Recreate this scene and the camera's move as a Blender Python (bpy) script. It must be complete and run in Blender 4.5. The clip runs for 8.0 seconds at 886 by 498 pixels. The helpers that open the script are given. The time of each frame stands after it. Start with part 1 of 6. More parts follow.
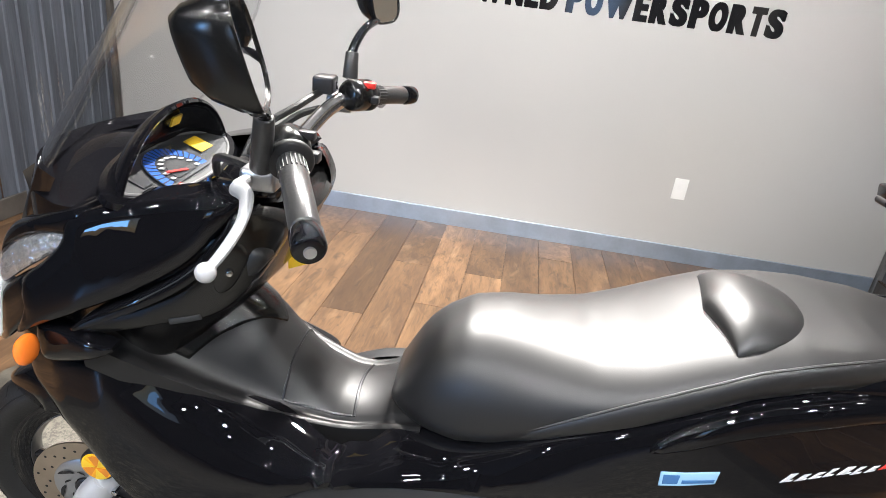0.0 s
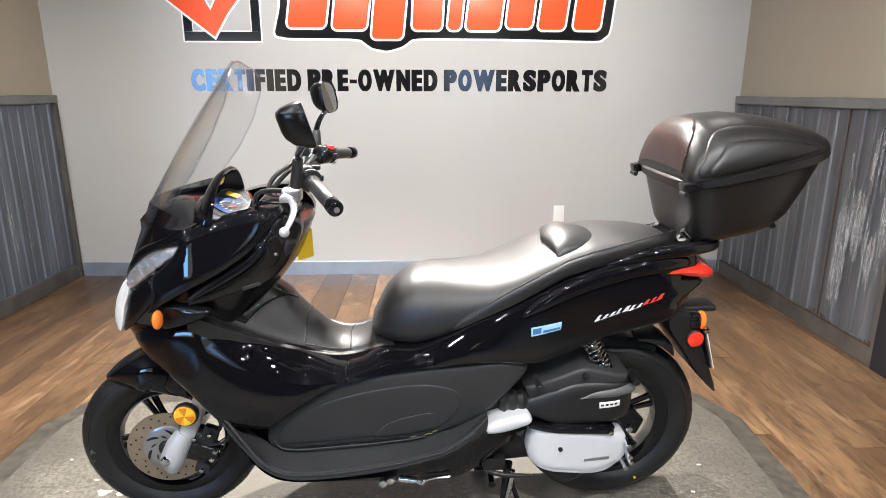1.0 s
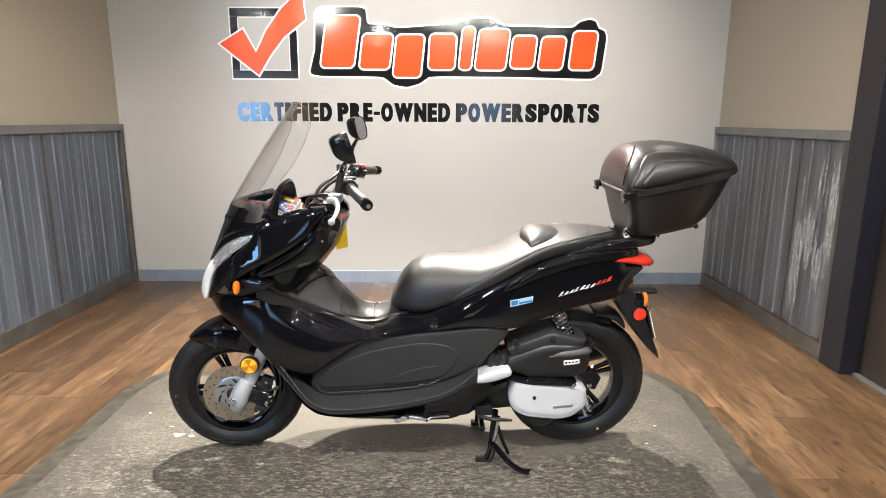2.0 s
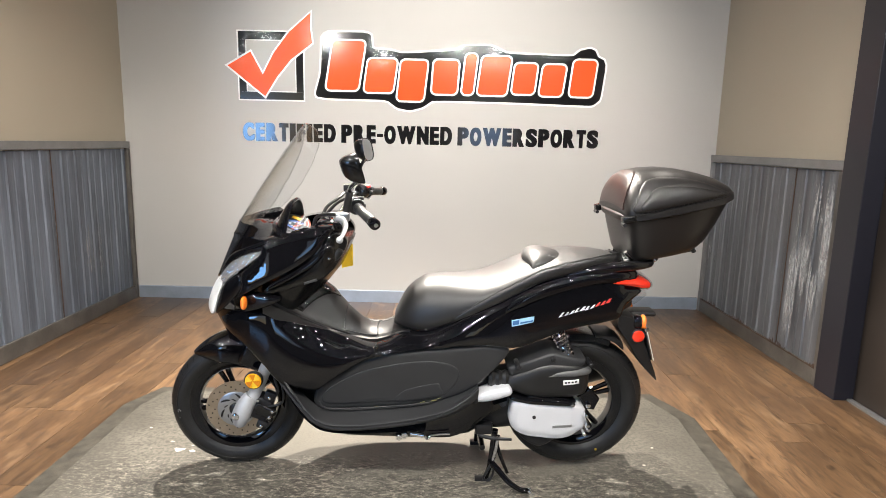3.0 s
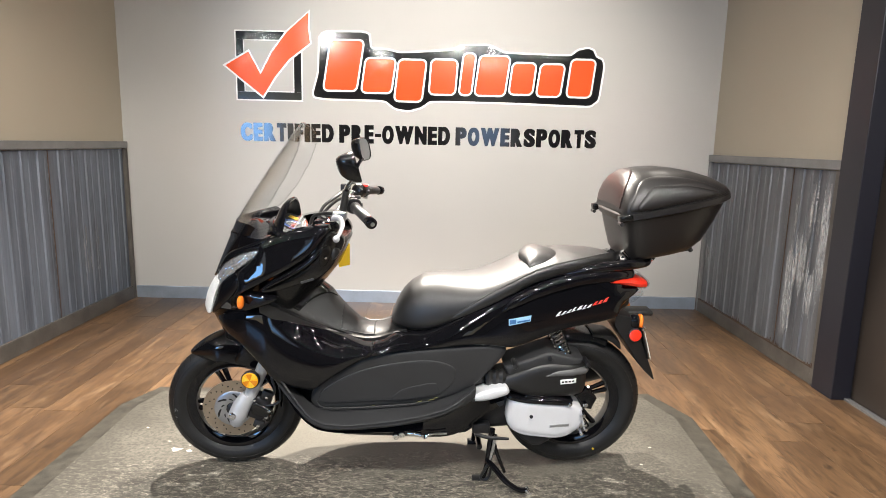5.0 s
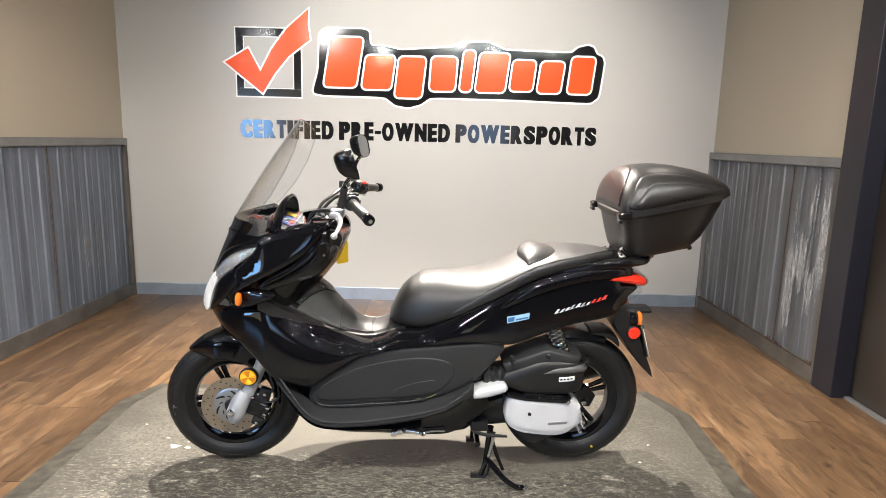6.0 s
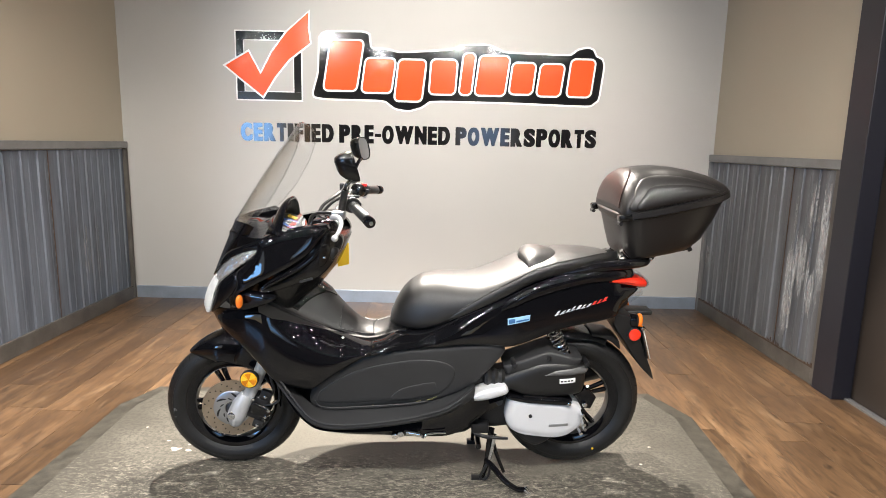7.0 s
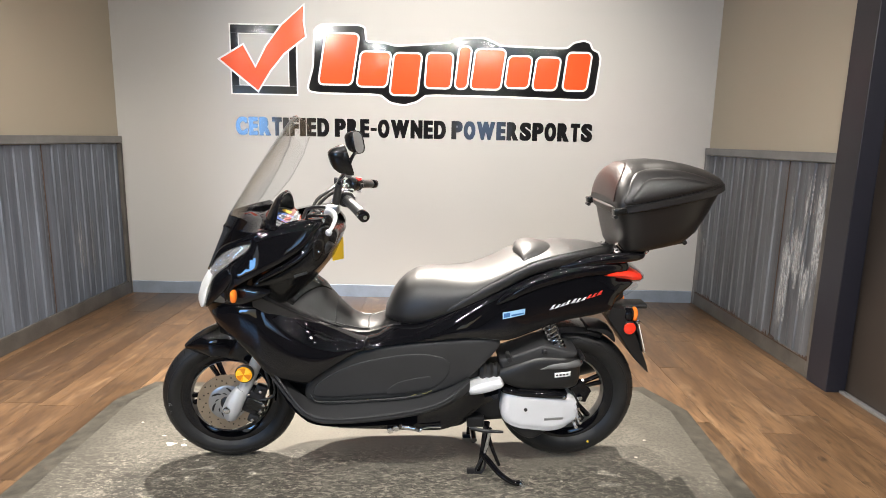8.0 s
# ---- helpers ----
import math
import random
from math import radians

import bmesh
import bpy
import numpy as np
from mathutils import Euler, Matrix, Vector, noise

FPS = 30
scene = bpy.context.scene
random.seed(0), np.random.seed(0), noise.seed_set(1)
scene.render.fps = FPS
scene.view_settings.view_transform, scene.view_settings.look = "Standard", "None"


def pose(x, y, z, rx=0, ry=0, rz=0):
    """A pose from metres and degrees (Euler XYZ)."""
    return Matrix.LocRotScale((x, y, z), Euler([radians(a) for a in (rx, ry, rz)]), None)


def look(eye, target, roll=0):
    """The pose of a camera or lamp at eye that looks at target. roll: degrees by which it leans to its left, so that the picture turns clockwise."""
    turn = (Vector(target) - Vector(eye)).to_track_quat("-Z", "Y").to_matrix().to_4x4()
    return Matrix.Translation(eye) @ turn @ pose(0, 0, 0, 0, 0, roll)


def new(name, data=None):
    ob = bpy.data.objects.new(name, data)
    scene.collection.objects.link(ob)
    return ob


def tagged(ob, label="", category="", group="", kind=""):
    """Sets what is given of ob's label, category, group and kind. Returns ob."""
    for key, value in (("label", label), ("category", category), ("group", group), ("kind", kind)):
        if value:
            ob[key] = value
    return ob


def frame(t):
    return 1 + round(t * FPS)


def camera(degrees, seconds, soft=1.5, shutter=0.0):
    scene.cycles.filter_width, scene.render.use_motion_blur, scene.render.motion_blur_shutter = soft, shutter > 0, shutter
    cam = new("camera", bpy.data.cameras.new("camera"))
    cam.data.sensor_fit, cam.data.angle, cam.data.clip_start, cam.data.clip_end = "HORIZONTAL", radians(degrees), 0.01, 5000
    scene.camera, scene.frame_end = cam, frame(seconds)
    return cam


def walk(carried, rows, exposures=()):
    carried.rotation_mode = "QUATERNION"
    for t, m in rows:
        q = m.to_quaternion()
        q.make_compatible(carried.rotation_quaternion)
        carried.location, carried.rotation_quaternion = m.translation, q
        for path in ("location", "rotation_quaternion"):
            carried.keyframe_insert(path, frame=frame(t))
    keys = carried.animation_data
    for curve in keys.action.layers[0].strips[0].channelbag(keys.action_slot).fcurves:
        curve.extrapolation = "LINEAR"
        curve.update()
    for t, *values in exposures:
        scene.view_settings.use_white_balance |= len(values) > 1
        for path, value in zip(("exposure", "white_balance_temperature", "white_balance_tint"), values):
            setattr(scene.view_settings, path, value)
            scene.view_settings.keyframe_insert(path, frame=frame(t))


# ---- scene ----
cam = camera(72.5, 8.0, soft=0.8)
PATH = [
    (0, (0.104, -0.947, 1.227), (-0.079, 0.892, 0.463), 7.4),
    (0.1, (0.121, -1.023, 1.228), (-0.071, 0.833, 0.508), 6.8),
    (0.3, (0.141, -1.158, 1.234), (-0.003, 0.719, 0.557), 5.8),
    (0.5, (0.155, -1.31, 1.247), (0.037, 0.598, 0.658), 3.4),
    (0.7, (0.139, -1.445, 1.250), (0.103, 0.492, 0.753), 1.7),
    (1, (0.117, -1.648, 1.231), (0.169, 0.287, 0.726), 0.1),
    (1.2, (0.102, -1.778, 1.249), (0.155, 0.174, 0.815), 0.9),
    (1.5, (0.128, -1.956, 1.246), (0.163, 0.009, 0.873), 1.2),
    (1.8, (0.143, -2.112, 1.235), (0.151, -0.155, 0.822), 0.1),
    (2, (0.159, -2.177, 1.246), (0.151, -0.221, 0.828), 0.3),
    (2.2, (0.142, -2.207, 1.254), (0.145, -0.241, 0.885), 0.7),
    (3.5, (0.134, -2.226, 1.243), (0.132, -0.256, 0.899), 1.5),
    (4, (0.141, -2.225, 1.245), (0.143, -0.255, 0.9), 1.4),
    (4.5, (0.138, -2.226, 1.242), (0.145, -0.255, 0.902), 1.3),
    (6, (0.15, -2.221, 1.241), (0.153, -0.252, 0.889), 1.4),
    (6.5, (0.149, -2.222, 1.238), (0.152, -0.252, 0.893), 1.3),
    (7, (0.148, -2.224, 1.238), (0.151, -0.253, 0.896), 1.3),
    (7.5, (0.148, -2.222, 1.233), (0.156, -0.253, 0.881), 0.9),
    (8, (0.157, -2.22, 1.236), (0.169, -0.252, 0.876), 1.2),
]
walk(cam, [(t, look(eye, target, roll)) for t, eye, target, roll in PATH], [(0, 0.06, 5850, 10), (0.6, 0.05, 5900, 10), (1.0, 0.02, 5950, 10), (2.2, 0.06, 6250, 10), (8, 0.06, 6250, 10)])

# ---- world and lamps ----
CEIL, BACK_Y = 3.0, 2.40
world = bpy.data.worlds.new("world")
scene.world = world
world.use_nodes = True
wn = world.node_tree.nodes
sky = wn.new("ShaderNodeTexSky")
sky.sky_type, sky.sun_disc, sky.sun_elevation, sky.sun_rotation = "NISHITA", False, radians(35), radians(200)
world.node_tree.links.new(sky.outputs[0], wn["Background"].inputs[0])
wn["Background"].inputs[1].default_value = 0.10


def spot(x, y, watts, aim, cone=80, colour=(1, 0.90, 0.77), size=0.035):
    d = bpy.data.lights.new("spot_lamp", "SPOT")
    d.energy, d.color, d.spot_size, d.spot_blend, d.shadow_soft_size = watts, colour, radians(cone), 0.6, size
    ob = new("spot_lamp", d)
    ob.matrix_world = look((x, y, CEIL - 0.22), aim)
    return ob


# unseen ceiling spots between the scooter and the sign wall, in front of the scooter, and out in the hall
for x, y, w, aim in ((-0.75, 1.2, 600, (-0.50, 0.4, 0)), (0.15, 1.25, 720, (0.25, 0.4, 0)), (1.50, 1.15, 25, (1.1, 0.5, 0))):
    spot(x, y, w, aim, 92)
# two spots wash the sign; the other two are added fills for the sides
for x, y, w, aim in ((-0.45, -0.1, 140, (-0.10, BACK_Y, 1.55)), (0.55, -0.1, 172, (0.40, BACK_Y, 1.65)), (-1.5, -0.9, 170, (-2.1, 1.0, 0.4)), (1.6, -0.9, 15, (0.8, 0.5, 0.5))):
    spot(x, y, w, aim, 70)
for x, w in ((-3.2, 60), (-1.6, 135), (0.35, 310), (1.5, 120), (3.2, 12)):
    spot(x, -2.2, w, (x * 0.6, -0.6, 0.3), 130, (1, 0.93, 0.84))
for x, w in ((-3.2, 50), (-1.0, 45), (1.0, 40), (3.2, 10)):
    spot(x, -4.2, w, (x * 0.5, -1.3, 0.2), 90, (1, 0.93, 0.84))


# small unseen lamps added over the aisle to dot the gloss with highlights
for x, y in ((-2.7, -2.9), (-1.8, -2.9), (-0.9, -2.9), (0.0, -2.9), (0.9, -2.9), (1.8, -2.9), (2.7, -2.9), (-1.2, -1.4), (-0.3, -1.4), (0.6, -1.4), (1.5, -1.4), (-0.8, -0.5), (0.8, -0.5)):
    spot(x, y, 14, (x * 0.6, 0.0, 0.4), 120, (1, 0.95, 0.88), 0.03)


def window_light(x, y, z, w, h, watts):
    d = bpy.data.lights.new("window_light", "AREA")
    d.shape, d.size, d.size_y, d.energy, d.color = "RECTANGLE", w, h, watts, (0.22, 0.52, 1.0)
    ob = new("window_light", d)
    ob.matrix_world = look((x, y, z), (x, y + 1, z - 0.05))
    return ob


window_light(-4.0, -5.93, 1.5, 1.1, 0.8, 62)
window_light(1.0, -5.93, 1.5, 0.9, 0.7, 8)

# ---- materials ----
def material(name, colour, rough=0.5, metal=0.0, **more):
    """A principled material with a two-scale variation of colour and roughness and a fine bump."""
    m = bpy.data.materials.new(name)
    m.use_nodes = True
    n, l = m.node_tree.nodes, m.node_tree.links
    b = n["Principled BSDF"]
    b.inputs["Roughness"].default_value, b.inputs["Metallic"].default_value = rough, metal
    co = n.new("ShaderNodeTexCoord")
    fine, wide = n.new("ShaderNodeTexNoise"), n.new("ShaderNodeTexNoise")
    stretch = n.new("ShaderNodeMapping")
    stretch.inputs["Scale"].default_value = more.get("stretch", (1, 1, 1))
    l.new(co.outputs["Object"], stretch.inputs["Vector"])
    for t, s, d in ((fine, more.get("grain", 180), 3), (wide, more.get("blotch", 4), 5)):
        t.inputs["Scale"].default_value, t.inputs["Detail"].default_value = s, d
        l.new(stretch.outputs[0], t.inputs["Vector"])
    mix = n.new("ShaderNodeMix")
    mix.data_type = "RGBA"
    v = more.get("vary", 0.12)
    mix.inputs["A"].default_value = (*[c * (1 - v) for c in colour], 1)
    mix.inputs["B"].default_value = (*more.get("second", [min(1, c * (1 + v)) for c in colour]), 1)
    add = n.new("ShaderNodeMath")
    add.operation = "MULTIPLY_ADD"
    add.inputs[1].default_value, add.inputs[2].default_value = 0.4, 0.0
    l.new(fine.outputs["Fac"], add.inputs[0])
    ramp = n.new("ShaderNodeMapRange")
    ramp.inputs["From Min"].default_value, ramp.inputs["From Max"].default_value = 0.35, 0.65
    l.new(wide.outputs["Fac"], ramp.inputs["Value"])
    half = n.new("ShaderNodeMath")
    half.operation = "MULTIPLY_ADD"
    half.use_clamp = True
    half.inputs[1].default_value = 0.6
    l.new(ramp.outputs[0], half.inputs[0])
    l.new(add.outputs[0], half.inputs[2])
    l.new(half.outputs[0], mix.inputs["Factor"])
    l.new(mix.outputs["Result"], b.inputs["Base Color"])
    rr = n.new("ShaderNodeMapRange")
    dr = more.get("rough_vary", 0.15)
    rr.inputs["To Min"].default_value, rr.inputs["To Max"].default_value = rough * (1 - dr), min(1, rough * (1 + dr))
    l.new(wide.outputs["Fac"], rr.inputs["Value"])
    l.new(rr.outputs[0], b.inputs["Roughness"])
    if more.get("bump", 0.0):
        bump = n.new("ShaderNodeBump")
        bump.inputs["Strength"].default_value, bump.inputs["Distance"].default_value = more["bump"], more.get("depth", 0.001)
        l.new(fine.outputs["Fac"], bump.inputs["Height"])
        l.new(bump.outputs[0], b.inputs["Normal"])
    for key in ("Coat Weight", "Coat Roughness", "Specular IOR Level", "Transmission Weight", "IOR", "Sheen Weight"):
        if key in more:
            b.inputs[key].default_value = more[key]
    return m


def see_through(name, tint, rough=0.02, least=0.05, most=0.55):
    """Thin clear plastic: what lies behind shows, with gloss that grows towards grazing views."""
    m = bpy.data.materials.new(name)
    m.use_nodes = True
    n, l = m.node_tree.nodes, m.node_tree.links
    clear, shine, facing, mix = n.new("ShaderNodeBsdfTransparent"), n.new("ShaderNodeBsdfGlossy"), n.new("ShaderNodeLayerWeight"), n.new("ShaderNodeMixShader")
    clear.inputs[0].default_value = (*tint, 1)
    shine.inputs["Roughness"].default_value = rough
    facing.inputs["Blend"].default_value = 0.5
    power, scale = n.new("ShaderNodeMath"), n.new("ShaderNodeMath")
    power.operation, power.inputs[1].default_value = "POWER", 4.0
    scale.operation, scale.inputs[1].default_value, scale.inputs[2].default_value = "MULTIPLY_ADD", most, least
    l.new(facing.outputs["Facing"], power.inputs[0])
    l.new(power.outputs[0], scale.inputs[0])
    l.new(scale.outputs[0], mix.inputs[0])
    l.new(clear.outputs[0], mix.inputs[1])
    l.new(shine.outputs[0], mix.inputs[2])
    l.new(mix.outputs[0], n["Material Output"].inputs[0])
    return m


GLOSS = material("black_gloss_paint", (0.004, 0.004, 0.005), 0.014, vary=0.05, grain=900, **{"Specular IOR Level": 0.45})
MATTE = material("black_moulded_plastic", (0.009, 0.009, 0.0095), 0.42, bump=0.25, depth=0.0004, grain=900, vary=0.15)
GREYP = material("dark_grey_plastic", (0.027, 0.0275, 0.029), 0.45, bump=0.25, depth=0.0004, grain=900, vary=0.15, blotch=6, **{"Specular IOR Level": 0.36})
VINYL = material("black_seat_vinyl", (0.005, 0.005, 0.0055), 0.56, bump=0.35, depth=0.0006, grain=700, vary=0.15, **{"Specular IOR Level": 0.30, "Coat Weight": 1.0, "Coat Roughness": 0.40})
CASEP = material("black_case_plastic", (0.0085, 0.0075, 0.0075), 0.37, bump=0.3, depth=0.0005, grain=800, vary=0.15)
CASEW = material("wine_brown_case_plastic", (0.026, 0.013, 0.011), 0.34, bump=0.3, depth=0.0005, grain=800, vary=0.15)
GROOVE = material("groove_black", (0.004, 0.004, 0.004), 0.8, vary=0.1)
RUBBER = material("tyre_rubber", (0.010, 0.010, 0.0103), 0.44, bump=0.5, grain=260, vary=0.4, blotch=14)
GRIPR = material("grip_rubber", (0.035, 0.035, 0.035), 0.30, bump=0.3, grain=300)
SATIN = material("black_satin_plastic", (0.006, 0.006, 0.006), 0.20, vary=0.2, grain=700, bump=0.1, depth=0.0003)
GREYL = material("grey_housing_plastic", (0.11, 0.11, 0.11), 0.38, bump=0.2, depth=0.0004, grain=900, vary=0.12)
SILVER = material("silver_paint", (0.70, 0.71, 0.74), 0.33, 0.25, vary=0.06, bump=0.08, grain=500)
FORKP = material("fork_silver_paint", (0.50, 0.51, 0.53), 0.38, 0.3, vary=0.08, bump=0.08, grain=400)
ALLOY = material("cast_alloy", (0.46, 0.47, 0.49), 0.32, 0.9, vary=0.15, bump=0.15, grain=300)
BARM = material("satin_chrome", (0.82, 0.83, 0.84), 0.20, 1.0, vary=0.05)
CHROME = material("chrome", (0.75, 0.76, 0.78), 0.08, 1.0, vary=0.05)
STEEL = material("brake_steel", (0.52, 0.44, 0.35), 0.30, 0.95, vary=0.15, grain=60, blotch=14)
DARKM = material("dark_metal", (0.03, 0.03, 0.032), 0.35, 0.6, vary=0.3)
REFLR = material("red_reflector", (0.78, 0.035, 0.014), 0.12, vary=0.15, grain=300, **{"Coat Weight": 0.8})
# dark grey for the ring inside the wheel rims
RIMB = material("grey_rim_lining", (0.085, 0.082, 0.08), 0.38, 0.4, vary=0.3, blotch=12)
AMBERD = material("deep_amber_lens", (0.62, 0.20, 0.004), 0.15, vary=0.12, grain=300, **{"Coat Weight": 0.7})
AMBER = material("amber_lens", (0.92, 0.42, 0.008), 0.15, vary=0.12, grain=300, **{"Coat Weight": 0.7})
ORANGEL = material("orange_lens", (0.85, 0.20, 0.02), 0.12, vary=0.12, **{"Coat Weight": 0.7})
REDL = material("red_lens", (0.85, 0.035, 0.015), 0.10, vary=0.2, **{"Coat Weight": 0.8})
HEADL = material("headlamp_reflector", (0.80, 0.82, 0.85), 0.14, 0.8, vary=0.3, grain=130, blotch=40, bump=1.0, depth=0.006)
CLEAR = see_through("clear_screen", (0.965, 0.968, 0.97), 0.03, 0.045, 0.8)
LENS = see_through("clear_lens", (0.94, 0.95, 0.96), 0.02, 0.03, 0.4)
EDGEC = see_through("clear_screen_edge", (0.96, 0.965, 0.97), 0.10, 0.10, 0.5)
MIRROR = material("mirror_glass", (0.85, 0.86, 0.87), 0.02, 1.0, vary=0.01)
WHITEP = material("white_plastic", (0.75, 0.75, 0.73), 0.35, vary=0.04)
BLUEP = material("blue_dial", (0.02, 0.12, 0.55), 0.3, vary=0.1)
YELLOW = material("yellow_tag", (0.80, 0.52, 0.02), 0.45, vary=0.08)
REDP = material("red_print", (0.60, 0.03, 0.02), 0.35, vary=0.08)
STRAW = material("straw_scuff", (0.30, 0.28, 0.10), 0.7, vary=0.3)
FLECK = material("dried_paint", (0.50, 0.47, 0.40), 0.7, vary=0.2)
PATCHBLUE = material("pale_blue_patch", (0.30, 0.50, 0.72), 0.2, vary=0.15, grain=60)
PATCHBAR = material("dark_blue_bar", (0.05, 0.14, 0.32), 0.25, vary=0.15)
DIAL = material("dial_face", (0.026, 0.027, 0.028), 0.65, 0.0, vary=0.2, grain=120)

PAINT_BACK = material("greige_wall_paint", (0.420, 0.413, 0.398), 0.55, vary=0.03, bump=0.12, depth=0.0012, grain=140, blotch=1.2)
PAINT_SIDE = material("beige_wall_paint", (0.412, 0.366, 0.284), 0.6, vary=0.03, bump=0.12, depth=0.0012, grain=140, blotch=1.2)
CEILP = material("ceiling_paint", (0.06, 0.06, 0.06), 0.8, vary=0.04)
# for the unseen hall walls, kept dark to lower fill and gloss reflections
PAINT_HALL = material("darkened_hall_paint", (0.09, 0.085, 0.08), 0.6, vary=0.05, bump=0.12, depth=0.0012, grain=140, blotch=1.2)
SHEET = material("weathered_steel_sheet", (0.130, 0.137, 0.151), 0.46, 0.35, vary=0.5, grain=40, blotch=2.6, stretch=(5, 5, 0.35), bump=0.2, depth=0.0008)
# blue window glare on the baseboard is put into this base colour
BASEB = material("blue_glare_steel_strip", (0.40, 0.47, 0.57), 0.42, 0.75, vary=0.14, grain=60, blotch=8, bump=0.08)
DULL = material("dull_brown_steel_strip", (0.105, 0.096, 0.086), 0.5, 0.3, vary=0.35, grain=60, blotch=8, bump=0.1)
# copy of SHEET for the left wall, with the cooler light there tinted in
SHEET_COOL_LIT = material("cool_lit_weathered_steel_sheet", (0.132, 0.152, 0.188), 0.46, 0.35, vary=0.5, grain=40, blotch=2.6, stretch=(5, 5, 0.35), bump=0.2, depth=0.0008)
TRIM = material("galvanised_trim", (0.215, 0.215, 0.215), 0.34, 0.5, vary=0.18, grain=60, blotch=8, bump=0.08)
VBLACK = material("black_vinyl_film", (0.009, 0.009, 0.010), 0.10, vary=0.04, **{"Specular IOR Level": 0.5})
VWHITE = material("white_vinyl_film", (0.80, 0.80, 0.79), 0.3, vary=0.03)
VORANGE = material("orange_vinyl_film", (0.78, 0.090, 0.020), 0.13, vary=0.06, blotch=2)
DOORB = material("dark_brown_door", (0.027, 0.021, 0.017), 0.45, vary=0.2, bump=0.1)
FRAMEP = material("dark_blue_frame_paint", (0.0125, 0.0125, 0.019), 0.45, vary=0.12)
RUST = material("rust", (0.062, 0.034, 0.020), 0.8, vary=0.4, grain=80)
LIME = material("white_streak", (0.52, 0.53, 0.54), 0.8, vary=0.3, grain=60)


def flaky(m):
    """Lets the sheet show through in thin upright flakes."""
    n, l = m.node_tree.nodes, m.node_tree.links
    co, mp, t, r = n.new("ShaderNodeTexCoord"), n.new("ShaderNodeMapping"), n.new("ShaderNodeTexNoise"), n.new("ShaderNodeMapRange")
    mp.inputs["Scale"].default_value = (1, 1, 0.09)
    t.inputs["Scale"].default_value, t.inputs["Detail"].default_value, t.inputs["Roughness"].default_value = 110, 6, 0.75
    r.inputs["From Min"].default_value, r.inputs["From Max"].default_value, r.inputs["To Max"].default_value = 0.40, 0.66, 0.85
    l.new(co.outputs["Object"], mp.inputs["Vector"])
    l.new(mp.outputs[0], t.inputs["Vector"])
    l.new(t.outputs["Fac"], r.inputs["Value"])
    l.new(r.outputs[0], n["Principled BSDF"].inputs["Alpha"])


flaky(LIME)


def plank_material():
    """Rustic vinyl wood: broad stained patches, long grain, short dark knots, and a tone of its own for each plank."""
    m = material("wood_plank", (0.098, 0.055, 0.027), 0.36, grain=24, blotch=1.2, stretch=(4, 0.35, 1), vary=0.35, bump=0.10, depth=0.0005, second=(0.245, 0.143, 0.071))
    n, l = m.node_tree.nodes, m.node_tree.links
    info, hsv, b = n.new("ShaderNodeObjectInfo"), n.new("ShaderNodeHueSaturation"), n["Principled BSDF"]
    mapping = [x for x in n if x.bl_idname == "ShaderNodeMapping"][0]
    co = [x for x in n if x.bl_idname == "ShaderNodeTexCoord"][0]
    shift, scl = n.new("ShaderNodeVectorMath"), n.new("ShaderNodeVectorMath")
    shift.operation, scl.operation = "ADD", "SCALE"
    scl.inputs["Scale"].default_value = 40.0
    l.new(co.outputs["Object"], shift.inputs[0])
    l.new(info.outputs["Random"], scl.inputs[0])
    l.new(scl.outputs[0], shift.inputs[1])
    l.new(shift.outputs[0], mapping.inputs["Vector"])
    rng = n.new("ShaderNodeMapRange")
    rng.inputs["To Min"].default_value, rng.inputs["To Max"].default_value = 0.70, 1.20
    hsv.inputs["Saturation"].default_value = 1.0
    l.new(info.outputs["Random"], rng.inputs["Value"])
    l.new(rng.outputs[0], hsv.inputs["Value"])
    tone = b.inputs["Base Color"].links[0].from_socket
    for scale, stretch, lo, hi, top, dark in ((3.0, (2.2, 0.45, 1), 0.42, 0.64, 0.62, (0.080, 0.045, 0.024)), (11.0, (1.7, 0.34, 1), 0.46, 0.64, 0.64, (0.060, 0.034, 0.018)), (30.0, (1.7, 0.26, 1), 0.50, 0.63, 0.60, (0.048, 0.028, 0.016)), (110.0, (2.2, 0.12, 1), 0.45, 0.65, 0.45, (0.060, 0.035, 0.02)), (20.0, (1.0, 0.50, 1), 0.60, 0.68, 0.65, (0.030, 0.019, 0.012)), (7.0, (1.8, 0.40, 1), 0.58, 0.72, 0.38, (0.33, 0.215, 0.12))):
        mp, t, r, mx = n.new("ShaderNodeMapping"), n.new("ShaderNodeTexNoise"), n.new("ShaderNodeMapRange"), n.new("ShaderNodeMix")
        mp.inputs["Scale"].default_value = stretch
        t.inputs["Scale"].default_value, t.inputs["Detail"].default_value, t.inputs["Roughness"].default_value, t.inputs["Distortion"].default_value = scale, 5, 0.6, 0.6
        r.inputs["From Min"].default_value, r.inputs["From Max"].default_value, r.inputs["To Max"].default_value = lo, hi, top
        mx.data_type = "RGBA"
        mx.inputs["B"].default_value = (*dark, 1)
        l.new(shift.outputs[0], mp.inputs["Vector"])
        l.new(mp.outputs[0], t.inputs["Vector"])
        l.new(t.outputs["Fac"], r.inputs["Value"])
        l.new(r.outputs[0], mx.inputs["Factor"])
        l.new(tone, mx.inputs["A"])
        tone = mx.outputs["Result"]
    l.new(tone, hsv.inputs["Color"])
    l.new(hsv.outputs[0], b.inputs["Base Color"])
    return m


PLANK = plank_material()


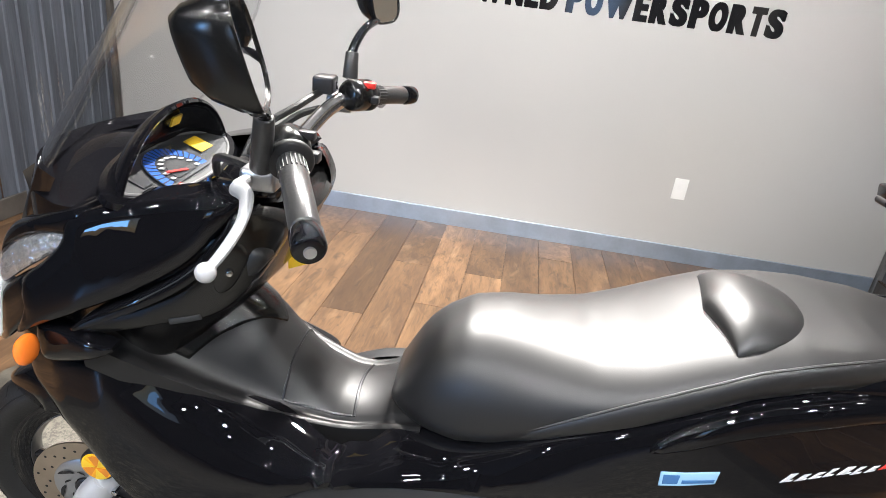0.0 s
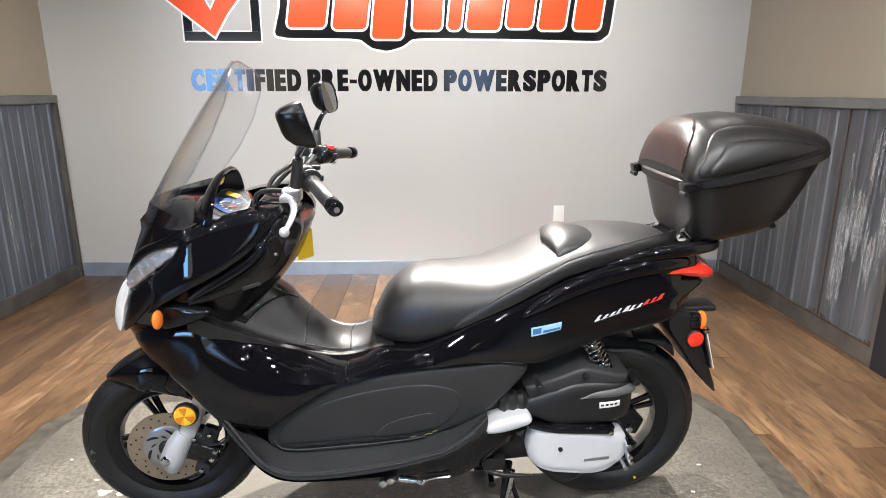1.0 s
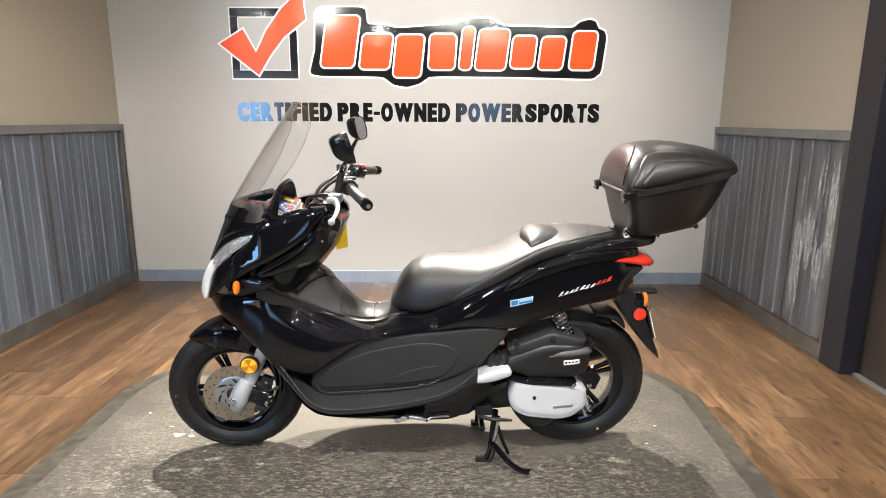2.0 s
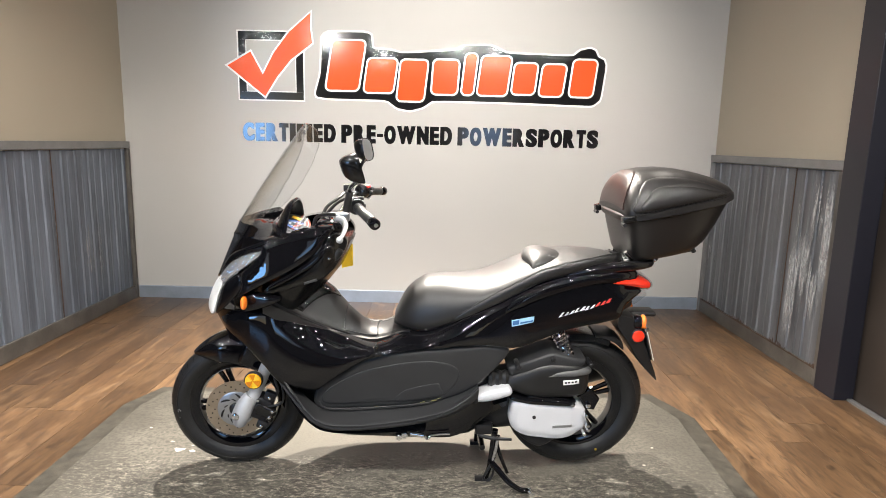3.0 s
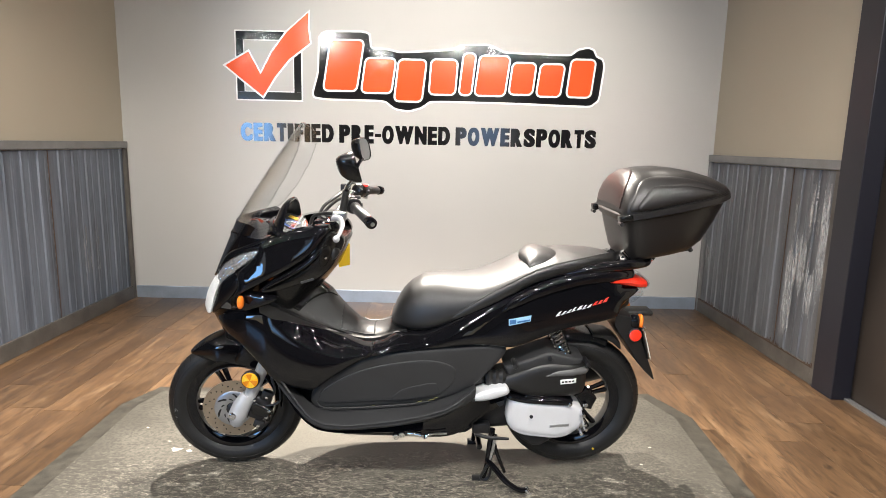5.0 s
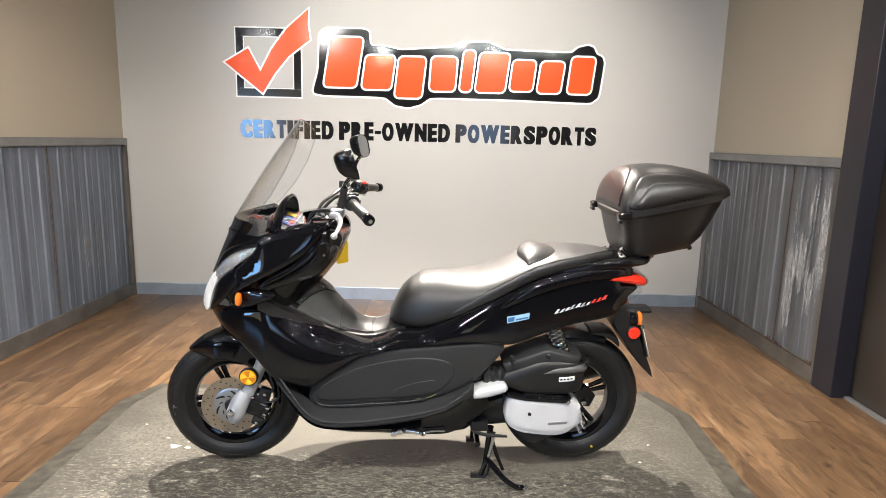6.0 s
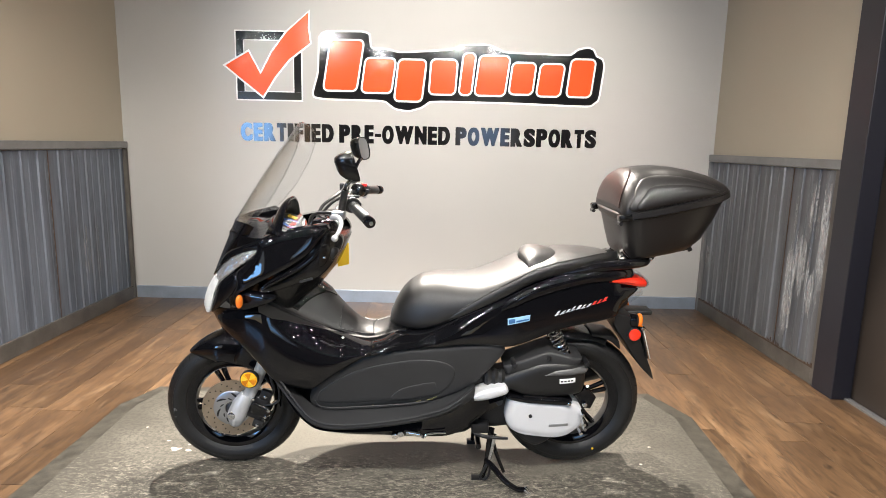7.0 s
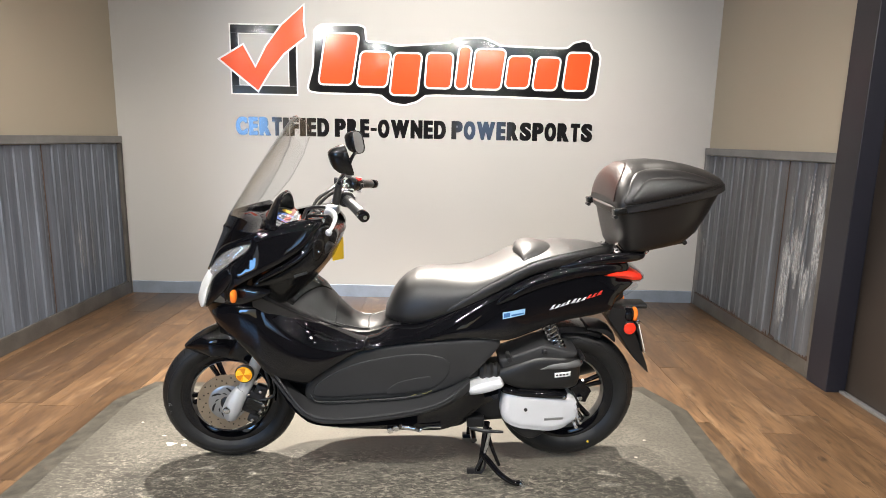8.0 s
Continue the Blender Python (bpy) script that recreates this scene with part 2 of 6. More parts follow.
def mat_material():
    """Worn grey rubber mat with dark blotches of scuffing and painted shade, and pale specks."""
    m = material("worn_rubber_mat", (0.135, 0.123, 0.100), 0.55, grain=120, blotch=2.2, vary=0.2, bump=0.3, depth=0.001, second=(0.205, 0.189, 0.156))
    n, l = m.node_tree.nodes, m.node_tree.links
    b = n["Principled BSDF"]
    co = [x for x in n if x.bl_idname == "ShaderNodeTexCoord"][0]
    under = b.inputs["Base Color"].links[0].from_socket
    def noise_node(scale, detail, rough=0.6, stretch=(1, 1, 1)):
        t, mp = n.new("ShaderNodeTexNoise"), n.new("ShaderNodeMapping")
        mp.inputs["Scale"].default_value = stretch
        t.inputs["Scale"].default_value, t.inputs["Detail"].default_value, t.inputs["Roughness"].default_value = scale, detail, rough
        l.new(co.outputs["Object"], mp.inputs["Vector"])
        l.new(mp.outputs[0], t.inputs["Vector"])
        return t.outputs["Fac"]

    def ramp_node(value, lo, hi, top=1.0):
        r = n.new("ShaderNodeMapRange")
        r.inputs["From Min"].default_value, r.inputs["From Max"].default_value, r.inputs["To Max"].default_value = lo, hi, top
        l.new(value, r.inputs["Value"])
        return r.outputs[0]

    def maths(kind, a, b, c=0.0):
        x = n.new("ShaderNodeMath")
        x.operation = kind
        for i, v in enumerate((a, b, c)):
            if isinstance(v, float):
                x.inputs[i].default_value = v
            else:
                l.new(v, x.inputs[i])
        return x.outputs[0]

    def blend(fac, under_, tone):
        x = n.new("ShaderNodeMix")
        x.data_type = "RGBA"
        x.inputs["B"].default_value = (*tone, 1)
        l.new(under_, x.inputs["A"])
        l.new(fac, x.inputs["Factor"])
        return x.outputs["Result"]

    sep = n.new("ShaderNodeSeparateXYZ")
    l.new(co.outputs["Object"], sep.inputs[0])
    # dark zone: the scooter's cast shade painted in with scuffs, on the riding side of the mat, with a ragged edge
    edge = maths("MULTIPLY_ADD", noise_node(2.6, 6, 0.65), 0.55, sep.outputs["Y"])
    zone = ramp_node(edge, 0.31, 0.17)
    patch = ramp_node(noise_node(7.0, 5, 0.6, (0.5, 1.6, 1)), 0.26, 0.46)
    grit = ramp_node(noise_node(48.0, 7, 0.9, (0.6, 1.3, 1)), 0.46, 0.51, 0.90)
    under = blend(maths("MULTIPLY", maths("MULTIPLY", zone, patch), grit), under, (0.034, 0.031, 0.026))
    pale = ramp_node(noise_node(60.0, 6, 0.9, (0.6, 1.3, 1)), 0.53, 0.57, 0.90)
    under = blend(maths("MULTIPLY", zone, pale), under, (0.40, 0.37, 0.30))
    under = blend(maths("MULTIPLY", ramp_node(noise_node(150.0, 4, 0.7), 0.48, 0.62, 0.6), ramp_node(noise_node(4.0, 4), 0.35, 0.65)), under, (0.085, 0.08, 0.068))
    # grime along the two long sloped edges
    side = maths("ABSOLUTE", maths("MULTIPLY_ADD", sep.outputs["X"], 1.0, 0.035), 0.0)
    rim_ = ramp_node(maths("MULTIPLY_ADD", noise_node(6.0, 5, 0.6), 0.60, side), 1.18, 1.52, 0.8)
    under = blend(rim_, under, (0.066, 0.060, 0.048))
    speck = ramp_node(noise_node(70.0, 6, 0.85), 0.47, 0.56, 0.75)
    under = blend(maths("MULTIPLY", ramp_node(maths("MULTIPLY_ADD", noise_node(3.0, 5, 0.6), 0.5, side), 0.75, 1.10), speck), under, (0.045, 0.041, 0.034))
    under = blend(ramp_node(noise_node(30.0, 3, 0.55), 0.74, 0.76, 0.5), under, (0.42, 0.40, 0.34))
    l.new(under, b.inputs["Base Color"])
    return m


MATM = mat_material()
MATB = material("grimy_rubber_border", (0.040, 0.036, 0.029), 0.5, grain=170, blotch=22, vary=0.4, bump=0.4, depth=0.0012, second=(0.080, 0.072, 0.057))

# ---- mesh tools ----
from mathutils.geometry import delaunay_2d_cdt


def part(name, bm, mat, parent, label="", smooth=True, angle=40):
    bmesh.ops.recalc_face_normals(bm, faces=bm.faces)
    me = bpy.data.meshes.new(name)
    bm.to_mesh(me)
    bm.free()
    me.materials.append(mat)
    if smooth:
        me.shade_smooth()
        me.set_sharp_from_angle(angle=radians(angle))
    ob = new(name, me)
    if parent is not None:
        ob.parent = parent
    return tagged(ob, label)


def catmull(pts, n=6, closed=False):
    pts = [Vector(p) for p in pts]
    out = []
    m = len(pts)
    for i in range(m if closed else m - 1):
        if closed:
            p0, p1, p2, p3 = pts[i - 1], pts[i], pts[(i + 1) % m], pts[(i + 2) % m]
        else:
            p0, p1, p2, p3 = pts[max(0, i - 1)], pts[i], pts[i + 1], pts[min(m - 1, i + 2)]
        for k in range(n):
            t = k / n
            out.append(0.5 * ((2 * p1) + (p2 - p0) * t + (2 * p0 - 5 * p1 + 4 * p2 - p3) * t * t + (3 * p1 - p0 - 3 * p2 + p3) * t ** 3))
    if not closed:
        out.append(pts[-1])
    return out


def loft(rings, closed=True, caps=True, bm=None):
    bm = bm or bmesh.new()
    vs = [[bm.verts.new(p) for p in r] for r in rings]
    n = len(rings[0])
    for a, b in zip(vs, vs[1:]):
        for i in range(n if closed else n - 1):
            j = (i + 1) % n
            bm.faces.new((a[i], a[j], b[j], b[i]))
    if caps and closed:
        bm.faces.new(list(reversed(vs[0])))
        bm.faces.new(vs[-1])
    return bm


def tube(points, radius, n=10, smooth=5, bm=None, flat=1.0):
    """A round bar along points; radius is a number or one per point."""
    pts = catmull(points, smooth) if smooth > 1 and len(points) > 2 else [Vector(p) for p in points]
    k = len(pts)
    rad = radius if isinstance(radius, (list, tuple)) else [radius] * len(points)
    rr = np.interp(np.linspace(0, 1, k), np.linspace(0, 1, len(rad)), rad)
    rings, side = [], None
    for i, p in enumerate(pts):
        d = (pts[min(k - 1, i + 1)] - pts[max(0, i - 1)]).normalized()
        if side is None:
            side = d.orthogonal().normalized()
        side = (side - d * side.dot(d)).normalized()
        up = d.cross(side)
        rings.append([p + float(rr[i]) * (math.cos(a) * side + flat * math.sin(a) * up) for a in (2 * math.pi * j / n for j in range(n))])
    return loft(rings, bm=bm)


def lathe(profile, centre, n=64, start=0.0, end=360.0, bm=None):
    """Turns (radius, offset along y) pairs about an axle along y; angles in degrees in the x-z plane. The profile is a closed section."""
    full = abs(end - start) >= 359.9
    bm = bm or bmesh.new()
    steps = n if full else n + 1
    rows = []
    for i in range(steps):
        a = radians(start + (end - start) * i / n)
        rows.append([bm.verts.new((centre[0] + r * math.cos(a), centre[1] + y, centre[2] + r * math.sin(a))) for r, y in profile])
    m = len(profile)
    for i in range(n):
        a, b = rows[i], rows[(i + 1) % steps]
        for j in range(m):
            k = (j + 1) % m
            bm.faces.new((a[j], a[k], b[k], b[j]))
    if not full:
        bm.faces.new(rows[0])
        bm.faces.new(list(reversed(rows[-1])))
    return bm


def box(x0, x1, y0, y1, z0, z1, bevel=0.0, seg=2, m=None, bm=None):
    own = bm is None
    b = bmesh.new()
    bmesh.ops.create_cube(b, size=1.0)
    for v in b.verts:
        v.co = Vector((x0 + (v.co.x + 0.5) * (x1 - x0), y0 + (v.co.y + 0.5) * (y1 - y0), z0 + (v.co.z + 0.5) * (z1 - z0)))
    if bevel:
        bmesh.ops.bevel(b, geom=b.edges[:], offset=bevel, segments=seg, profile=0.5, affect="EDGES")
    if m is not None:
        b.transform(m)
    if own:
        return b
    me = bpy.data.meshes.new("t")
    b.to_mesh(me)
    b.free()
    bm.from_mesh(me)
    bpy.data.meshes.remove(me)
    return bm


def blob(centre, rx, ry, rz, p=2.0, u=20, v=12, m=None):
    """A superellipsoid."""
    def f(c):
        return math.copysign(abs(c) ** (2 / p), c)
    rings = []
    for i in range(1, v):
        b = -math.pi / 2 + math.pi * i / v
        rings.append([Vector((rx * f(math.cos(b)) * f(math.cos(a)), ry * f(math.cos(b)) * f(math.sin(a)), rz * f(math.sin(b)))) for a in (2 * math.pi * j / u for j in range(u))])
    bm = loft(rings)
    if m is not None:
        bm.transform(m)
    bmesh.ops.translate(bm, vec=Vector(centre), verts=bm.verts)
    return bm


def cyl(a, b, r, n=20, r2=None, bevel=0.0):
    a, b = Vector(a), Vector(b)
    d = (b - a).normalized()
    s = d.orthogonal().normalized()
    t = d.cross(s)
    r2 = r if r2 is None else r2
    L = (b - a).length
    st = [(0, r), (L, r2)] if not bevel else [(0, r - bevel), (bevel * 0.4, r - bevel * 0.3), (bevel, r), (L - bevel, r2), (L - bevel * 0.4, r2 - bevel * 0.3), (L, r2 - bevel)]
    return loft([[a + d * h + q * (math.cos(w) * s + math.sin(w) * t) for w in (2 * math.pi * i / n for i in range(n))] for h, q in st])


def outline_dist(P, loop):
    A = np.array(loop)
    Bq = np.roll(A, -1, axis=0)
    out = np.full(len(P), 1e9)
    for a, b in zip(A, Bq):
        ab = b - a
        t = np.clip(((P - a) @ ab) / max(ab @ ab, 1e-12), 0, 1)
        out = np.minimum(out, np.linalg.norm(P - (a + t[:, None] * ab), axis=1))
    return out


def inside(P, loop):
    A = np.array(loop)
    r = np.zeros(len(P), bool)
    j = len(A) - 1
    for i in range(len(A)):
        c = ((A[i, 1] > P[:, 1]) != (A[j, 1] > P[:, 1]))
        with np.errstate(divide="ignore", invalid="ignore"):
            x = (A[j, 0] - A[i, 0]) * (P[:, 1] - A[i, 1]) / (A[j, 1] - A[i, 1]) + A[i, 0]
        r ^= c & (P[:, 0] < x)
        j = i
    return r


def fill(loop, step, rim=0.0):
    """Triangles over a closed plane loop with rows of points along its edge and a grid of inner points: points (n, 2), triangles, loop."""
    L = np.array([(p[0], p[1]) for p in loop])
    lo, hi = L.min(axis=0), L.max(axis=0)
    gx, gy = np.meshgrid(np.arange(lo[0], hi[0], step), np.arange(lo[1], hi[1], step))
    G = np.stack([gx.ravel(), gy.ravel()], axis=1)
    G = G[inside(G, L)]
    if len(G):
        G = G[outline_dist(G, L) > rim + step * 0.35]
    if rim:
        ahead, back = np.roll(L, -1, axis=0) - L, L - np.roll(L, 1, axis=0)
        d = ahead / np.maximum(np.linalg.norm(ahead, axis=1), 1e-9)[:, None] + back / np.maximum(np.linalg.norm(back, axis=1), 1e-9)[:, None]
        nrm = np.stack([-d[:, 1], d[:, 0]], axis=1) / np.maximum(np.linalg.norm(d, axis=1), 1e-9)[:, None]
        area = 0.5 * np.sum(L[:, 0] * np.roll(L[:, 1], -1) - np.roll(L[:, 0], -1) * L[:, 1])
        nrm *= 1 if area > 0 else -1
        for k in (0.12, 0.4, 1.0):
            q = L + nrm * (rim * k)
            q = q[inside(q, L)]
            if len(q):
                q = q[outline_dist(q, L) > rim * k * 0.93]
            keep = []
            for p in q:
                if not keep or min((p[0] - c[0]) ** 2 + (p[1] - c[1]) ** 2 for c in keep[-3:] + keep[:1]) > (0.25 * rim * k) ** 2:
                    keep.append(p)
            if keep:
                G = np.vstack([G, np.array(keep)])
    pts = [Vector(p) for p in L] + [Vector(p) for p in G]
    n = len(L)
    r = delaunay_2d_cdt(pts, [], [list(range(n))], 1, 1e-6)
    return np.array([(v.x, v.y) for v in r[0]]), r[2], L


def even(loop, gap, soft):
    """The closed loop with points at even gaps; corners stay where it is not soft."""
    L = [Vector(p) for p in loop]
    if not soft:
        out = []
        for a, b in zip(L, L[1:] + L[:1]):
            n = max(1, round((b - a).length / gap))
            out += [tuple(a + (b - a) * (k / n)) for k in range(n)]
        return out
    A = np.array([tuple(p) for p in L + L[:1]])
    run = np.concatenate([[0], np.cumsum(np.linalg.norm(np.diff(A, axis=0), axis=1))])
    n = max(8, round(run[-1] / gap))
    t = np.linspace(0, run[-1], n, endpoint=False)
    return list(zip(np.interp(t, run, A[:, 0]).tolist(), np.interp(t, run, A[:, 1]).tolist()))


def panel_bm(points, half, side, bulge=0.012, rim=0.025, thick=0.02, step=0.014, smooth=4, lean=0.0, z0=0.6, flank=None):
    """A moulded body panel on one side of the bike: a closed outline in x and z, laid at half(x) from the middle, its edges rounded off."""
    loop = even([(p.x, p.y) for p in catmull([(x, z, 0) for x, z in points], 10, True)] if smooth > 1 else points, max(0.0035, min(step, rim * 0.7)), smooth > 1)
    P, tris, L = fill(loop, step, rim)
    d = np.clip(outline_dist(P, L) / rim, 0, 1)
    Y = np.array([flank(x, z) if flank else half(x) for x, z in P]) + bulge * np.sqrt(1 - (1 - d) ** 2) + lean * (P[:, 1] - z0)
    bm = bmesh.new()
    vs = [bm.verts.new((x, side * y, z)) for (x, z), y in zip(P, Y)]
    for t in tris:
        try:
            bm.faces.new([vs[i] for i in t])
        except ValueError:
            pass
    edges = [e for e in bm.edges if e.is_boundary]
    ext = bmesh.ops.extrude_edge_only(bm, edges=edges)
    for v in [g for g in ext["geom"] if isinstance(g, bmesh.types.BMVert)]:
        v.co.y -= side * thick
    return bm


def both(name, points, half, mat, parent, label="", **kw):
    return [part(name, panel_bm(points, half, s, **kw), mat, parent, label) for s in (-1, 1)]


def along(xs, ys):
    return lambda x: float(np.interp(x, xs, ys))


def flat_shape(loop, thick, m):
    """A flat plate from a closed loop in x and y, rising thick in z, then moved by m."""
    bm = bmesh.new()
    vs = [bm.verts.new((p[0], p[1], 0)) for p in loop]
    f = bm.faces.new(vs)
    if f.normal.z < 0:
        f.normal_flip()
    bmesh.ops.triangulate(bm, faces=[f])
    ext = bmesh.ops.extrude_face_region(bm, geom=bm.faces[:])
    bmesh.ops.translate(bm, vec=(0, 0, thick), verts=[g for g in ext["geom"] if isinstance(g, bmesh.types.BMVert)])
    bm.transform(m)
    return bm


def rounded(x0, x1, y0, y1, r, n=5, skew=0.0):
    out = []
    for cx, cy, a0 in ((x1 - r, y1 - r, 0), (x0 + r, y1 - r, 90), (x0 + r, y0 + r, 180), (x1 - r, y0 + r, 270)):
        for i in range(n + 1):
            a = radians(a0 + 90 * i / n)
            out.append((cx + r * math.cos(a) + skew * (cy + r * math.sin(a) - y0), cy + r * math.sin(a)))
    return out


def empty(name, m, label, category, group=""):
    ob = new(name)
    ob.matrix_world = m
    ob.empty_display_size = 0.1
    return tagged(ob, label, category, group)

# ---- the room ----
BACK, LEFT, RIGHT = 2.40, -2.272, 2.182


def wall(name, bm, mat, label):
    return tagged(part(name, bm, mat, None, label, smooth=False), "", "wall", "", "structure")


floor = tagged(part("floor", box(-6.2, 4.7, -6.2, 2.6, -0.16, -0.006), GREYP, None, "dark underlay below wooden plank floor", smooth=False), "", "floor", "", "structure")
wall("wall_north", box(-2.6, 2.6, BACK, BACK + 0.15, -0.1, CEIL), PAINT_BACK, "smooth greige painted wall carrying the sign")
LW = pose(LEFT, BACK, 0)
wall("wall_west", box(-0.15, 0.0, -2.03, 0.02, -0.1, CEIL, m=LW), PAINT_SIDE, "beige painted side wall above steel wainscot")
DOOR0, DOOR1 = 0.775, -0.275
wall("wall_east", box(RIGHT, RIGHT + 0.15, DOOR0, BACK, -0.1, CEIL), PAINT_SIDE, "beige painted side wall above steel wainscot")
wall("wall_east_far", box(RIGHT, RIGHT + 0.15, -1.2, DOOR1, -0.1, CEIL), PAINT_SIDE, "plain beige wall beyond the door")
wall("wall_east_head", box(RIGHT, RIGHT + 0.15, DOOR1, DOOR0, 2.2, CEIL), PAINT_SIDE, "plain beige wall over the door")
# unseen walls that close the hall; dark paint keeps the scooter's reflections black
wall("wall_hall_west", box(-6.2, -6.05, -6.2, 0.41, -0.1, CEIL), PAINT_HALL, "plain unseen hall wall, darkened to dim reflections")
wall("wall_hall_northwest", box(-6.05, -2.20, 0.26, 0.41, -0.1, CEIL), PAINT_HALL, "plain unseen hall wall, darkened to dim reflections")
wall("wall_hall_east", box(4.55, 4.7, -6.2, -1.2, -0.1, CEIL), PAINT_HALL, "plain unseen hall wall, darkened to dim reflections")
wall("wall_hall_northeast", box(RIGHT, 4.7, -1.35, -1.2, -0.1, CEIL), PAINT_HALL, "plain unseen hall wall, darkened to dim reflections")
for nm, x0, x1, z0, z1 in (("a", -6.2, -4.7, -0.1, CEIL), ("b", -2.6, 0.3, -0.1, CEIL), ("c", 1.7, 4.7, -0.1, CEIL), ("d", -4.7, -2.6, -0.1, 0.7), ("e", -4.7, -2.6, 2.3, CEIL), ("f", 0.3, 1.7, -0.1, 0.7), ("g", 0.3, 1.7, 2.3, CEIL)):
    wall("wall_south_" + nm, box(x0, x1, -6.15, -6.0, z0, z1), PAINT_HALL, "unseen wall behind the camera with windows, darkened to dim reflections")
tagged(part("ceiling", box(-6.2, 4.7, -6.2, 2.6, CEIL, CEIL + 0.12), CEILP, None, "dark painted showroom ceiling", smooth=False), "", "ceiling", "", "structure")


def sheet_bm(width, height, ribs, depth=0.009):
    """A ribbed steel sheet in the x-z plane, ribs along z, rising towards -y."""
    prof = [(0.0, 0.0)]
    for c in ribs:
        prof += [(c - 0.010, 0.0), (c - 0.004, -depth), (c + 0.004, -depth), (c + 0.010, 0.0)]
        prof += [(c + 0.060, 0.0), (c + 0.066, -0.003), (c + 0.078, -0.003), (c + 0.084, 0.0)]
    prof = [p for p in prof if p[0] <= width - 0.002] + [(width, 0.0)]
    bm = bmesh.new()
    rows = [[bm.verts.new((x, y, z)) for x, y in prof] for k, z in enumerate((0.0, height))]
    for i in range(len(prof) - 1):
        bm.faces.new((rows[0][i], rows[0][i + 1], rows[1][i + 1], rows[1][i]))
    ext = bmesh.ops.extrude_face_region(bm, geom=bm.faces[:])
    bmesh.ops.translate(bm, vec=(0, 0.003, 0), verts=[g for g in ext["geom"] if isinstance(g, bmesh.types.BMVert)])
    return bm


def wainscot(name, m, length, seams, label, strip, sheet):
    """Wainscot along local +x, its face to local -y, with trims; m sets it on a wall."""
    top = 1.205
    ob = empty(name, m, label, "wainscot")
    tagged(ob, kind="structure")
    edges = [0.035] + list(seams) + [length - 0.035]
    for a, b in zip(edges, edges[1:]):
        bm = sheet_bm(b - a - 0.002, top - 0.055 - 0.085, [0.10 + 0.145 * i for i in range(16) if 0.10 + 0.145 * i < b - a - 0.04])
        bmesh.ops.translate(bm, vec=(a, -0.008, 0.085), verts=bm.verts)
        part("steel_sheet", bm, sheet, ob, smooth=False)
    for s in seams:
        part("rusty_seam", box(s - 0.0025, s + 0.002, -0.012, -0.0075, 0.085, top - 0.055), RUST, ob, "thin rusty seam between the sheets", smooth=False)
    part("top_trim", box(0, length, -0.034, -0.002, top - 0.05, top, 0.003), TRIM, ob, "galvanised cap strip", smooth=False)
    part("end_trim", box(0, 0.033, -0.031, -0.002, 0.0, top - 0.052, 0.003), TRIM, ob, smooth=False)
    part("end_trim", box(length - 0.033, length, -0.031, -0.002, 0.0, top - 0.052, 0.003), strip, ob, smooth=False)
    part("base_trim", box(0.034, length - 0.034, -0.028, -0.009, 0.0, 0.098, 0.003), strip, ob, "galvanised base strip", smooth=False)
    return ob


wl = wainscot("wainscot_west", LW @ pose(0, -2.015, 0, 0, 0, 90), 2.005, (1.10,), "weathered grey ribbed steel wainscot with galvanised trim", DULL, SHEET_COOL_LIT)
wr = wainscot("wainscot_east", pose(RIGHT, BACK - 0.005, 0, 0, 0, -90), BACK - DOOR0 - 0.085, (1.10,), "weathered ribbed steel wainscot with white lime streaks", DULL, SHEET)
tagged(part("baseboard", box(LEFT + 0.036, RIGHT - 0.036, BACK - 0.014, BACK - 0.001, -0.004, 0.095, 0.003), BASEB, None, "steel baseboard along sign wall, tinted with window glare", smooth=False), "", "baseboard", "", "structure")


def streak(points, parent, depth, seed):
    """A ragged lime run down a steel sheet, in the wainscot's own x and z."""
    rnd = random.Random(seed)
    bm = bmesh.new()
    for k, (x, z0, z1, w) in enumerate(points):
        z = z1
        left, right = [], []
        while z > z0:
            f = max(0.0, math.sin(math.pi * (z - z0) / (z1 - z0))) ** 0.4
            left.append((x - w * f * rnd.uniform(0.2, 1), z))
            right.append((x + w * f * rnd.uniform(0.2, 1), z))
            z -= rnd.uniform(0.006, 0.02)
        for a, b, c, d in zip(left, left[1:], right[1:], right):
            if rnd.random() < 0.93:
                bm.faces.new([bm.verts.new((p[0], depth - 0.0001 * k, p[1])) for p in (a, b, c, d)])
    return part("lime_streak", bm, LIME, parent, "flaky white lime streak", smooth=False)


def runs(seed, *clusters):
    """Many thin runs within clusters (x from, x to, z from, z to, count)."""
    rnd = random.Random(seed)
    out = []
    for xa, xb, za, zb, count in clusters:
        for _ in range(count):
            top = zb - rnd.random() ** 2 * 0.5 * (zb - za)
            out.append((rnd.uniform(xa, xb), za + rnd.random() * 0.6 * (top - za), top, rnd.uniform(0.003, 0.016)))
    return out


streak(runs(5, (1.30, 1.47, 0.72, 1.10, 34), (1.42, 1.50, 0.40, 0.95, 26), (1.36, 1.46, 0.30, 0.62, 12)), wr, -0.0125, 5)
streak(runs(6, (1.16, 1.325, 0.45, 0.80, 44), (1.15, 1.235, 0.14, 0.70, 24), (1.175, 1.20, 0.75, 1.00, 5), (1.27, 1.365, 0.40, 0.76, 16)), wr, -0.0127, 6)
streak(runs(7, (0.065, 0.190, 0.33, 0.56, 12)), wr, -0.0125, 7)
streak(runs(8, (1.375, 1.575, 0.20, 0.66, 6)), wl, -0.0125, 8)


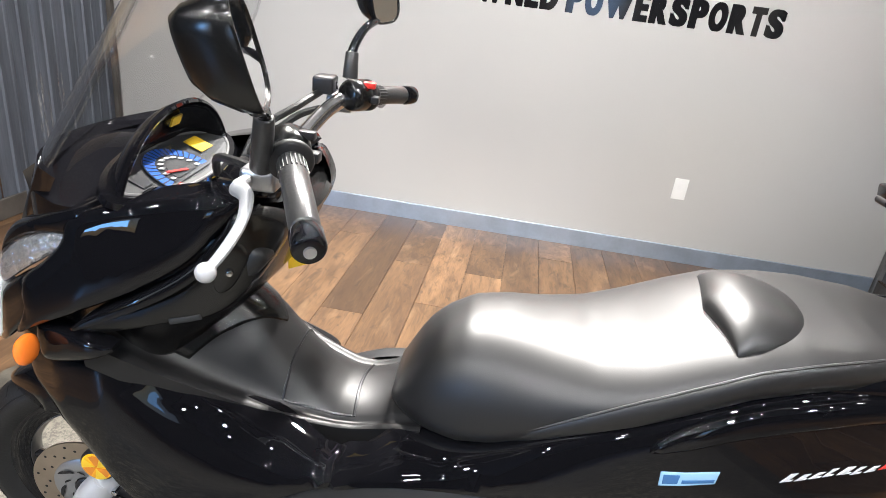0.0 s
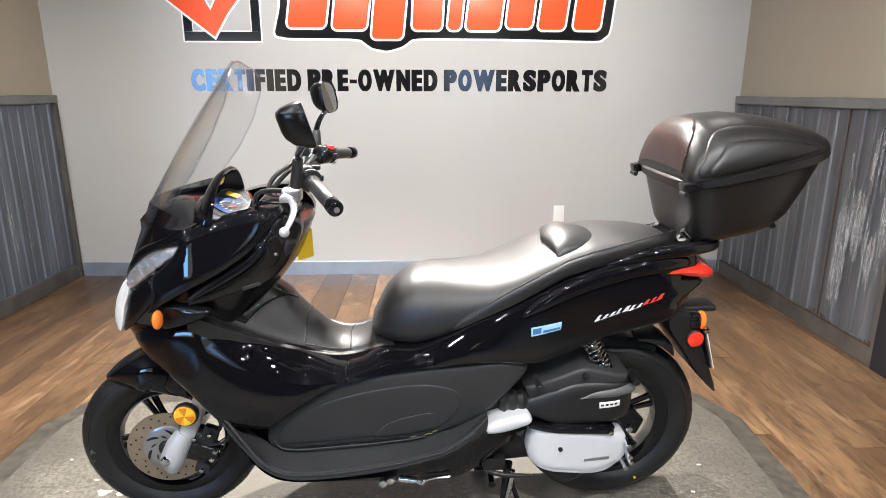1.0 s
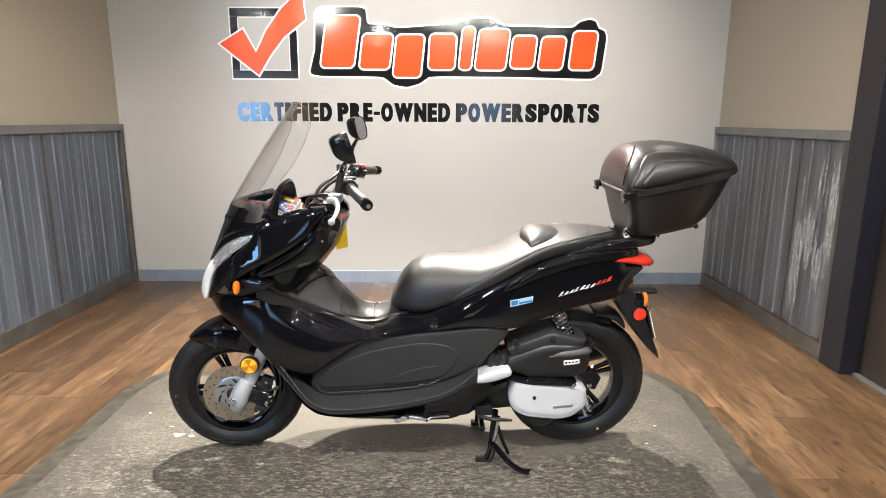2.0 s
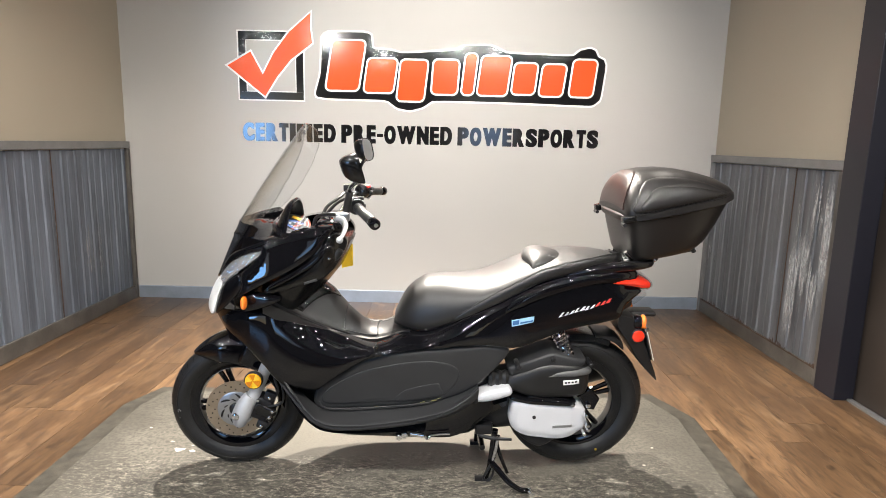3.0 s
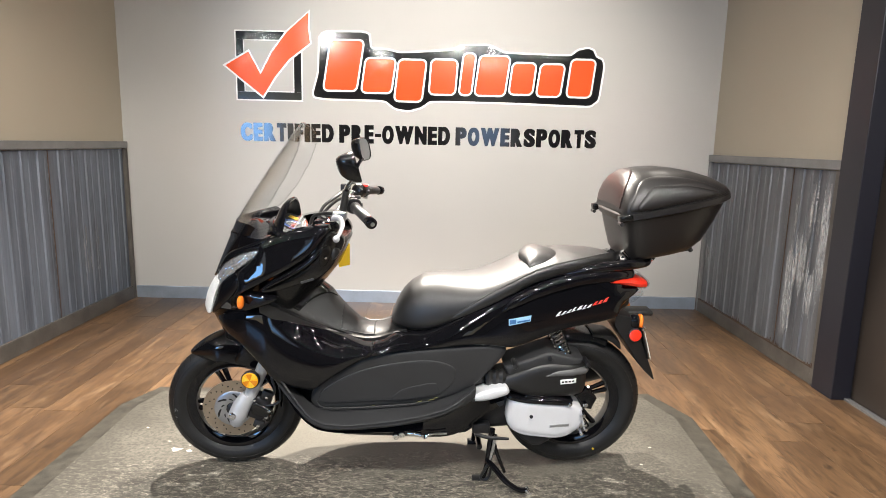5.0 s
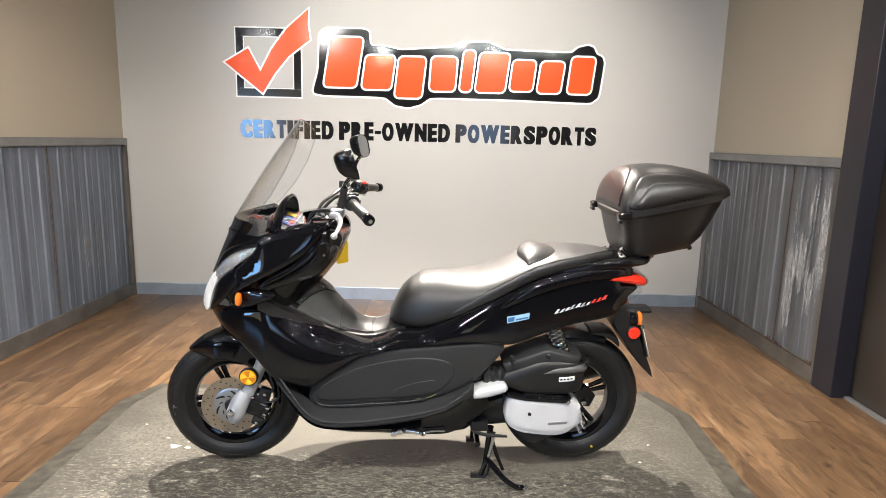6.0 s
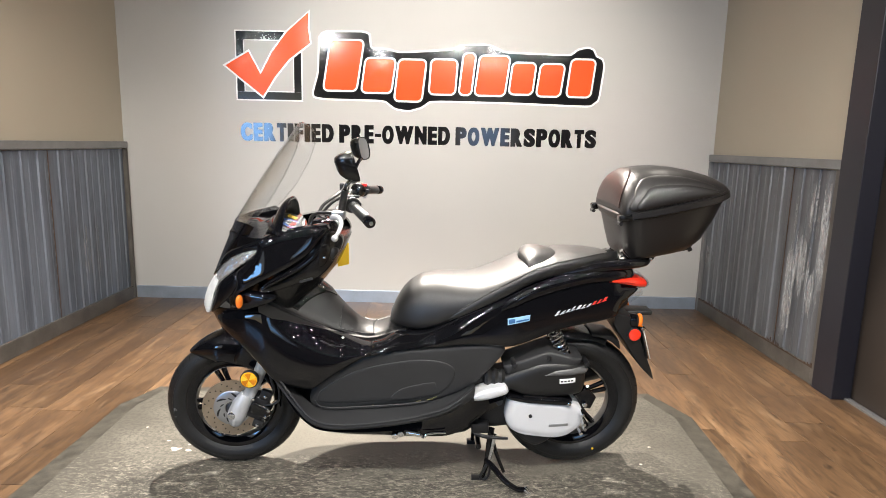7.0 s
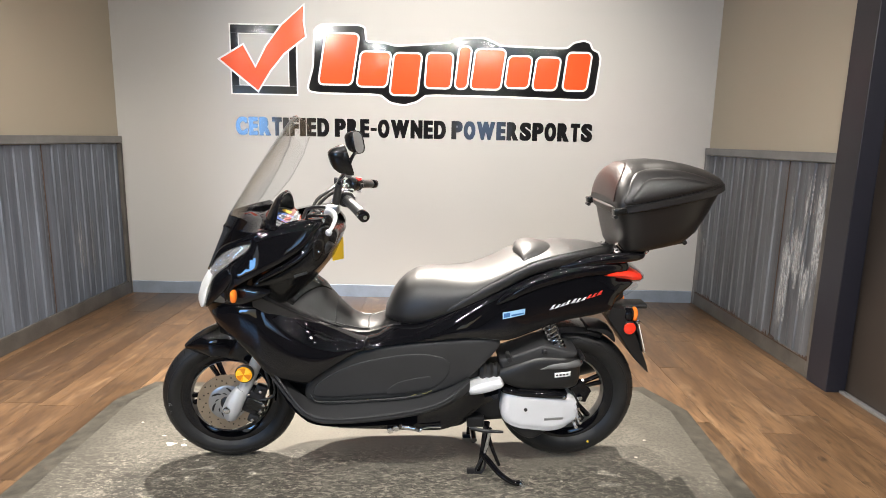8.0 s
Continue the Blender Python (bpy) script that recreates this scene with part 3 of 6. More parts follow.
def rust_line(parent, xa, xb, seed):
    """A ragged line of rust along the foot of the sheets."""
    rnd = random.Random(seed)
    bm = bmesh.new()
    x = xa
    while x < xb:
        w, h = rnd.uniform(0.004, 0.014), rnd.uniform(0.002, 0.040) * (0.15 + 0.85 * abs(math.sin(x * 7)) ** 3)
        bm.faces.new([bm.verts.new(p) for p in ((x, -0.0322, 0.094), (x + w, -0.0322, 0.094), (x + w * 0.9, -0.0322, 0.099 + h), (x + w * 0.2, -0.0322, 0.099 + h * rnd.uniform(0.4, 1)))])
        x += w
    return part("rust_edge", bm, RUST, parent, "ragged rust along the foot of the sheets", smooth=False)


rust_line(wr, 0.04, 1.52, 4)

# door in the right wall
door = tagged(empty("door_1", pose(RIGHT, 0, 0), "closed dark brown door in dark painted frame", "door"), kind="structure")
part("door_frame", box(-0.036, 0.16, DOOR0 - 0.09, DOOR0 + 0.079, -0.004, 2.18, 0.004), FRAMEP, door, "dark blue painted door frame", smooth=False)
part("door_frame", box(-0.045, 0.16, DOOR1, DOOR1 + 0.09, -0.004, 2.18, 0.004), FRAMEP, door, smooth=False)
part("door_frame", box(-0.045, 0.16, DOOR1 + 0.091, DOOR0 - 0.091, 2.10, 2.18, 0.004), FRAMEP, door, smooth=False)
part("door_leaf", box(0.06, 0.10, DOOR1 + 0.093, DOOR0 - 0.093, 0.012, 2.098, 0.003), DOORB, door, "plain dark brown door leaf", smooth=False)
part("threshold", box(0.03, 0.058, DOOR1 + 0.093, DOOR0 - 0.093, -0.004, 0.012, 0.002), TRIM, door, "thin bright metal threshold", smooth=False)

# outlet low on the sign wall
outlet = empty("wall_outlet", pose(1.018, BACK, 0.42), "white duplex wall outlet", "outlet")
part("cover_plate", box(-0.037, 0.037, -0.007, -0.0005, -0.058, 0.058, 0.003), WHITEP, outlet)
for z in (-0.022, 0.022):
    part("socket", box(-0.017, 0.017, -0.009, -0.0072, z - 0.014, z + 0.014, 0.0008), WHITEP, outlet)

# ---- sign on the wall ----
lettering_ob = empty("wall_lettering", pose(0, BACK, 0), "heavy black condensed capital letters on the wall", "lettering")
ADVANCE = {"C": 1.10, "E": 0.89, "R": 1.12, "T": 0.91, "I": 0.60, "F": 0.84, "D": 1.12, "P": 1.05, "-": 0.62, "O": 1.10, "W": 1.70, "N": 1.12, "S": 1.07, " ": 0.37}


def glyph(ch):
    """The faces of one letter, scaled to a unit box."""
    text = bpy.data.curves.new("glyph", "FONT")
    text.body, text.size, text.offset = ch, 0.2, 0.010
    tmp = new("glyph_text", text)
    bpy.context.view_layer.update()
    me = bpy.data.meshes.new_from_object(tmp.evaluated_get(bpy.context.evaluated_depsgraph_get()))
    bpy.data.objects.remove(tmp)
    co = np.array([(v.co.x, v.co.y) for v in me.vertices])
    lo, hi = co.min(axis=0), co.max(axis=0)
    unit = (co - lo) / (hi - lo)
    return [[tuple(unit[i]) for i in p.vertices] for p in me.polygons]


GLYPH = {ch: glyph(ch) for ch in set("CERTIFDPOWNS")}
GLYPH["-"] = [[(0.0, 0.36), (1.0, 0.36), (1.0, 0.54), (0.0, 0.54)]]
TEXT = "CERTIFIED PRE-OWNED POWERSPORTS"
unit_w = 2.676 / (sum(ADVANCE[c] for c in TEXT) - 0.06)
pen = -1.386 - 0.03 * unit_w
for ch in TEXT:
    adv = ADVANCE[ch] * unit_w
    if ch != " ":
        spread = 0.0 if ch in "I-" else 0.0055
        x0, w = pen + 0.045 * unit_w + spread, adv - 0.09 * unit_w - 2 * spread
        bm = bmesh.new()
        for layer, dx in enumerate((0.0,) if spread == 0 else (-spread, 0.0, spread)):
            one = bmesh.new()
            for q in GLYPH[ch]:
                one.faces.new([one.verts.new((x0 + w * p[0] + dx, 0.0, 1.231 + 0.135 * p[1])) for p in q])
            bmesh.ops.remove_doubles(one, verts=one.verts, dist=1e-5)
            ext = bmesh.ops.extrude_face_region(one, geom=one.faces[:])
            bmesh.ops.translate(one, vec=(0, -0.0010, 0), verts=[g for g in ext["geom"] if isinstance(g, bmesh.types.BMVert)])
            bmesh.ops.translate(one, vec=(0, -0.0006 - 0.0003 * layer, 0), verts=one.verts)
            me2 = bpy.data.meshes.new("t")
            one.to_mesh(me2)
            one.free()
            bm.from_mesh(me2)
            bpy.data.meshes.remove(me2)
        part("letter", bm, VBLACK, lettering_ob, smooth=False)
    pen += adv

logo = empty("wall_sign", pose(0, BACK, 0), "orange and black sign graphic on greige wall", "wall sign")


def film_piece(name, loop, lift, mat, label=""):
    return part(name, flat_shape(loop, 0.0012, pose(0, -lift, 0, 90, 0, 0)), mat, logo, label, smooth=False)


def grow(loop, d):
    """The loop moved outwards by d."""
    L = [Vector((p[0], p[1])) for p in loop]
    area = sum(a.x * b.y - b.x * a.y for a, b in zip(L, L[1:] + L[:1]))
    s = 1 if area > 0 else -1
    out = []
    for i, p in enumerate(L):
        a, b = (p - L[i - 1]), (L[(i + 1) % len(L)] - p)
        n = (Vector((a.y, -a.x)).normalized() + Vector((b.y, -b.x)).normalized())
        n = n / max(0.5, n.length_squared / 2) if n.length > 1e-6 else Vector((0, 0))
        out.append(tuple(p + s * d * n))
    return out


def ring_loop(x0, x1, z0, z1):
    return [(x0, z0), (x1, z0), (x1, z1), (x0, z1)]


# tick box: four black bars with a white edge
film_piece("box_edge", ring_loop(-1.408, -0.912, 1.526, 2.030), 0.0003, VWHITE)
for a in ((-1.398, -0.922, 1.963, 2.020), (-1.398, -0.922, 1.536, 1.591), (-1.398, -1.345, 1.5915, 1.9625), (-0.975, -0.922, 1.5915, 1.9625)):
    film_piece("box_bar", ring_loop(*a), 0.0020, VBLACK)
film_piece("box_line", ring_loop(-1.3445, -0.9755, 1.592, 1.962), 0.0016, VWHITE)
film_piece("box_field", ring_loop(-1.3385, -0.9815, 1.598, 1.956), 0.0018, PAINT_BACK)
tick = [(-1.480, 1.776), (-1.309, 1.876), (-1.222, 1.715), (-1.135, 1.875), (-1.022, 2.020), (-0.862, 2.160), (-0.868, 2.055), (-0.854, 1.947), (-1.013, 1.826), (-1.118, 1.700), (-1.208, 1.560), (-1.345, 1.668)]
film_piece("tick_edge", grow(tick, 0.013), 0.0035, VWHITE)
film_piece("tick", tick, 0.0050, VORANGE, "orange tick")
# black backing of the name, with rounded corners
raw = [(-0.787, 2.032), (-0.417, 2.031), (-0.417, 1.913), (-0.285, 1.911), (-0.20, 1.887), (0.206, 1.916), (0.254, 1.950), (0.455, 1.958), (0.525, 1.930), (0.566, 1.904), (1.072, 1.893), (1.112, 1.937), (1.186, 1.954), (1.226, 1.940), (1.248, 1.892), (1.292, 1.876), (1.309, 1.835), (1.284, 1.585), (1.230, 1.543), (1.019, 1.547), (0.65, 1.555), (0.026, 1.558), (-0.030, 1.506), (-0.129, 1.478), (-0.230, 1.495), (-0.296, 1.554), (-0.755, 1.554), (-0.825, 1.566), (-0.835, 1.588), (-0.790, 1.738)]
soft = []
for i, p in enumerate(raw):
    a, b, c = Vector(raw[i - 1]), Vector(p), Vector(raw[(i + 1) % len(raw)])
    for t in (0.25, 0.5, 0.75):
        q, r = b + (a - b) * 0.28, b + (c - b) * 0.28
        soft.append(tuple((1 - t) ** 2 * q + 2 * t * (1 - t) * b + t * t * r))
film_piece("name_edge", grow(soft, 0.014), 0.0003, VWHITE)
film_piece("name_backing", soft, 0.0020, VBLACK, "black backing of the name")
# plain orange blocks stand for the name
for x0, x1, z0, z1, lean_ in ((-0.755, -0.520, 1.618, 1.968, 0.16), (-0.473, -0.262, 1.608, 1.845, 0.14), (-0.228, -0.035, 1.552, 1.840, 0.11), (0.030, 0.212, 1.607, 1.846, 0.06), (0.252, 0.332, 1.607, 1.895, 0.10), (0.368, 0.580, 1.606, 1.880, 0.12), (0.623, 0.785, 1.620, 1.835, 0.10), (0.826, 0.992, 1.610, 1.830, 0.12), (1.050, 1.218, 1.610, 1.868, 0.10)):
    lp = rounded(x0, x1, z0, z1, 0.030, 5, lean_)
    film_piece("name_block_edge", grow(lp, 0.014), 0.0035, VWHITE)
    film_piece("name_block", lp, 0.0050, VORANGE, "plain orange block")

# ---- rubber mat ----
outer = [(-1.29, -2.7), (-1.345, 0.44), (-1.255, 0.655), (1.215, 0.700), (1.335, 0.43), (1.30, -0.30), (1.29, -2.7)]
inner = [(-1.20, -2.62), (-1.255, 0.415), (-1.205, 0.585), (1.165, 0.625), (1.245, 0.41), (1.21, -0.30), (1.20, -2.62)]
top_ = bmesh.new()
face = top_.faces.new([top_.verts.new((x, y, 0.012)) for x, y in inner])
bmesh.ops.triangulate(top_, faces=[face])
mat = tagged(part("floor_mat", top_, MATM, None, "worn grey rubber mat with sloped border under the scooter", smooth=False), "", "mat")
part("mat_border", loft([[(x, y, 0.0006) for x, y in outer], [(x, y, 0.003) for x, y in outer], [(x, y, 0.012) for x, y in inner]], caps=False), MATB, mat, "dark sloped border of the mat", smooth=False)


def fleck(x, y, r, seed):
    """A small ragged fleck of dried paint on the mat."""
    rnd = random.Random(seed)
    loop = [(x + 1.5 * q * math.cos(a), y + q * math.sin(a)) for a, q in ((2 * math.pi * i / 11, r * rnd.uniform(0.45, 1.0)) for i in range(11))]
    return part("paint_fleck", flat_shape(loop, 0.0006, pose(0, 0, 0.0118)), FLECK, mat, "pale fleck of dried paint", smooth=False)


for k, (x, y, r) in enumerate(((-0.90, 0.020, 0.020), (-0.845, 0.012, 0.012), (-0.955, 0.085, 0.008), (-0.86, 0.055, 0.006), (-0.75, -0.10, 0.007), (0.95, -0.02, 0.008), (1.03, 0.12, 0.006), (0.62, -0.20, 0.006), (-1.10, 0.20, 0.006))):
    fleck(x, y, r, 40 + k)

# ---- the scooter: its front towards -x, its left side towards -y ----
BIKE = pose(0.003, -0.026, 0.013, 3.48, 0, 1.72)
bike = empty("scooter", BIKE, "glossy black maxi scooter with tall clear windscreen on its centre stand", "scooter")
FA, RA = Vector((-0.624, 0.0, 0.250)), Vector((0.645, 0.0, 0.277))
FR, RR = 0.249, 0.265


def wheel(name, c, R, rim_r, w, first, m, parent):
    top = part(name, lathe([(rim_r - 0.012, -w * 0.62), (rim_r + 0.004, -w * 0.66), (rim_r + 0.004, -w * 0.56), (rim_r - 0.018, -w * 0.40), (rim_r - 0.024, 0), (rim_r - 0.018, w * 0.40), (rim_r + 0.004, w * 0.56), (rim_r + 0.004, w * 0.66), (rim_r - 0.012, w * 0.62), (rim_r - 0.030, w * 0.40), (rim_r - 0.036, 0), (rim_r - 0.030, -w * 0.40)], (0, 0, 0), 72), GLOSS, parent, "black cast wheel")
    top.matrix_basis = Matrix.Translation(c) @ m
    d = R - rim_r
    sec = []
    for k in range(15):
        a = math.pi * (k / 14.0) * 1.16 - 0.08 * math.pi
        sec.append((rim_r + 0.35 * d + 0.65 * d * math.sin(a) if 0 <= k <= 14 else 0, -w * math.cos(a) * (1.0 if math.sin(a) > 0 else 0.96)))
    sec = [(rim_r - 0.002, -w * 0.60), (rim_r + 0.012, -w * 0.80)] + sec[1:-1] + [(rim_r + 0.012, w * 0.80), (rim_r - 0.002, w * 0.60)]
    part("tyre", lathe(sec, (0, 0, 0), 96), RUBBER, top, "black road tyre")
    part("rim_barrel", lathe([(rim_r - 0.0330, -w * 0.40), (rim_r - 0.0390, 0), (rim_r - 0.0330, w * 0.40), (rim_r - 0.0310, w * 0.38), (rim_r - 0.0370, 0), (rim_r - 0.0310, -w * 0.38)], (0, 0, 0), 72), RIMB, top, "greyish inner face of the rim")
    for s in (-1, 1):
        r = rim_r + 0.60 * d
        part("sidewall_line", lathe([(r - 0.0022, s * w * 0.90), (r - 0.0008, s * (w * 0.925 + 0.0012)), (r + 0.0008, s * (w * 0.915 + 0.0012)), (r + 0.0022, s * w * 0.885)], (0, 0, 0), 96), RUBBER, top)
    # tread grooves as short raised ribs of rubber
    bm = bmesh.new()
    for i in range(44):
        a = 2 * math.pi * i / 44
        for s in (-1, 1):
            q = []
            for yy, da in ((0.18, 0.0), (0.50, 0.045), (0.80, 0.06)):
                r = rim_r + 0.35 * d + 0.65 * d * math.sqrt(max(0, 1 - yy * yy)) + 0.0006
                q.append((r + 0.0004, s * w * yy, a + da * 2.2 + (0.07 if s > 0 else 0)))
            for (r1, y1, a1), (r2, y2, a2) in zip(q, q[1:]):
                bm.faces.new([bm.verts.new((r * math.cos(t), y, r * math.sin(t))) for r, y, t in ((r1, y1, a1), (r2, y2, a2), (r2, y2, a2 + 0.014), (r1, y1, a1 + 0.014))])
    tagged(part("tread_groove", bm, GROOVE, top, "dark tread grooves", smooth=False), kind="stuff")
    part("hub", lathe([(0.020, -0.045), (0.042, -0.045), (0.048, -0.03), (0.048, 0.03), (0.042, 0.045), (0.020, 0.045)], (0, 0, 0), 32), GLOSS, top)
    for i in range(5):
        a = radians(first + 72 * i)
        sp = bmesh.new()
        for s in (-1, 1):
            o = Vector((-math.sin(a), 0, math.cos(a))) * s
            di = Vector((math.cos(a), 0, math.sin(a)))
            tube([di * 0.040 + o * 0.010, di * 0.09 + o * 0.010, di * (rim_r - 0.026) + o * 0.016], [0.011, 0.0085, 0.010], 8, 3, sp, 1.5)
        part("spoke", sp, GLOSS, top, "twin black spoke")
    return top


steer = pose(0, 0, 0, 0, 0, 4)
fw = wheel("front_wheel", FA, FR, 0.177, 0.042, 41, steer, bike)
rw = wheel("rear_wheel", RA, RR, 0.180, 0.052, 20, Matrix(), bike)

part("tyre_dot", cyl((0.094, -0.0535, -0.190), (0.094, -0.0440, -0.190), 0.0045, 10), YELLOW, rw, "small yellow paint dot on the tyre")
for dx, dz, r in ((-0.214, -0.010, 0.0035), (-0.208, -0.015, 0.0025), (-0.216, -0.017, 0.002), (-0.212, -0.042, 0.002)):
    part("tyre_dot", cyl((dx, -0.0440, dz), (dx, -0.0370, dz), r, 10), GREYL, fw, "small pale chalk mark on the tyre")

# front brake disc with its holes
disc = part("brake_disc", lathe([(0.068, -0.062), (0.110, -0.062), (0.110, -0.058), (0.068, -0.058)], (0, 0, 0), 72), STEEL, fw, "drilled steel brake disc")
bm = bmesh.new()
for i in range(36):
    a, r = 2 * math.pi * i / 36, (0.078, 0.089, 0.100)[i % 3]
    cen = Vector((r * math.cos(a), -0.0627, r * math.sin(a)))
    bm.faces.new([bm.verts.new(cen + Vector((0.0030 * math.cos(t), 0, 0.0030 * math.sin(t)))) for t in (2 * math.pi * k / 8 for k in range(8))])
tagged(part("disc_hole", bm, DARKM, fw, smooth=False), kind="stuff")
part("disc_carrier", lathe([(0.026, -0.066), (0.040, -0.068), (0.064, -0.066), (0.069, -0.063), (0.069, -0.060), (0.026, -0.060)], (0, 0, 0), 48), ALLOY, fw, "bright disc carrier with swirl slots")
bm = bmesh.new()
for i in range(6):
    for r0, r1, w0, turn in ((0.042, 0.062, 0.26, 0.5), (0.034, 0.044, 0.20, 0.3)):
        a0 = radians(60 * i + (30 if r0 < 0.04 else 0))
        inner_, outer_ = [], []
        for k in range(6):
            f = k / 5
            r, a = r0 + (r1 - r0) * f, a0 + turn * f
            half = w0 * math.sin(math.pi * (0.15 + 0.7 * f)) * 0.5
            inner_.append((r, a - half))
            outer_.append((r, a + half))
        bm.faces.new([bm.verts.new((r * math.cos(a), -0.0692, r * math.sin(a))) for r, a in inner_ + outer_[::-1]])
tagged(part("carrier_slot", bm, DARKM, fw, smooth=False), kind="stuff")
part("hub_cap", lathe([(0.004, -0.075), (0.018, -0.075), (0.024, -0.070), (0.024, -0.060), (0.004, -0.060)], (0, 0, 0), 28), DARKM, fw)

# fork legs, axle, caliper
for s in (-1, 1):
    leg = bmesh.new()
    tube([(-0.480, s * 0.088, 0.47), (-0.525, s * 0.092, 0.365), (-0.570, s * 0.096, 0.275)], [0.022, 0.022, 0.024], 16, 3, leg)
    tube([(-0.552, s * 0.098, 0.325), (-0.575, s * 0.102, 0.285), (-0.592, s * 0.104, 0.245), (-0.598, s * 0.100, 0.208)], [0.022, 0.032, 0.034, 0.020], 16, 4, leg, 1.0)
    part("fork_leg", leg, FORKP, bike, "silver lower fork leg")
    part("fork_tube", tube([(-0.488, s * 0.088, 0.46), (-0.43, s * 0.085, 0.60)], 0.017, 12, 1), CHROME, bike)
part("axle_nut", cyl((-0.600, -0.142, 0.258), (-0.600, 0.142, 0.258), 0.013, 14, bevel=0.003), CHROME, bike)
CAL = pose(-0.515, 0, 0.270, 0, 22, 0)
cal = part("brake_caliper", box(-0.038, 0.030, -0.104, -0.048, -0.048, 0.046, 0.014, 3, CAL), DARKM, bike, "black brake caliper with bright bolts")
part("caliper_bridge", box(-0.024, 0.046, -0.112, -0.066, -0.026, 0.020, 0.010, 3, CAL), SATIN, cal)
part("caliper_ear", box(-0.012, 0.030, -0.108, -0.084, 0.040, 0.078, 0.007, 2, CAL), DARKM, cal)
part("caliper_ear", box(0.000, 0.040, -0.108, -0.084, -0.074, -0.042, 0.007, 2, CAL), DARKM, cal)
part("piston_cap", cyl(CAL @ Vector((-0.012, -0.104, 0.006)), CAL @ Vector((-0.012, -0.114, 0.006)), 0.017, 20, bevel=0.004), SATIN, cal)
for u, v in ((0.010, 0.060), (0.020, -0.058), (0.036, -0.016), (0.038, 0.012), (-0.026, 0.034)):
    part("caliper_bolt", cyl(CAL @ Vector((u, -0.118, v)), CAL @ Vector((u, -0.095, v)), 0.0065, 10, bevel=0.002), CHROME, cal)
part("bleed_nipple", cyl(CAL @ Vector((0.042, -0.100, 0.040)), CAL @ Vector((0.052, -0.104, 0.058)), 0.004, 8), CHROME, cal)
part("brake_hose", tube([(-0.49, -0.09, 0.30), (-0.455, -0.10, 0.34), (-0.47, -0.09, 0.40), (-0.45, -0.085, 0.46)], 0.005, 8), DARKM, bike)
part("brake_hose", tube([(-0.505, -0.10, 0.28), (-0.44, -0.105, 0.30), (-0.445, -0.09, 0.37), (-0.47, -0.085, 0.44)], 0.004, 8), RUBBER, bike)
fr = part("front_reflector", cyl((-0.532, -0.118, 0.398), (-0.532, -0.136, 0.398), 0.033, 32, bevel=0.003), DARKM, bike, "black reflector rim")
part("reflector_lens", cyl((-0.532, -0.134, 0.398), (-0.532, -0.139, 0.398), 0.029, 32, bevel=0.002), AMBER, fr, "round amber reflector")
for k in range(3):
    a0 = math.pi / 3 + 2 * math.pi * k / 3
    arc = [(0.0, 0.0)] + [(0.0255 * math.cos(a0 + math.pi / 18 * i), 0.0255 * math.sin(a0 + math.pi / 18 * i)) for i in range(7)]
    bm = bmesh.new()
    low, high = ([bm.verts.new((-0.532 + u, yy, 0.398 + v)) for u, v in arc] for yy in (-0.1385, -0.1396))
    bm.faces.new(low)
    bm.faces.new(high[::-1])
    for i in range(len(arc)):
        j = (i + 1) % len(arc)
        bm.faces.new((low[i], high[i], high[j], low[j]))
    part("reflector_facet", bm, AMBERD, fr, "darker facet of the reflector", smooth=False)
for k in range(3):
    a0 = radians(20 + 120 * k)
    part("reflector_facet", flat_shape([(0.002 * math.cos(a0), 0.002 * math.sin(a0))] + [(0.027 * math.cos(a0 + radians(q)), 0.027 * math.sin(a0 + radians(q))) for q in range(0, 51, 10)], 0.0006, pose(-0.532, -0.1392, 0.398, 90, 0, 0)), YELLOW, fr)

# front fender
rings = []
for i in range(25):
    f = i / 24
    a = radians(127 - 78 * f)
    r = 0.260 + 0.032 * min(1.0, f / 0.42) - 0.02 * max(0.0, f - 0.5)
    w = 0.022 + 0.053 * min(1, f * 3.2) ** 0.7
    drop = 0.008 + 0.100 * math.sin(math.pi * min(1, f * 0.80 + 0.02)) ** 0.8
    sec = []
    for k in range(13):
        b = math.pi * k / 12
        y = -w * math.cos(b)
        q = r - drop * (1 - math.sin(b) ** 0.55)
        sec.append((FA.x + q * math.cos(a), y, FA.z + q * math.sin(a)))
    for k in range(13):
        b = math.pi - math.pi * k / 12
        y = -(w - 0.004) * math.cos(b)
        q = r - 0.005 - drop * (1 - math.sin(b) ** 0.55)
        sec.append((FA.x + q * math.cos(a), y, FA.z + q * math.sin(a)))
    rings.append(sec)
fend = part("front_fender", loft(rings), GLOSS, bike, "glossy black front fender")
part("fender_skirt", box(-0.60, -0.47, -0.082, 0.082, 0.405, 0.50, 0.02, 3, Matrix.Translation((-0.53, 0, 0.45)) @ pose(0, 0, 0, 0, 24, 0) @ Matrix.Translation((0.53, 0, -0.45))), GLOSS, fend)


def plan_ring(z, xf, xb, hw, p=2.2, n=28, back=0.35):
    """A level outline of the front body: pointed round nose at xf, squarer back at xb."""
    out = []
    xm = xf + (xb - xf) * (1 - back)
    for i in range(n):
        a = 2 * math.pi * i / n
        c, s = math.cos(a), math.sin(a)
        y = hw * math.copysign(abs(s) ** (2 / p), s)
        x = xm + (xb - xm) * abs(c) ** (2 / 2.6) if c > 0 else xm - (xm - xf) * abs(c) ** (2 / 1.7)
        out.append((x, y, z))
    return out


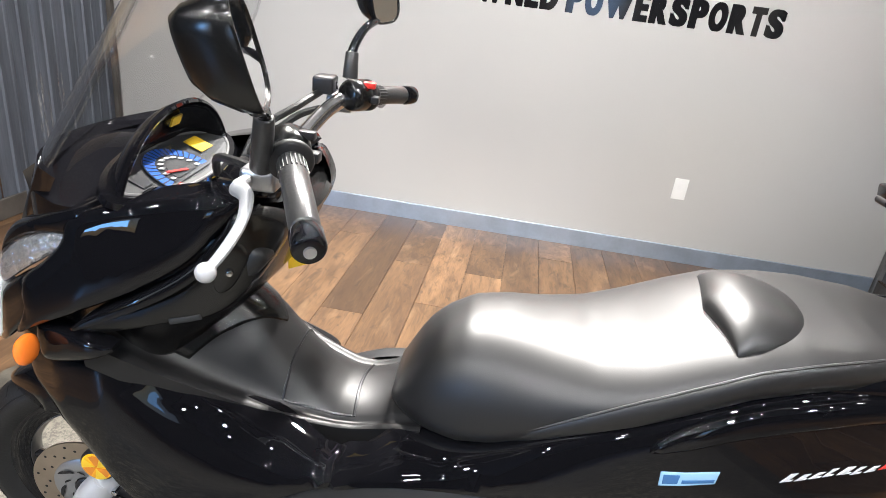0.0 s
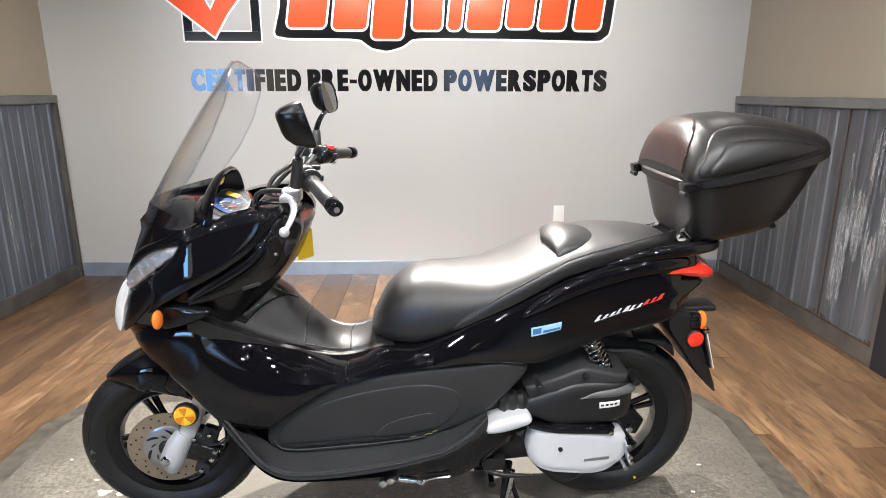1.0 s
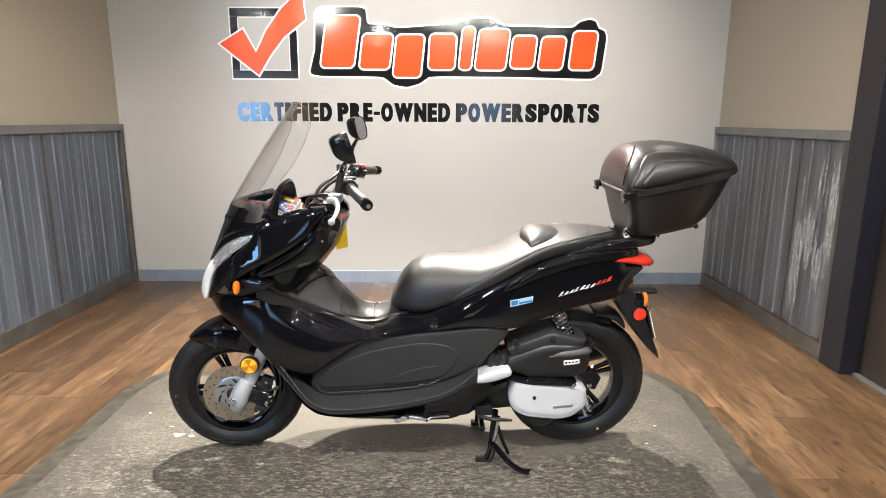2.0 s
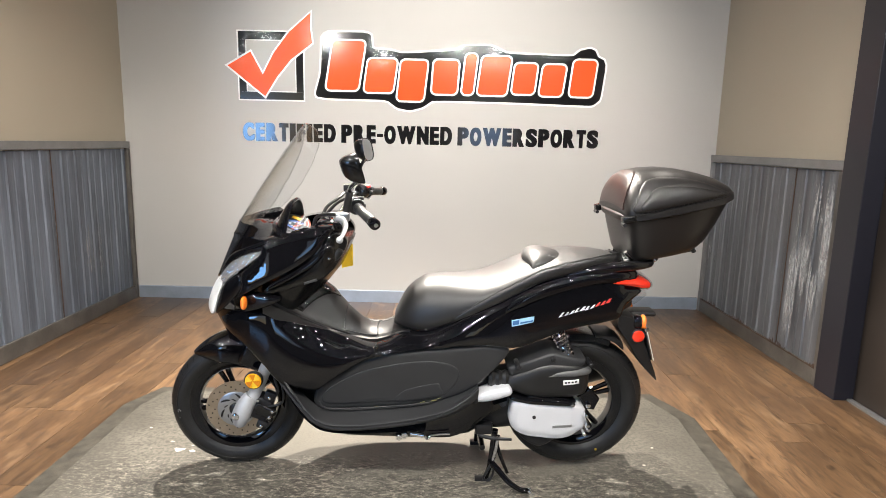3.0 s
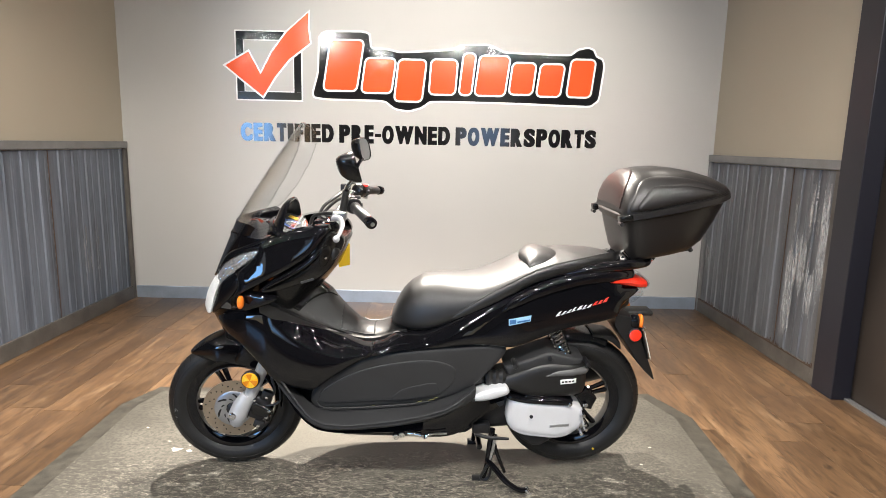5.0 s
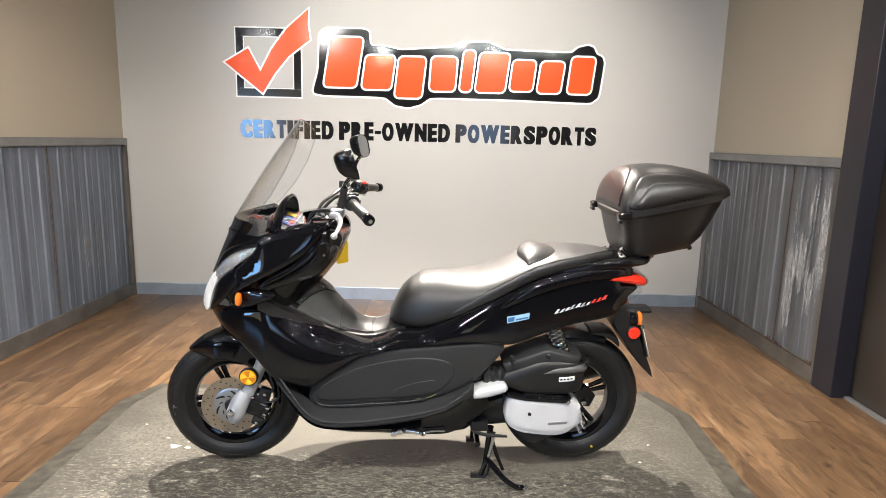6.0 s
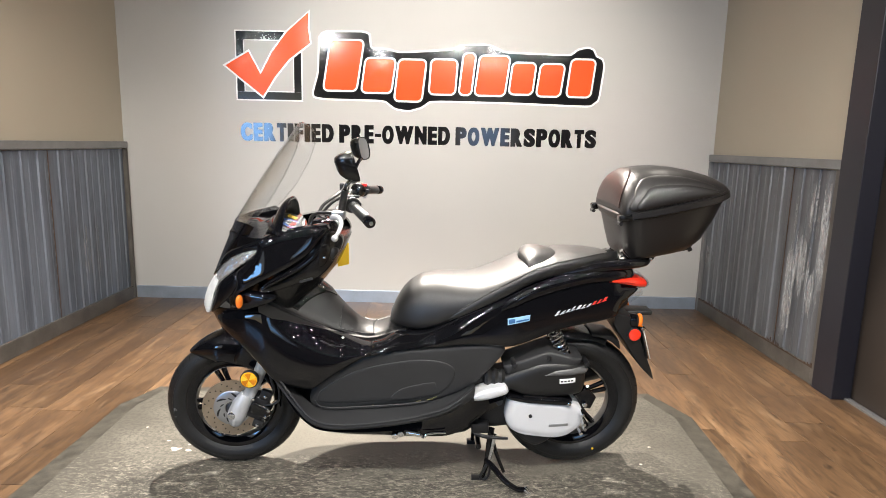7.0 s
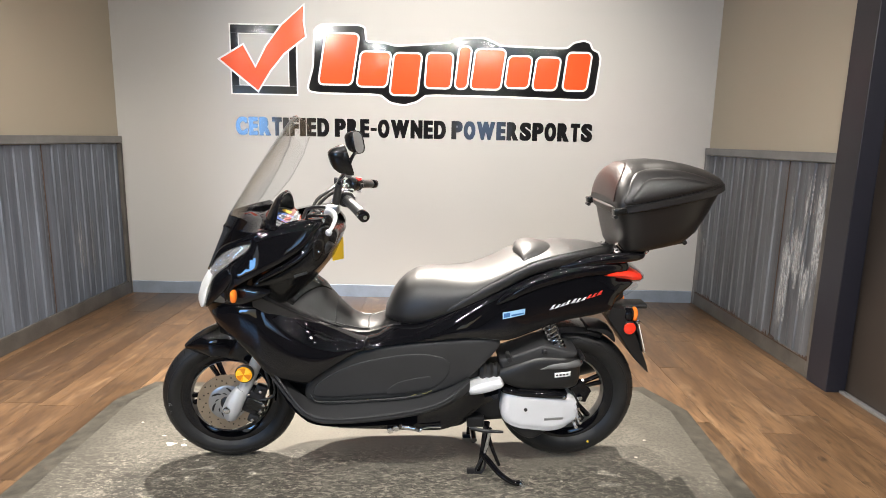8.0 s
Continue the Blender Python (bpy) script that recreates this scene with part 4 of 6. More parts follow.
# inner body behind the fairing, matt
part("inner_fairing", loft([plan_ring(*a) for a in ((0.42, -0.48, -0.37, 0.10), (0.48, -0.53, -0.36, 0.15), (0.54, -0.58, -0.38, 0.145), (0.62, -0.62, -0.37, 0.145), (0.70, -0.62, -0.315, 0.150), (0.755, -0.605, -0.265, 0.168), (0.81, -0.585, -0.222, 0.188), (0.87, -0.56, -0.196, 0.184), (0.900, -0.54, -0.184, 0.176), (0.910, -0.52, -0.190, 0.165), (0.913, -0.50, -0.22, 0.14))]), SATIN, bike, "matt black inner leg shield")
part("glovebox_lid", box(-0.265, -0.235, -0.17, -0.03, 0.78, 0.88, 0.012, 3, Matrix.Translation((-0.22, 0, 0.83)) @ pose(0, 0, 0, 0, 38, 0) @ Matrix.Translation((0.22, 0, -0.83))), MATTE, bike)

front_half = along([-0.72, -0.69, -0.66, -0.60, -0.52, -0.44, -0.36, -0.28, -0.20, -0.15], [0.025, 0.070, 0.112, 0.160, 0.201, 0.217, 0.217, 0.206, 0.180, 0.15])
# upper fairing, sweeping back from the lamp to the handlebar
both("upper_fairing", [(-0.458, 0.912), (-0.403, 0.936), (-0.343, 0.952), (-0.272, 0.964), (-0.234, 0.957), (-0.264, 0.915), (-0.301, 0.872), (-0.356, 0.835), (-0.441, 0.790), (-0.513, 0.750), (-0.550, 0.728), (-0.530, 0.775), (-0.540, 0.806), (-0.496, 0.846), (-0.468, 0.880)], front_half, GLOSS, bike, "glossy black upper fairing", smooth=3, bulge=0.012, rim=0.022, lean=-0.26, z0=0.83, thick=0.05)
# seam rib along the lower edge of the fairing, up to the handlebar
both("fairing_rib", [(-0.250, 0.940), (-0.225, 0.935), (-0.262, 0.880), (-0.305, 0.838), (-0.37, 0.800), (-0.45, 0.762), (-0.43, 0.785), (-0.355, 0.828), (-0.300, 0.866), (-0.262, 0.912)], front_half, GLOSS, bike, "", smooth=3, bulge=0.004, rim=0.008, lean=-0.26, z0=0.83, thick=0.03)
leg_half = along([-0.46, -0.36, -0.30, -0.26, -0.225, -0.195, -0.17], [0.205, 0.200, 0.194, 0.183, 0.160, 0.120, 0.07])
both("leg_shield_side", [(-0.245, 0.940), (-0.218, 0.936), (-0.196, 0.912), (-0.206, 0.872), (-0.236, 0.822), (-0.275, 0.792), (-0.335, 0.774), (-0.44, 0.742), (-0.46, 0.756), (-0.37, 0.798), (-0.30, 0.842), (-0.258, 0.895)], leg_half, SATIN, bike, "satin black side of the leg shield", smooth=3, bulge=0.006, rim=0.015, thick=0.03)
both("switch_pocket", [(-0.262, 0.900), (-0.238, 0.903), (-0.228, 0.880), (-0.246, 0.838), (-0.266, 0.832), (-0.270, 0.865)], lambda x: leg_half(x) + 0.003, SATIN, bike, "", bulge=0.006, rim=0.008, smooth=4, thick=0.008)
for s_ in (-1, 1):
    part("pocket_screw", cyl((-0.250, s_ * 0.180, 0.862), (-0.247, s_ * 0.190, 0.862), 0.005, 10, bevel=0.002), CHROME, bike)
# beak panel between lamp and screen
rings = []
for i in range(11):
    f = i / 10
    x, z = float(np.interp(f, [0, 0.35, 0.7, 1], [-0.668, -0.640, -0.612, -0.583])), float(np.interp(f, [0, 0.35, 0.7, 1], [0.765, 0.829, 0.892, 0.958]))
    hw = 0.060 + 0.125 * f ** 0.8
    top = [(x + 2.6 * y * y, y, z + 0.35 * y * y - 0.06 * abs(y) * (1 - f)) for y in (hw * (2 * k / 14 - 1) for k in range(15))]
    rings.append(top + [(px_ + 0.02, y, pz - 0.012) for px_, y, pz in reversed(top)])
part("beak", loft(rings), GLOSS, bike, "glossy black beak below the screen", angle=60)
both("lamp_brow", [(-0.430, 0.930), (-0.515, 0.897), (-0.578, 0.862), (-0.620, 0.800), (-0.600, 0.815), (-0.578, 0.838), (-0.517, 0.874), (-0.446, 0.890)], lambda x: front_half(x) - 0.008, GLOSS, bike, "", smooth=3, bulge=0.010, rim=0.012, lean=-0.12, z0=0.78, thick=0.04)
# headlamp: clear faceted wedge above, pale position lamp in front, smoked lens behind it
lamp_half = along([-0.72, -0.69, -0.66, -0.60, -0.52, -0.44], [0.025, 0.070, 0.112, 0.160, 0.199, 0.210])
for s_ in (-1, 1):
    hl = part("headlamp", panel_bm([(-0.452, 0.888), (-0.517, 0.872), (-0.574, 0.838), (-0.614, 0.793), (-0.612, 0.766), (-0.542, 0.816), (-0.487, 0.855)], lamp_half, s_, bulge=0.006, rim=0.012, lean=-0.12, z0=0.78, smooth=3), HEADL, bike, "clear headlamp with bright faceted reflector")
    part("lens", panel_bm([(-0.448, 0.892), (-0.517, 0.876), (-0.577, 0.841), (-0.620, 0.793), (-0.614, 0.760), (-0.540, 0.812), (-0.485, 0.852)], lamp_half, s_, bulge=0.014, rim=0.015, lean=-0.12, z0=0.78, thick=0.012, smooth=3), LENS, hl, "clear lamp lens")
    part("position_lamp", panel_bm([(-0.622, 0.785), (-0.655, 0.741), (-0.684, 0.681), (-0.680, 0.647), (-0.652, 0.650), (-0.630, 0.716), (-0.608, 0.764)], lamp_half, s_, bulge=0.012, rim=0.02, lean=-0.12, z0=0.78, smooth=3), WHITEP, hl, "white position lamp")
    part("smoked_lens", panel_bm([(-0.605, 0.762), (-0.545, 0.806), (-0.530, 0.777), (-0.556, 0.731), (-0.620, 0.668), (-0.648, 0.652), (-0.627, 0.716)], lamp_half, s_, bulge=0.010, rim=0.015, lean=-0.12, z0=0.78, smooth=3), GLOSS, hl, "smoked black lens")
# nose below the lamps
part("nose", loft([plan_ring(*a) for a in ((0.530, -0.625, -0.50, 0.10, 2.0), (0.560, -0.655, -0.50, 0.125, 2.0), (0.600, -0.672, -0.50, 0.14, 2.0), (0.640, -0.690, -0.50, 0.145, 2.0), (0.665, -0.692, -0.52, 0.14, 2.0))]), GLOSS, bike, "glossy black nose")
# front turn signals
for s in (-1, 1):
    ts = part("turn_signal", panel_bm([(-0.529, 0.738), (-0.497, 0.746), (-0.410, 0.734), (-0.418, 0.718), (-0.462, 0.698), (-0.518, 0.681), (-0.535, 0.700)], front_half, s, bulge=0.010, rim=0.015), GLOSS, bike)
    part("signal_lens", blob((-0.518, s * 0.238, 0.722), 0.010, 0.020, 0.022, 2.4, 16, 10), ORANGEL, ts, "orange turn signal lens")

# large lower side panels of the fairing
body_half = along([-0.72, -0.66, -0.60, -0.52, -0.42, -0.30, -0.18, -0.05, 0.10, 0.25, 0.40, 0.55, 0.68, 0.78, 0.88], [0.03, 0.085, 0.135, 0.178, 0.200, 0.205, 0.198, 0.188, 0.186, 0.188, 0.182, 0.165, 0.142, 0.118, 0.09])


def flank_of(xs, tops, z_top, bottoms, z_low, power=1.7, crease=0.0):
    """Half width of a flank that is narrower along its upper edge than along its lower edge."""
    def f(x, z):
        t, b, zt, zb = (float(np.interp(x, xs, q)) for q in (tops, bottoms, z_top, z_low))
        k = min(1.0, max(0.0, (z - zb) / max(0.02, zt - zb)))
        u = max(0.0, min(1.0, (x + 0.47) / 0.17))
        ridge = math.exp(-(((z - 0.622) + (x + 0.47) * 0.74) / 0.016) ** 2) * math.sin(math.pi * u) if crease else 0.0
        return b + (t - b) * k ** power + crease * ridge
    return f


FX = [-0.66, -0.60, -0.53, -0.45, -0.36, -0.28, -0.20, -0.10]
front_flank = flank_of(FX, [0.075, 0.125, 0.168, 0.178, 0.155, 0.130, 0.110, 0.092], [0.64, 0.668, 0.662, 0.652, 0.62, 0.60, 0.58, 0.568], [0.085, 0.14, 0.178, 0.198, 0.205, 0.205, 0.202, 0.198], [0.58, 0.54, 0.49, 0.44, 0.41, 0.42, 0.46, 0.52], 3.2)
fairing_line = [(-0.640, 0.615), (-0.625, 0.655), (-0.558, 0.668), (-0.474, 0.675), (-0.418, 0.664), (-0.382, 0.648), (-0.337, 0.624), (-0.273, 0.596), (-0.197, 0.568), (-0.128, 0.550), (-0.100, 0.550), (-0.100, 0.522), (-0.128, 0.512), (-0.205, 0.465), (-0.264, 0.423), (-0.299, 0.400), (-0.360, 0.408), (-0.419, 0.422), (-0.477, 0.485), (-0.537, 0.543), (-0.593, 0.576)]
for s in (-1, 1):
    line = [(x, z - ((0.035 if x < -0.26 else 0.065) if s > 0 and x > -0.40 and z > 0.515 else 0.0)) for x, z in fairing_line if s < 0 or x < -0.19]
    part("side_fairing", panel_bm(line, body_half, s, smooth=3, bulge=0.012, rim=0.025, thick=0.04, flank=front_flank), GLOSS, bike, "glossy black side fairing")
# centre tunnel, grey plastic with seams
TX = [-0.47, -0.42, -0.36, -0.31, -0.26, -0.21, -0.16, -0.125, -0.09, -0.06, -0.02, 0.02]
TOP = [0.83, 0.80, 0.765, 0.728, 0.690, 0.630, 0.580, 0.560, 0.556, 0.562, 0.578, 0.588]
EDG = [0.722, 0.690, 0.652, 0.622, 0.596, 0.574, 0.560, 0.552, 0.553, 0.562, 0.580, 0.592]
LIP = [0.200, 0.186, 0.166, 0.147, 0.131, 0.119, 0.107, 0.100, 0.097, 0.099, 0.108, 0.118]
rings = []
for x in np.linspace(-0.47, 0.02, 40):
    zt, ze, w = (float(np.interp(x, TX, q)) for q in (TOP, EDG, LIP))
    zt = max(zt, ze - 0.006)
    sec = []
    for f in np.linspace(-1, 1, 39):
        q = abs(f)
        if q > 0.92:
            z = ze - (q - 0.92) * 0.05
        elif q > 0.74:
            z = ze - 0.006 * math.sin(math.pi * (0.92 - q) / 0.18) ** 0.8
        else:
            z = ze + (zt + 0.010 - ze) * (1 - (q / 0.74) ** 2.4)
        sec.append((x, f * w, z))
    rings.append(sec + [(x, w * 0.98, ze - 0.05), (x, -w * 0.98, ze - 0.05)])
part("centre_tunnel", loft(rings), MATTE, bike, "black plastic centre tunnel between the footboards", angle=60)


def tunnel_z(x, y):
    zt, ze, w = (float(np.interp(x, TX, q)) for q in (TOP, EDG, LIP))
    return ze + (max(zt, ze - 0.006) + 0.010 - ze) * (1 - min(1, abs(y) / (0.74 * w)) ** 2.4)


def neck_row(t, lift, drop=0.0):
    row = []
    for f in np.linspace(-0.725, 0.725, 33):
        x = -0.47 + t * (0.47 - 0.236 - 0.118 * (abs(f) / 0.725) ** 1.4)
        zt, ze, w = (float(np.interp(x, TX, q)) for q in (TOP, EDG, LIP))
        z = ze + (max(zt, ze - 0.006) + 0.010 - ze) * (1 - min(1, abs(f) / 0.74) ** 2.4)
        row.append((x, f * w * (1 + lift), z + lift * 0.1 + 0.0025 - drop))
    return row


neck = [neck_row(t, 0.02) + list(reversed(neck_row(t, 0.0, 0.006))) for t in np.linspace(0, 1, 16)]
part("tunnel_neck", loft(neck), SATIN, bike, "satin black neck above the centre tunnel", angle=60)
for x0, lead, k in ((-0.210, 0.004, 0.74), (-0.102, -0.006, 0.74)):
    y1 = k * float(np.interp(x0, TX, LIP))
    part("tunnel_seam", tube([(x0 - lead * (abs(y) / y1) ** 1.5, y, tunnel_z(x0 - lead * (abs(y) / y1) ** 1.5, y) + 0.0004) for y in np.linspace(-y1, y1, 17)], 0.0026, 6, 1), DARKM, bike)
part("tunnel_seam", tube([(x, -0.735 * float(np.interp(x, TX, LIP)), tunnel_z(x, -0.735 * float(np.interp(x, TX, LIP))) + 0.0004) for x in np.linspace(-0.212, -0.10, 8)], 0.0022, 6, 1), DARKM, bike)

# footwells: inner wall, footboard and lip
well_half = along([-0.45, -0.3, 0.0, 0.3, 0.42], [0.165, 0.178, 0.178, 0.176, 0.165])
both("footwell_wall", [(-0.300, 0.390), (-0.295, 0.318), (-0.15, 0.318), (-0.031, 0.328), (0.087, 0.340), (0.166, 0.362), (0.235, 0.394), (0.286, 0.437), (0.366, 0.545), (0.259, 0.558), (-0.033, 0.530), (-0.130, 0.505), (-0.204, 0.462)], well_half, GREYP, bike, "dark grey footwell side", smooth=3, bulge=0.008, rim=0.015, lean=0.05, z0=0.5, thick=0.03)
both("footwell_inlay", [(-0.276, 0.376), (-0.268, 0.338), (-0.149, 0.340), (0.087, 0.362), (0.146, 0.380), (0.186, 0.425), (0.190, 0.471), (0.143, 0.498), (0.046, 0.503), (-0.109, 0.473), (-0.207, 0.430)], lambda x: well_half(x) + 0.0084, GREYP, bike, "", bulge=0.0032, rim=0.004, lean=0.05, z0=0.5, thick=0.008)
both("battery_lid", [(-0.021, 0.350), (-0.007, 0.384), (0.037, 0.404), (0.115, 0.420), (0.129, 0.406), (0.128, 0.372)], lambda x: well_half(x) + 0.0112, GREYP, bike, "", bulge=0.0020, rim=0.003, lean=0.05, z0=0.5, thick=0.006)
for s in (-1, 1):
    rows = []
    for x, zi, zo, zb, yo in ((-0.425, 0.440, 0.428, 0.410, 0.195), (-0.39, 0.405, 0.392, 0.375, 0.215), (-0.35, 0.365, 0.350, 0.330, 0.232), (-0.31, 0.328, 0.312, 0.292, 0.244), (-0.26, 0.312, 0.290, 0.270, 0.250), (-0.20, 0.312, 0.284, 0.266, 0.252), (-0.10, 0.318, 0.292, 0.272, 0.252), (0.0, 0.328, 0.304, 0.284, 0.250), (0.10, 0.342, 0.324, 0.302, 0.246), (0.17, 0.362, 0.346, 0.322, 0.240), (0.225, 0.392, 0.380, 0.350, 0.228), (0.262, 0.420, 0.408, 0.372, 0.21)):
        rows.append([(x, s * 0.165, zi), (x, s * (yo - 0.035), zo + 0.30 * (zi - zo)), (x, s * (yo - 0.014), zo + 0.004), (x, s * (yo - 0.008), zo + 0.010), (x, s * yo, zo + 0.006), (x, s * (yo + 0.002), zo - 0.006), (x, s * (yo - 0.012), zb), (x, s * 0.15, zb - 0.006)])
    rows = [list(r) for r in zip(*[catmull([r[k] for r in rows], 3) for k in range(8)])]
    part("footboard", loft(rows), GREYP, bike, "dark grey footboard with raised lip")
    low = []
    for x, zt, zb, y in ((-0.415, 0.41, 0.385, 0.17), (-0.36, 0.345, 0.300, 0.20), (-0.31, 0.295, 0.262, 0.215), (-0.267, 0.272, 0.240, 0.215), (-0.19, 0.268, 0.226, 0.212), (-0.05, 0.278, 0.218, 0.205), (0.08, 0.300, 0.214, 0.205), (0.17, 0.325, 0.214, 0.20), (0.229, 0.355, 0.237, 0.195), (0.27, 0.375, 0.265, 0.185), (0.32, 0.38, 0.296, 0.17), (0.37, 0.38, 0.31, 0.15)):
        low.append([(x, s * 0.10, zt), (x, s * y, zt), (x, s * (y + 0.012), (zt + zb) / 2), (x, s * (y - 0.01), zb + 0.004), (x, s * (y - 0.03), zb), (x, s * 0.10, zb)])
    low = [list(r) for r in zip(*[catmull([r[k] for r in low], 3) for k in range(6)])]
    part("under_panel", loft(low), GLOSS if s < 0 else MATTE, bike, "black belly panel")

    part("footboard_edge", tube([(-0.410, s * 0.205, 0.440), (-0.366, s * 0.226, 0.388), (-0.322, s * 0.241, 0.335), (-0.285, s * 0.248, 0.306), (-0.240, s * 0.2515, 0.294), (-0.141, s * 0.2525, 0.294), (0.0, s * 0.250, 0.311), (0.10, s * 0.246, 0.331), (0.17, s * 0.240, 0.353), (0.225, s * 0.228, 0.387)], 0.0045, 8, 4), GREYP, bike, "worn grey edge of the footboard")
    part("footwell_edge", tube([(-0.292, s * 0.180, 0.345), (-0.265, s * 0.186, 0.322), (-0.145, s * 0.187, 0.325), (0.021, s * 0.187, 0.338), (0.10, s * 0.187, 0.350)], 0.0028, 8, 4), GREYP, bike)

# dark core that fills the body
def yz_ring(x, hw, z0, z1, p=4.0, n=20):
    zc, h = (z0 + z1) / 2, (z1 - z0) / 2
    return [(x, hw * math.copysign(abs(math.cos(a)) ** (2 / p), math.cos(a)), zc + h * math.copysign(abs(math.sin(a)) ** (2 / p), math.sin(a))) for a in (2 * math.pi * i / n for i in range(n))]


part("body_core", loft([yz_ring(*a) for a in ((-0.40, 0.13, 0.32, 0.58), (-0.30, 0.14, 0.25, 0.53), (-0.15, 0.15, 0.24, 0.50), (0.0, 0.15, 0.24, 0.53), (0.20, 0.14, 0.27, 0.60), (0.30, 0.14, 0.34, 0.66), (0.36, 0.15, 0.56, 0.72), (0.55, 0.14, 0.60, 0.80), (0.75, 0.10, 0.66, 0.83))]), MATTE, bike, "matt black inner frame cover")

# rear side cowls
RX = [-0.10, 0.0, 0.08, 0.20, 0.40, 0.55, 0.68, 0.78, 0.88]
rear_flank = flank_of(RX, [0.092, 0.108, 0.135, 0.160, 0.166, 0.150, 0.128, 0.10, 0.08], [0.567, 0.590, 0.598, 0.65, 0.746, 0.80, 0.826, 0.828, 0.80], [0.198, 0.192, 0.190, 0.190, 0.186, 0.168, 0.145, 0.12, 0.09], [0.528, 0.535, 0.545, 0.558, 0.53, 0.572, 0.60, 0.68, 0.72], 1.7)
cowl_line = [(-0.100, 0.548), (-0.058, 0.558), (-0.007, 0.580), (0.083, 0.592), (0.160, 0.626), (0.254, 0.676), (0.35, 0.722), (0.465, 0.778), (0.562, 0.806), (0.66, 0.824), (0.74, 0.832), (0.80, 0.825), (0.815, 0.790), (0.765, 0.762), (0.835, 0.748), (0.800, 0.715), (0.772, 0.690), (0.757, 0.652), (0.70, 0.638), (0.64, 0.630), (0.561, 0.616), (0.482, 0.588), (0.420, 0.566), (0.366, 0.556), (0.258, 0.563), (0.084, 0.548), (-0.032, 0.534), (-0.100, 0.520)]
for s in (-1, 1):
    # the top edge on the far side tucks in below the seat
    line = [(x, z - (0.035 if s > 0 and 0.3 < x < 0.82 and z > 0.70 else 0.065 if s > 0 and z > 0.53 and x < 0.12 else 0.030 if s > 0 and z > 0.57 and x < 0.3 else 0.0)) for x, z in cowl_line if s < 0 or x > 0.15]
    part("side_cowl", panel_bm(line, body_half, s, smooth=3, bulge=0.012, rim=0.03, thick=0.03, flank=rear_flank), GLOSS, bike, "glossy black rear side cowl")
# stepped upper strake with a sharp lower edge
both("cowl_strake", [(0.345, 0.684), (0.445, 0.724), (0.542, 0.756), (0.641, 0.777), (0.745, 0.784), (0.79, 0.800), (0.755, 0.822), (0.66, 0.818), (0.558, 0.800), (0.461, 0.772), (0.38, 0.730)], None, GLOSS, bike, "glossy black upper strake", smooth=3, bulge=0.009, rim=0.016, thick=0.016, flank=lambda x, z: rear_flank(x, z) + 0.0130)
rb = random.Random(11)
for k in range(10):
    x0, w = 0.528 + 0.0185 * k, rb.uniform(0.012, 0.017)
    z0, h = 0.666 + 0.0046 * k + rb.uniform(-0.001, 0.002), rb.uniform(0.012, 0.017)
    hook = rb.uniform(0.3, 0.8)
    shape = [(x0, z0), (x0 + w, z0 + 0.004), (x0 + w + 0.003, z0 + 0.007), (x0 + w * hook + 0.004, z0 + 0.006), (x0 + w * 0.9 + 0.008, z0 + h + 0.002), (x0 + w * 0.4 + 0.006, z0 + h)]
    part("cowl_badge", panel_bm(shape, None, -1, bulge=0.001, rim=0.002, thick=0.003, smooth=1, flank=lambda x, z: rear_flank(x, z) + 0.0125), SILVER if k < 7 else REDP, bike, "unreadable silver badge piece" if k < 7 else "unreadable red badge piece")

# pale blue patch with two darker bars on the near cowl
sticker = part("cowl_blue_patch", panel_bm([(0.366, 0.659), (0.444, 0.673), (0.442, 0.652), (0.367, 0.636)], None, -1, bulge=0.001, rim=0.002, thick=0.003, smooth=1, flank=lambda x, z: rear_flank(x, z) + 0.0125), PATCHBLUE, bike, "glossy pale blue patch with darker blue bars")
for pts in ([(0.370, 0.656), (0.392, 0.660), (0.391, 0.645), (0.371, 0.641)], [(0.396, 0.6525), (0.440, 0.660), (0.439, 0.6545), (0.396, 0.647)]):
    part("blue_patch_bar", panel_bm(pts, None, -1, bulge=0.0005, rim=0.001, thick=0.001, smooth=1, flank=lambda x, z: rear_flank(x, z) + 0.0138), PATCHBAR, sticker)

# belly pan, its unseen far side widened and lowered to deepen the shadow below
part("belly_shade_pan", loft([[(x, y + 0.055, z) for x, y, z in yz_ring(*a)] for a in ((-0.34, 0.13, 0.260, 0.36), (-0.27, 0.175, 0.200, 0.36), (-0.16, 0.195, 0.168, 0.36), (0.00, 0.200, 0.155, 0.36), (0.14, 0.200, 0.155, 0.36), (0.24, 0.190, 0.170, 0.36), (0.33, 0.15, 0.215, 0.36))]), MATTE, bike, "matt black belly pan, widened on the far side to cast shade")

# ---- seat ----
SX = [-0.038, -0.02, 0.0, 0.03, 0.075, 0.13, 0.20, 0.27, 0.33, 0.40, 0.46, 0.53, 0.60, 0.68, 0.735, 0.765]
ST = [0.618, 0.660, 0.698, 0.730, 0.758, 0.765, 0.764, 0.768, 0.787, 0.820, 0.843, 0.857, 0.863, 0.860, 0.853, 0.844]
SB = [0.606, 0.603, 0.602, 0.600, 0.602, 0.620, 0.654, 0.694, 0.726, 0.764, 0.795, 0.815, 0.828, 0.840, 0.843, 0.838]
SW = [0.060, 0.085, 0.104, 0.122, 0.138, 0.150, 0.158, 0.164, 0.166, 0.164, 0.160, 0.152, 0.140, 0.118, 0.092, 0.055]
SP = [2.3, 2.4, 2.5, 2.5, 2.5, 2.5, 2.5, 2.5, 2.5, 2.5, 2.6, 2.6, 2.6, 2.6, 2.5, 2.3]
rings = []
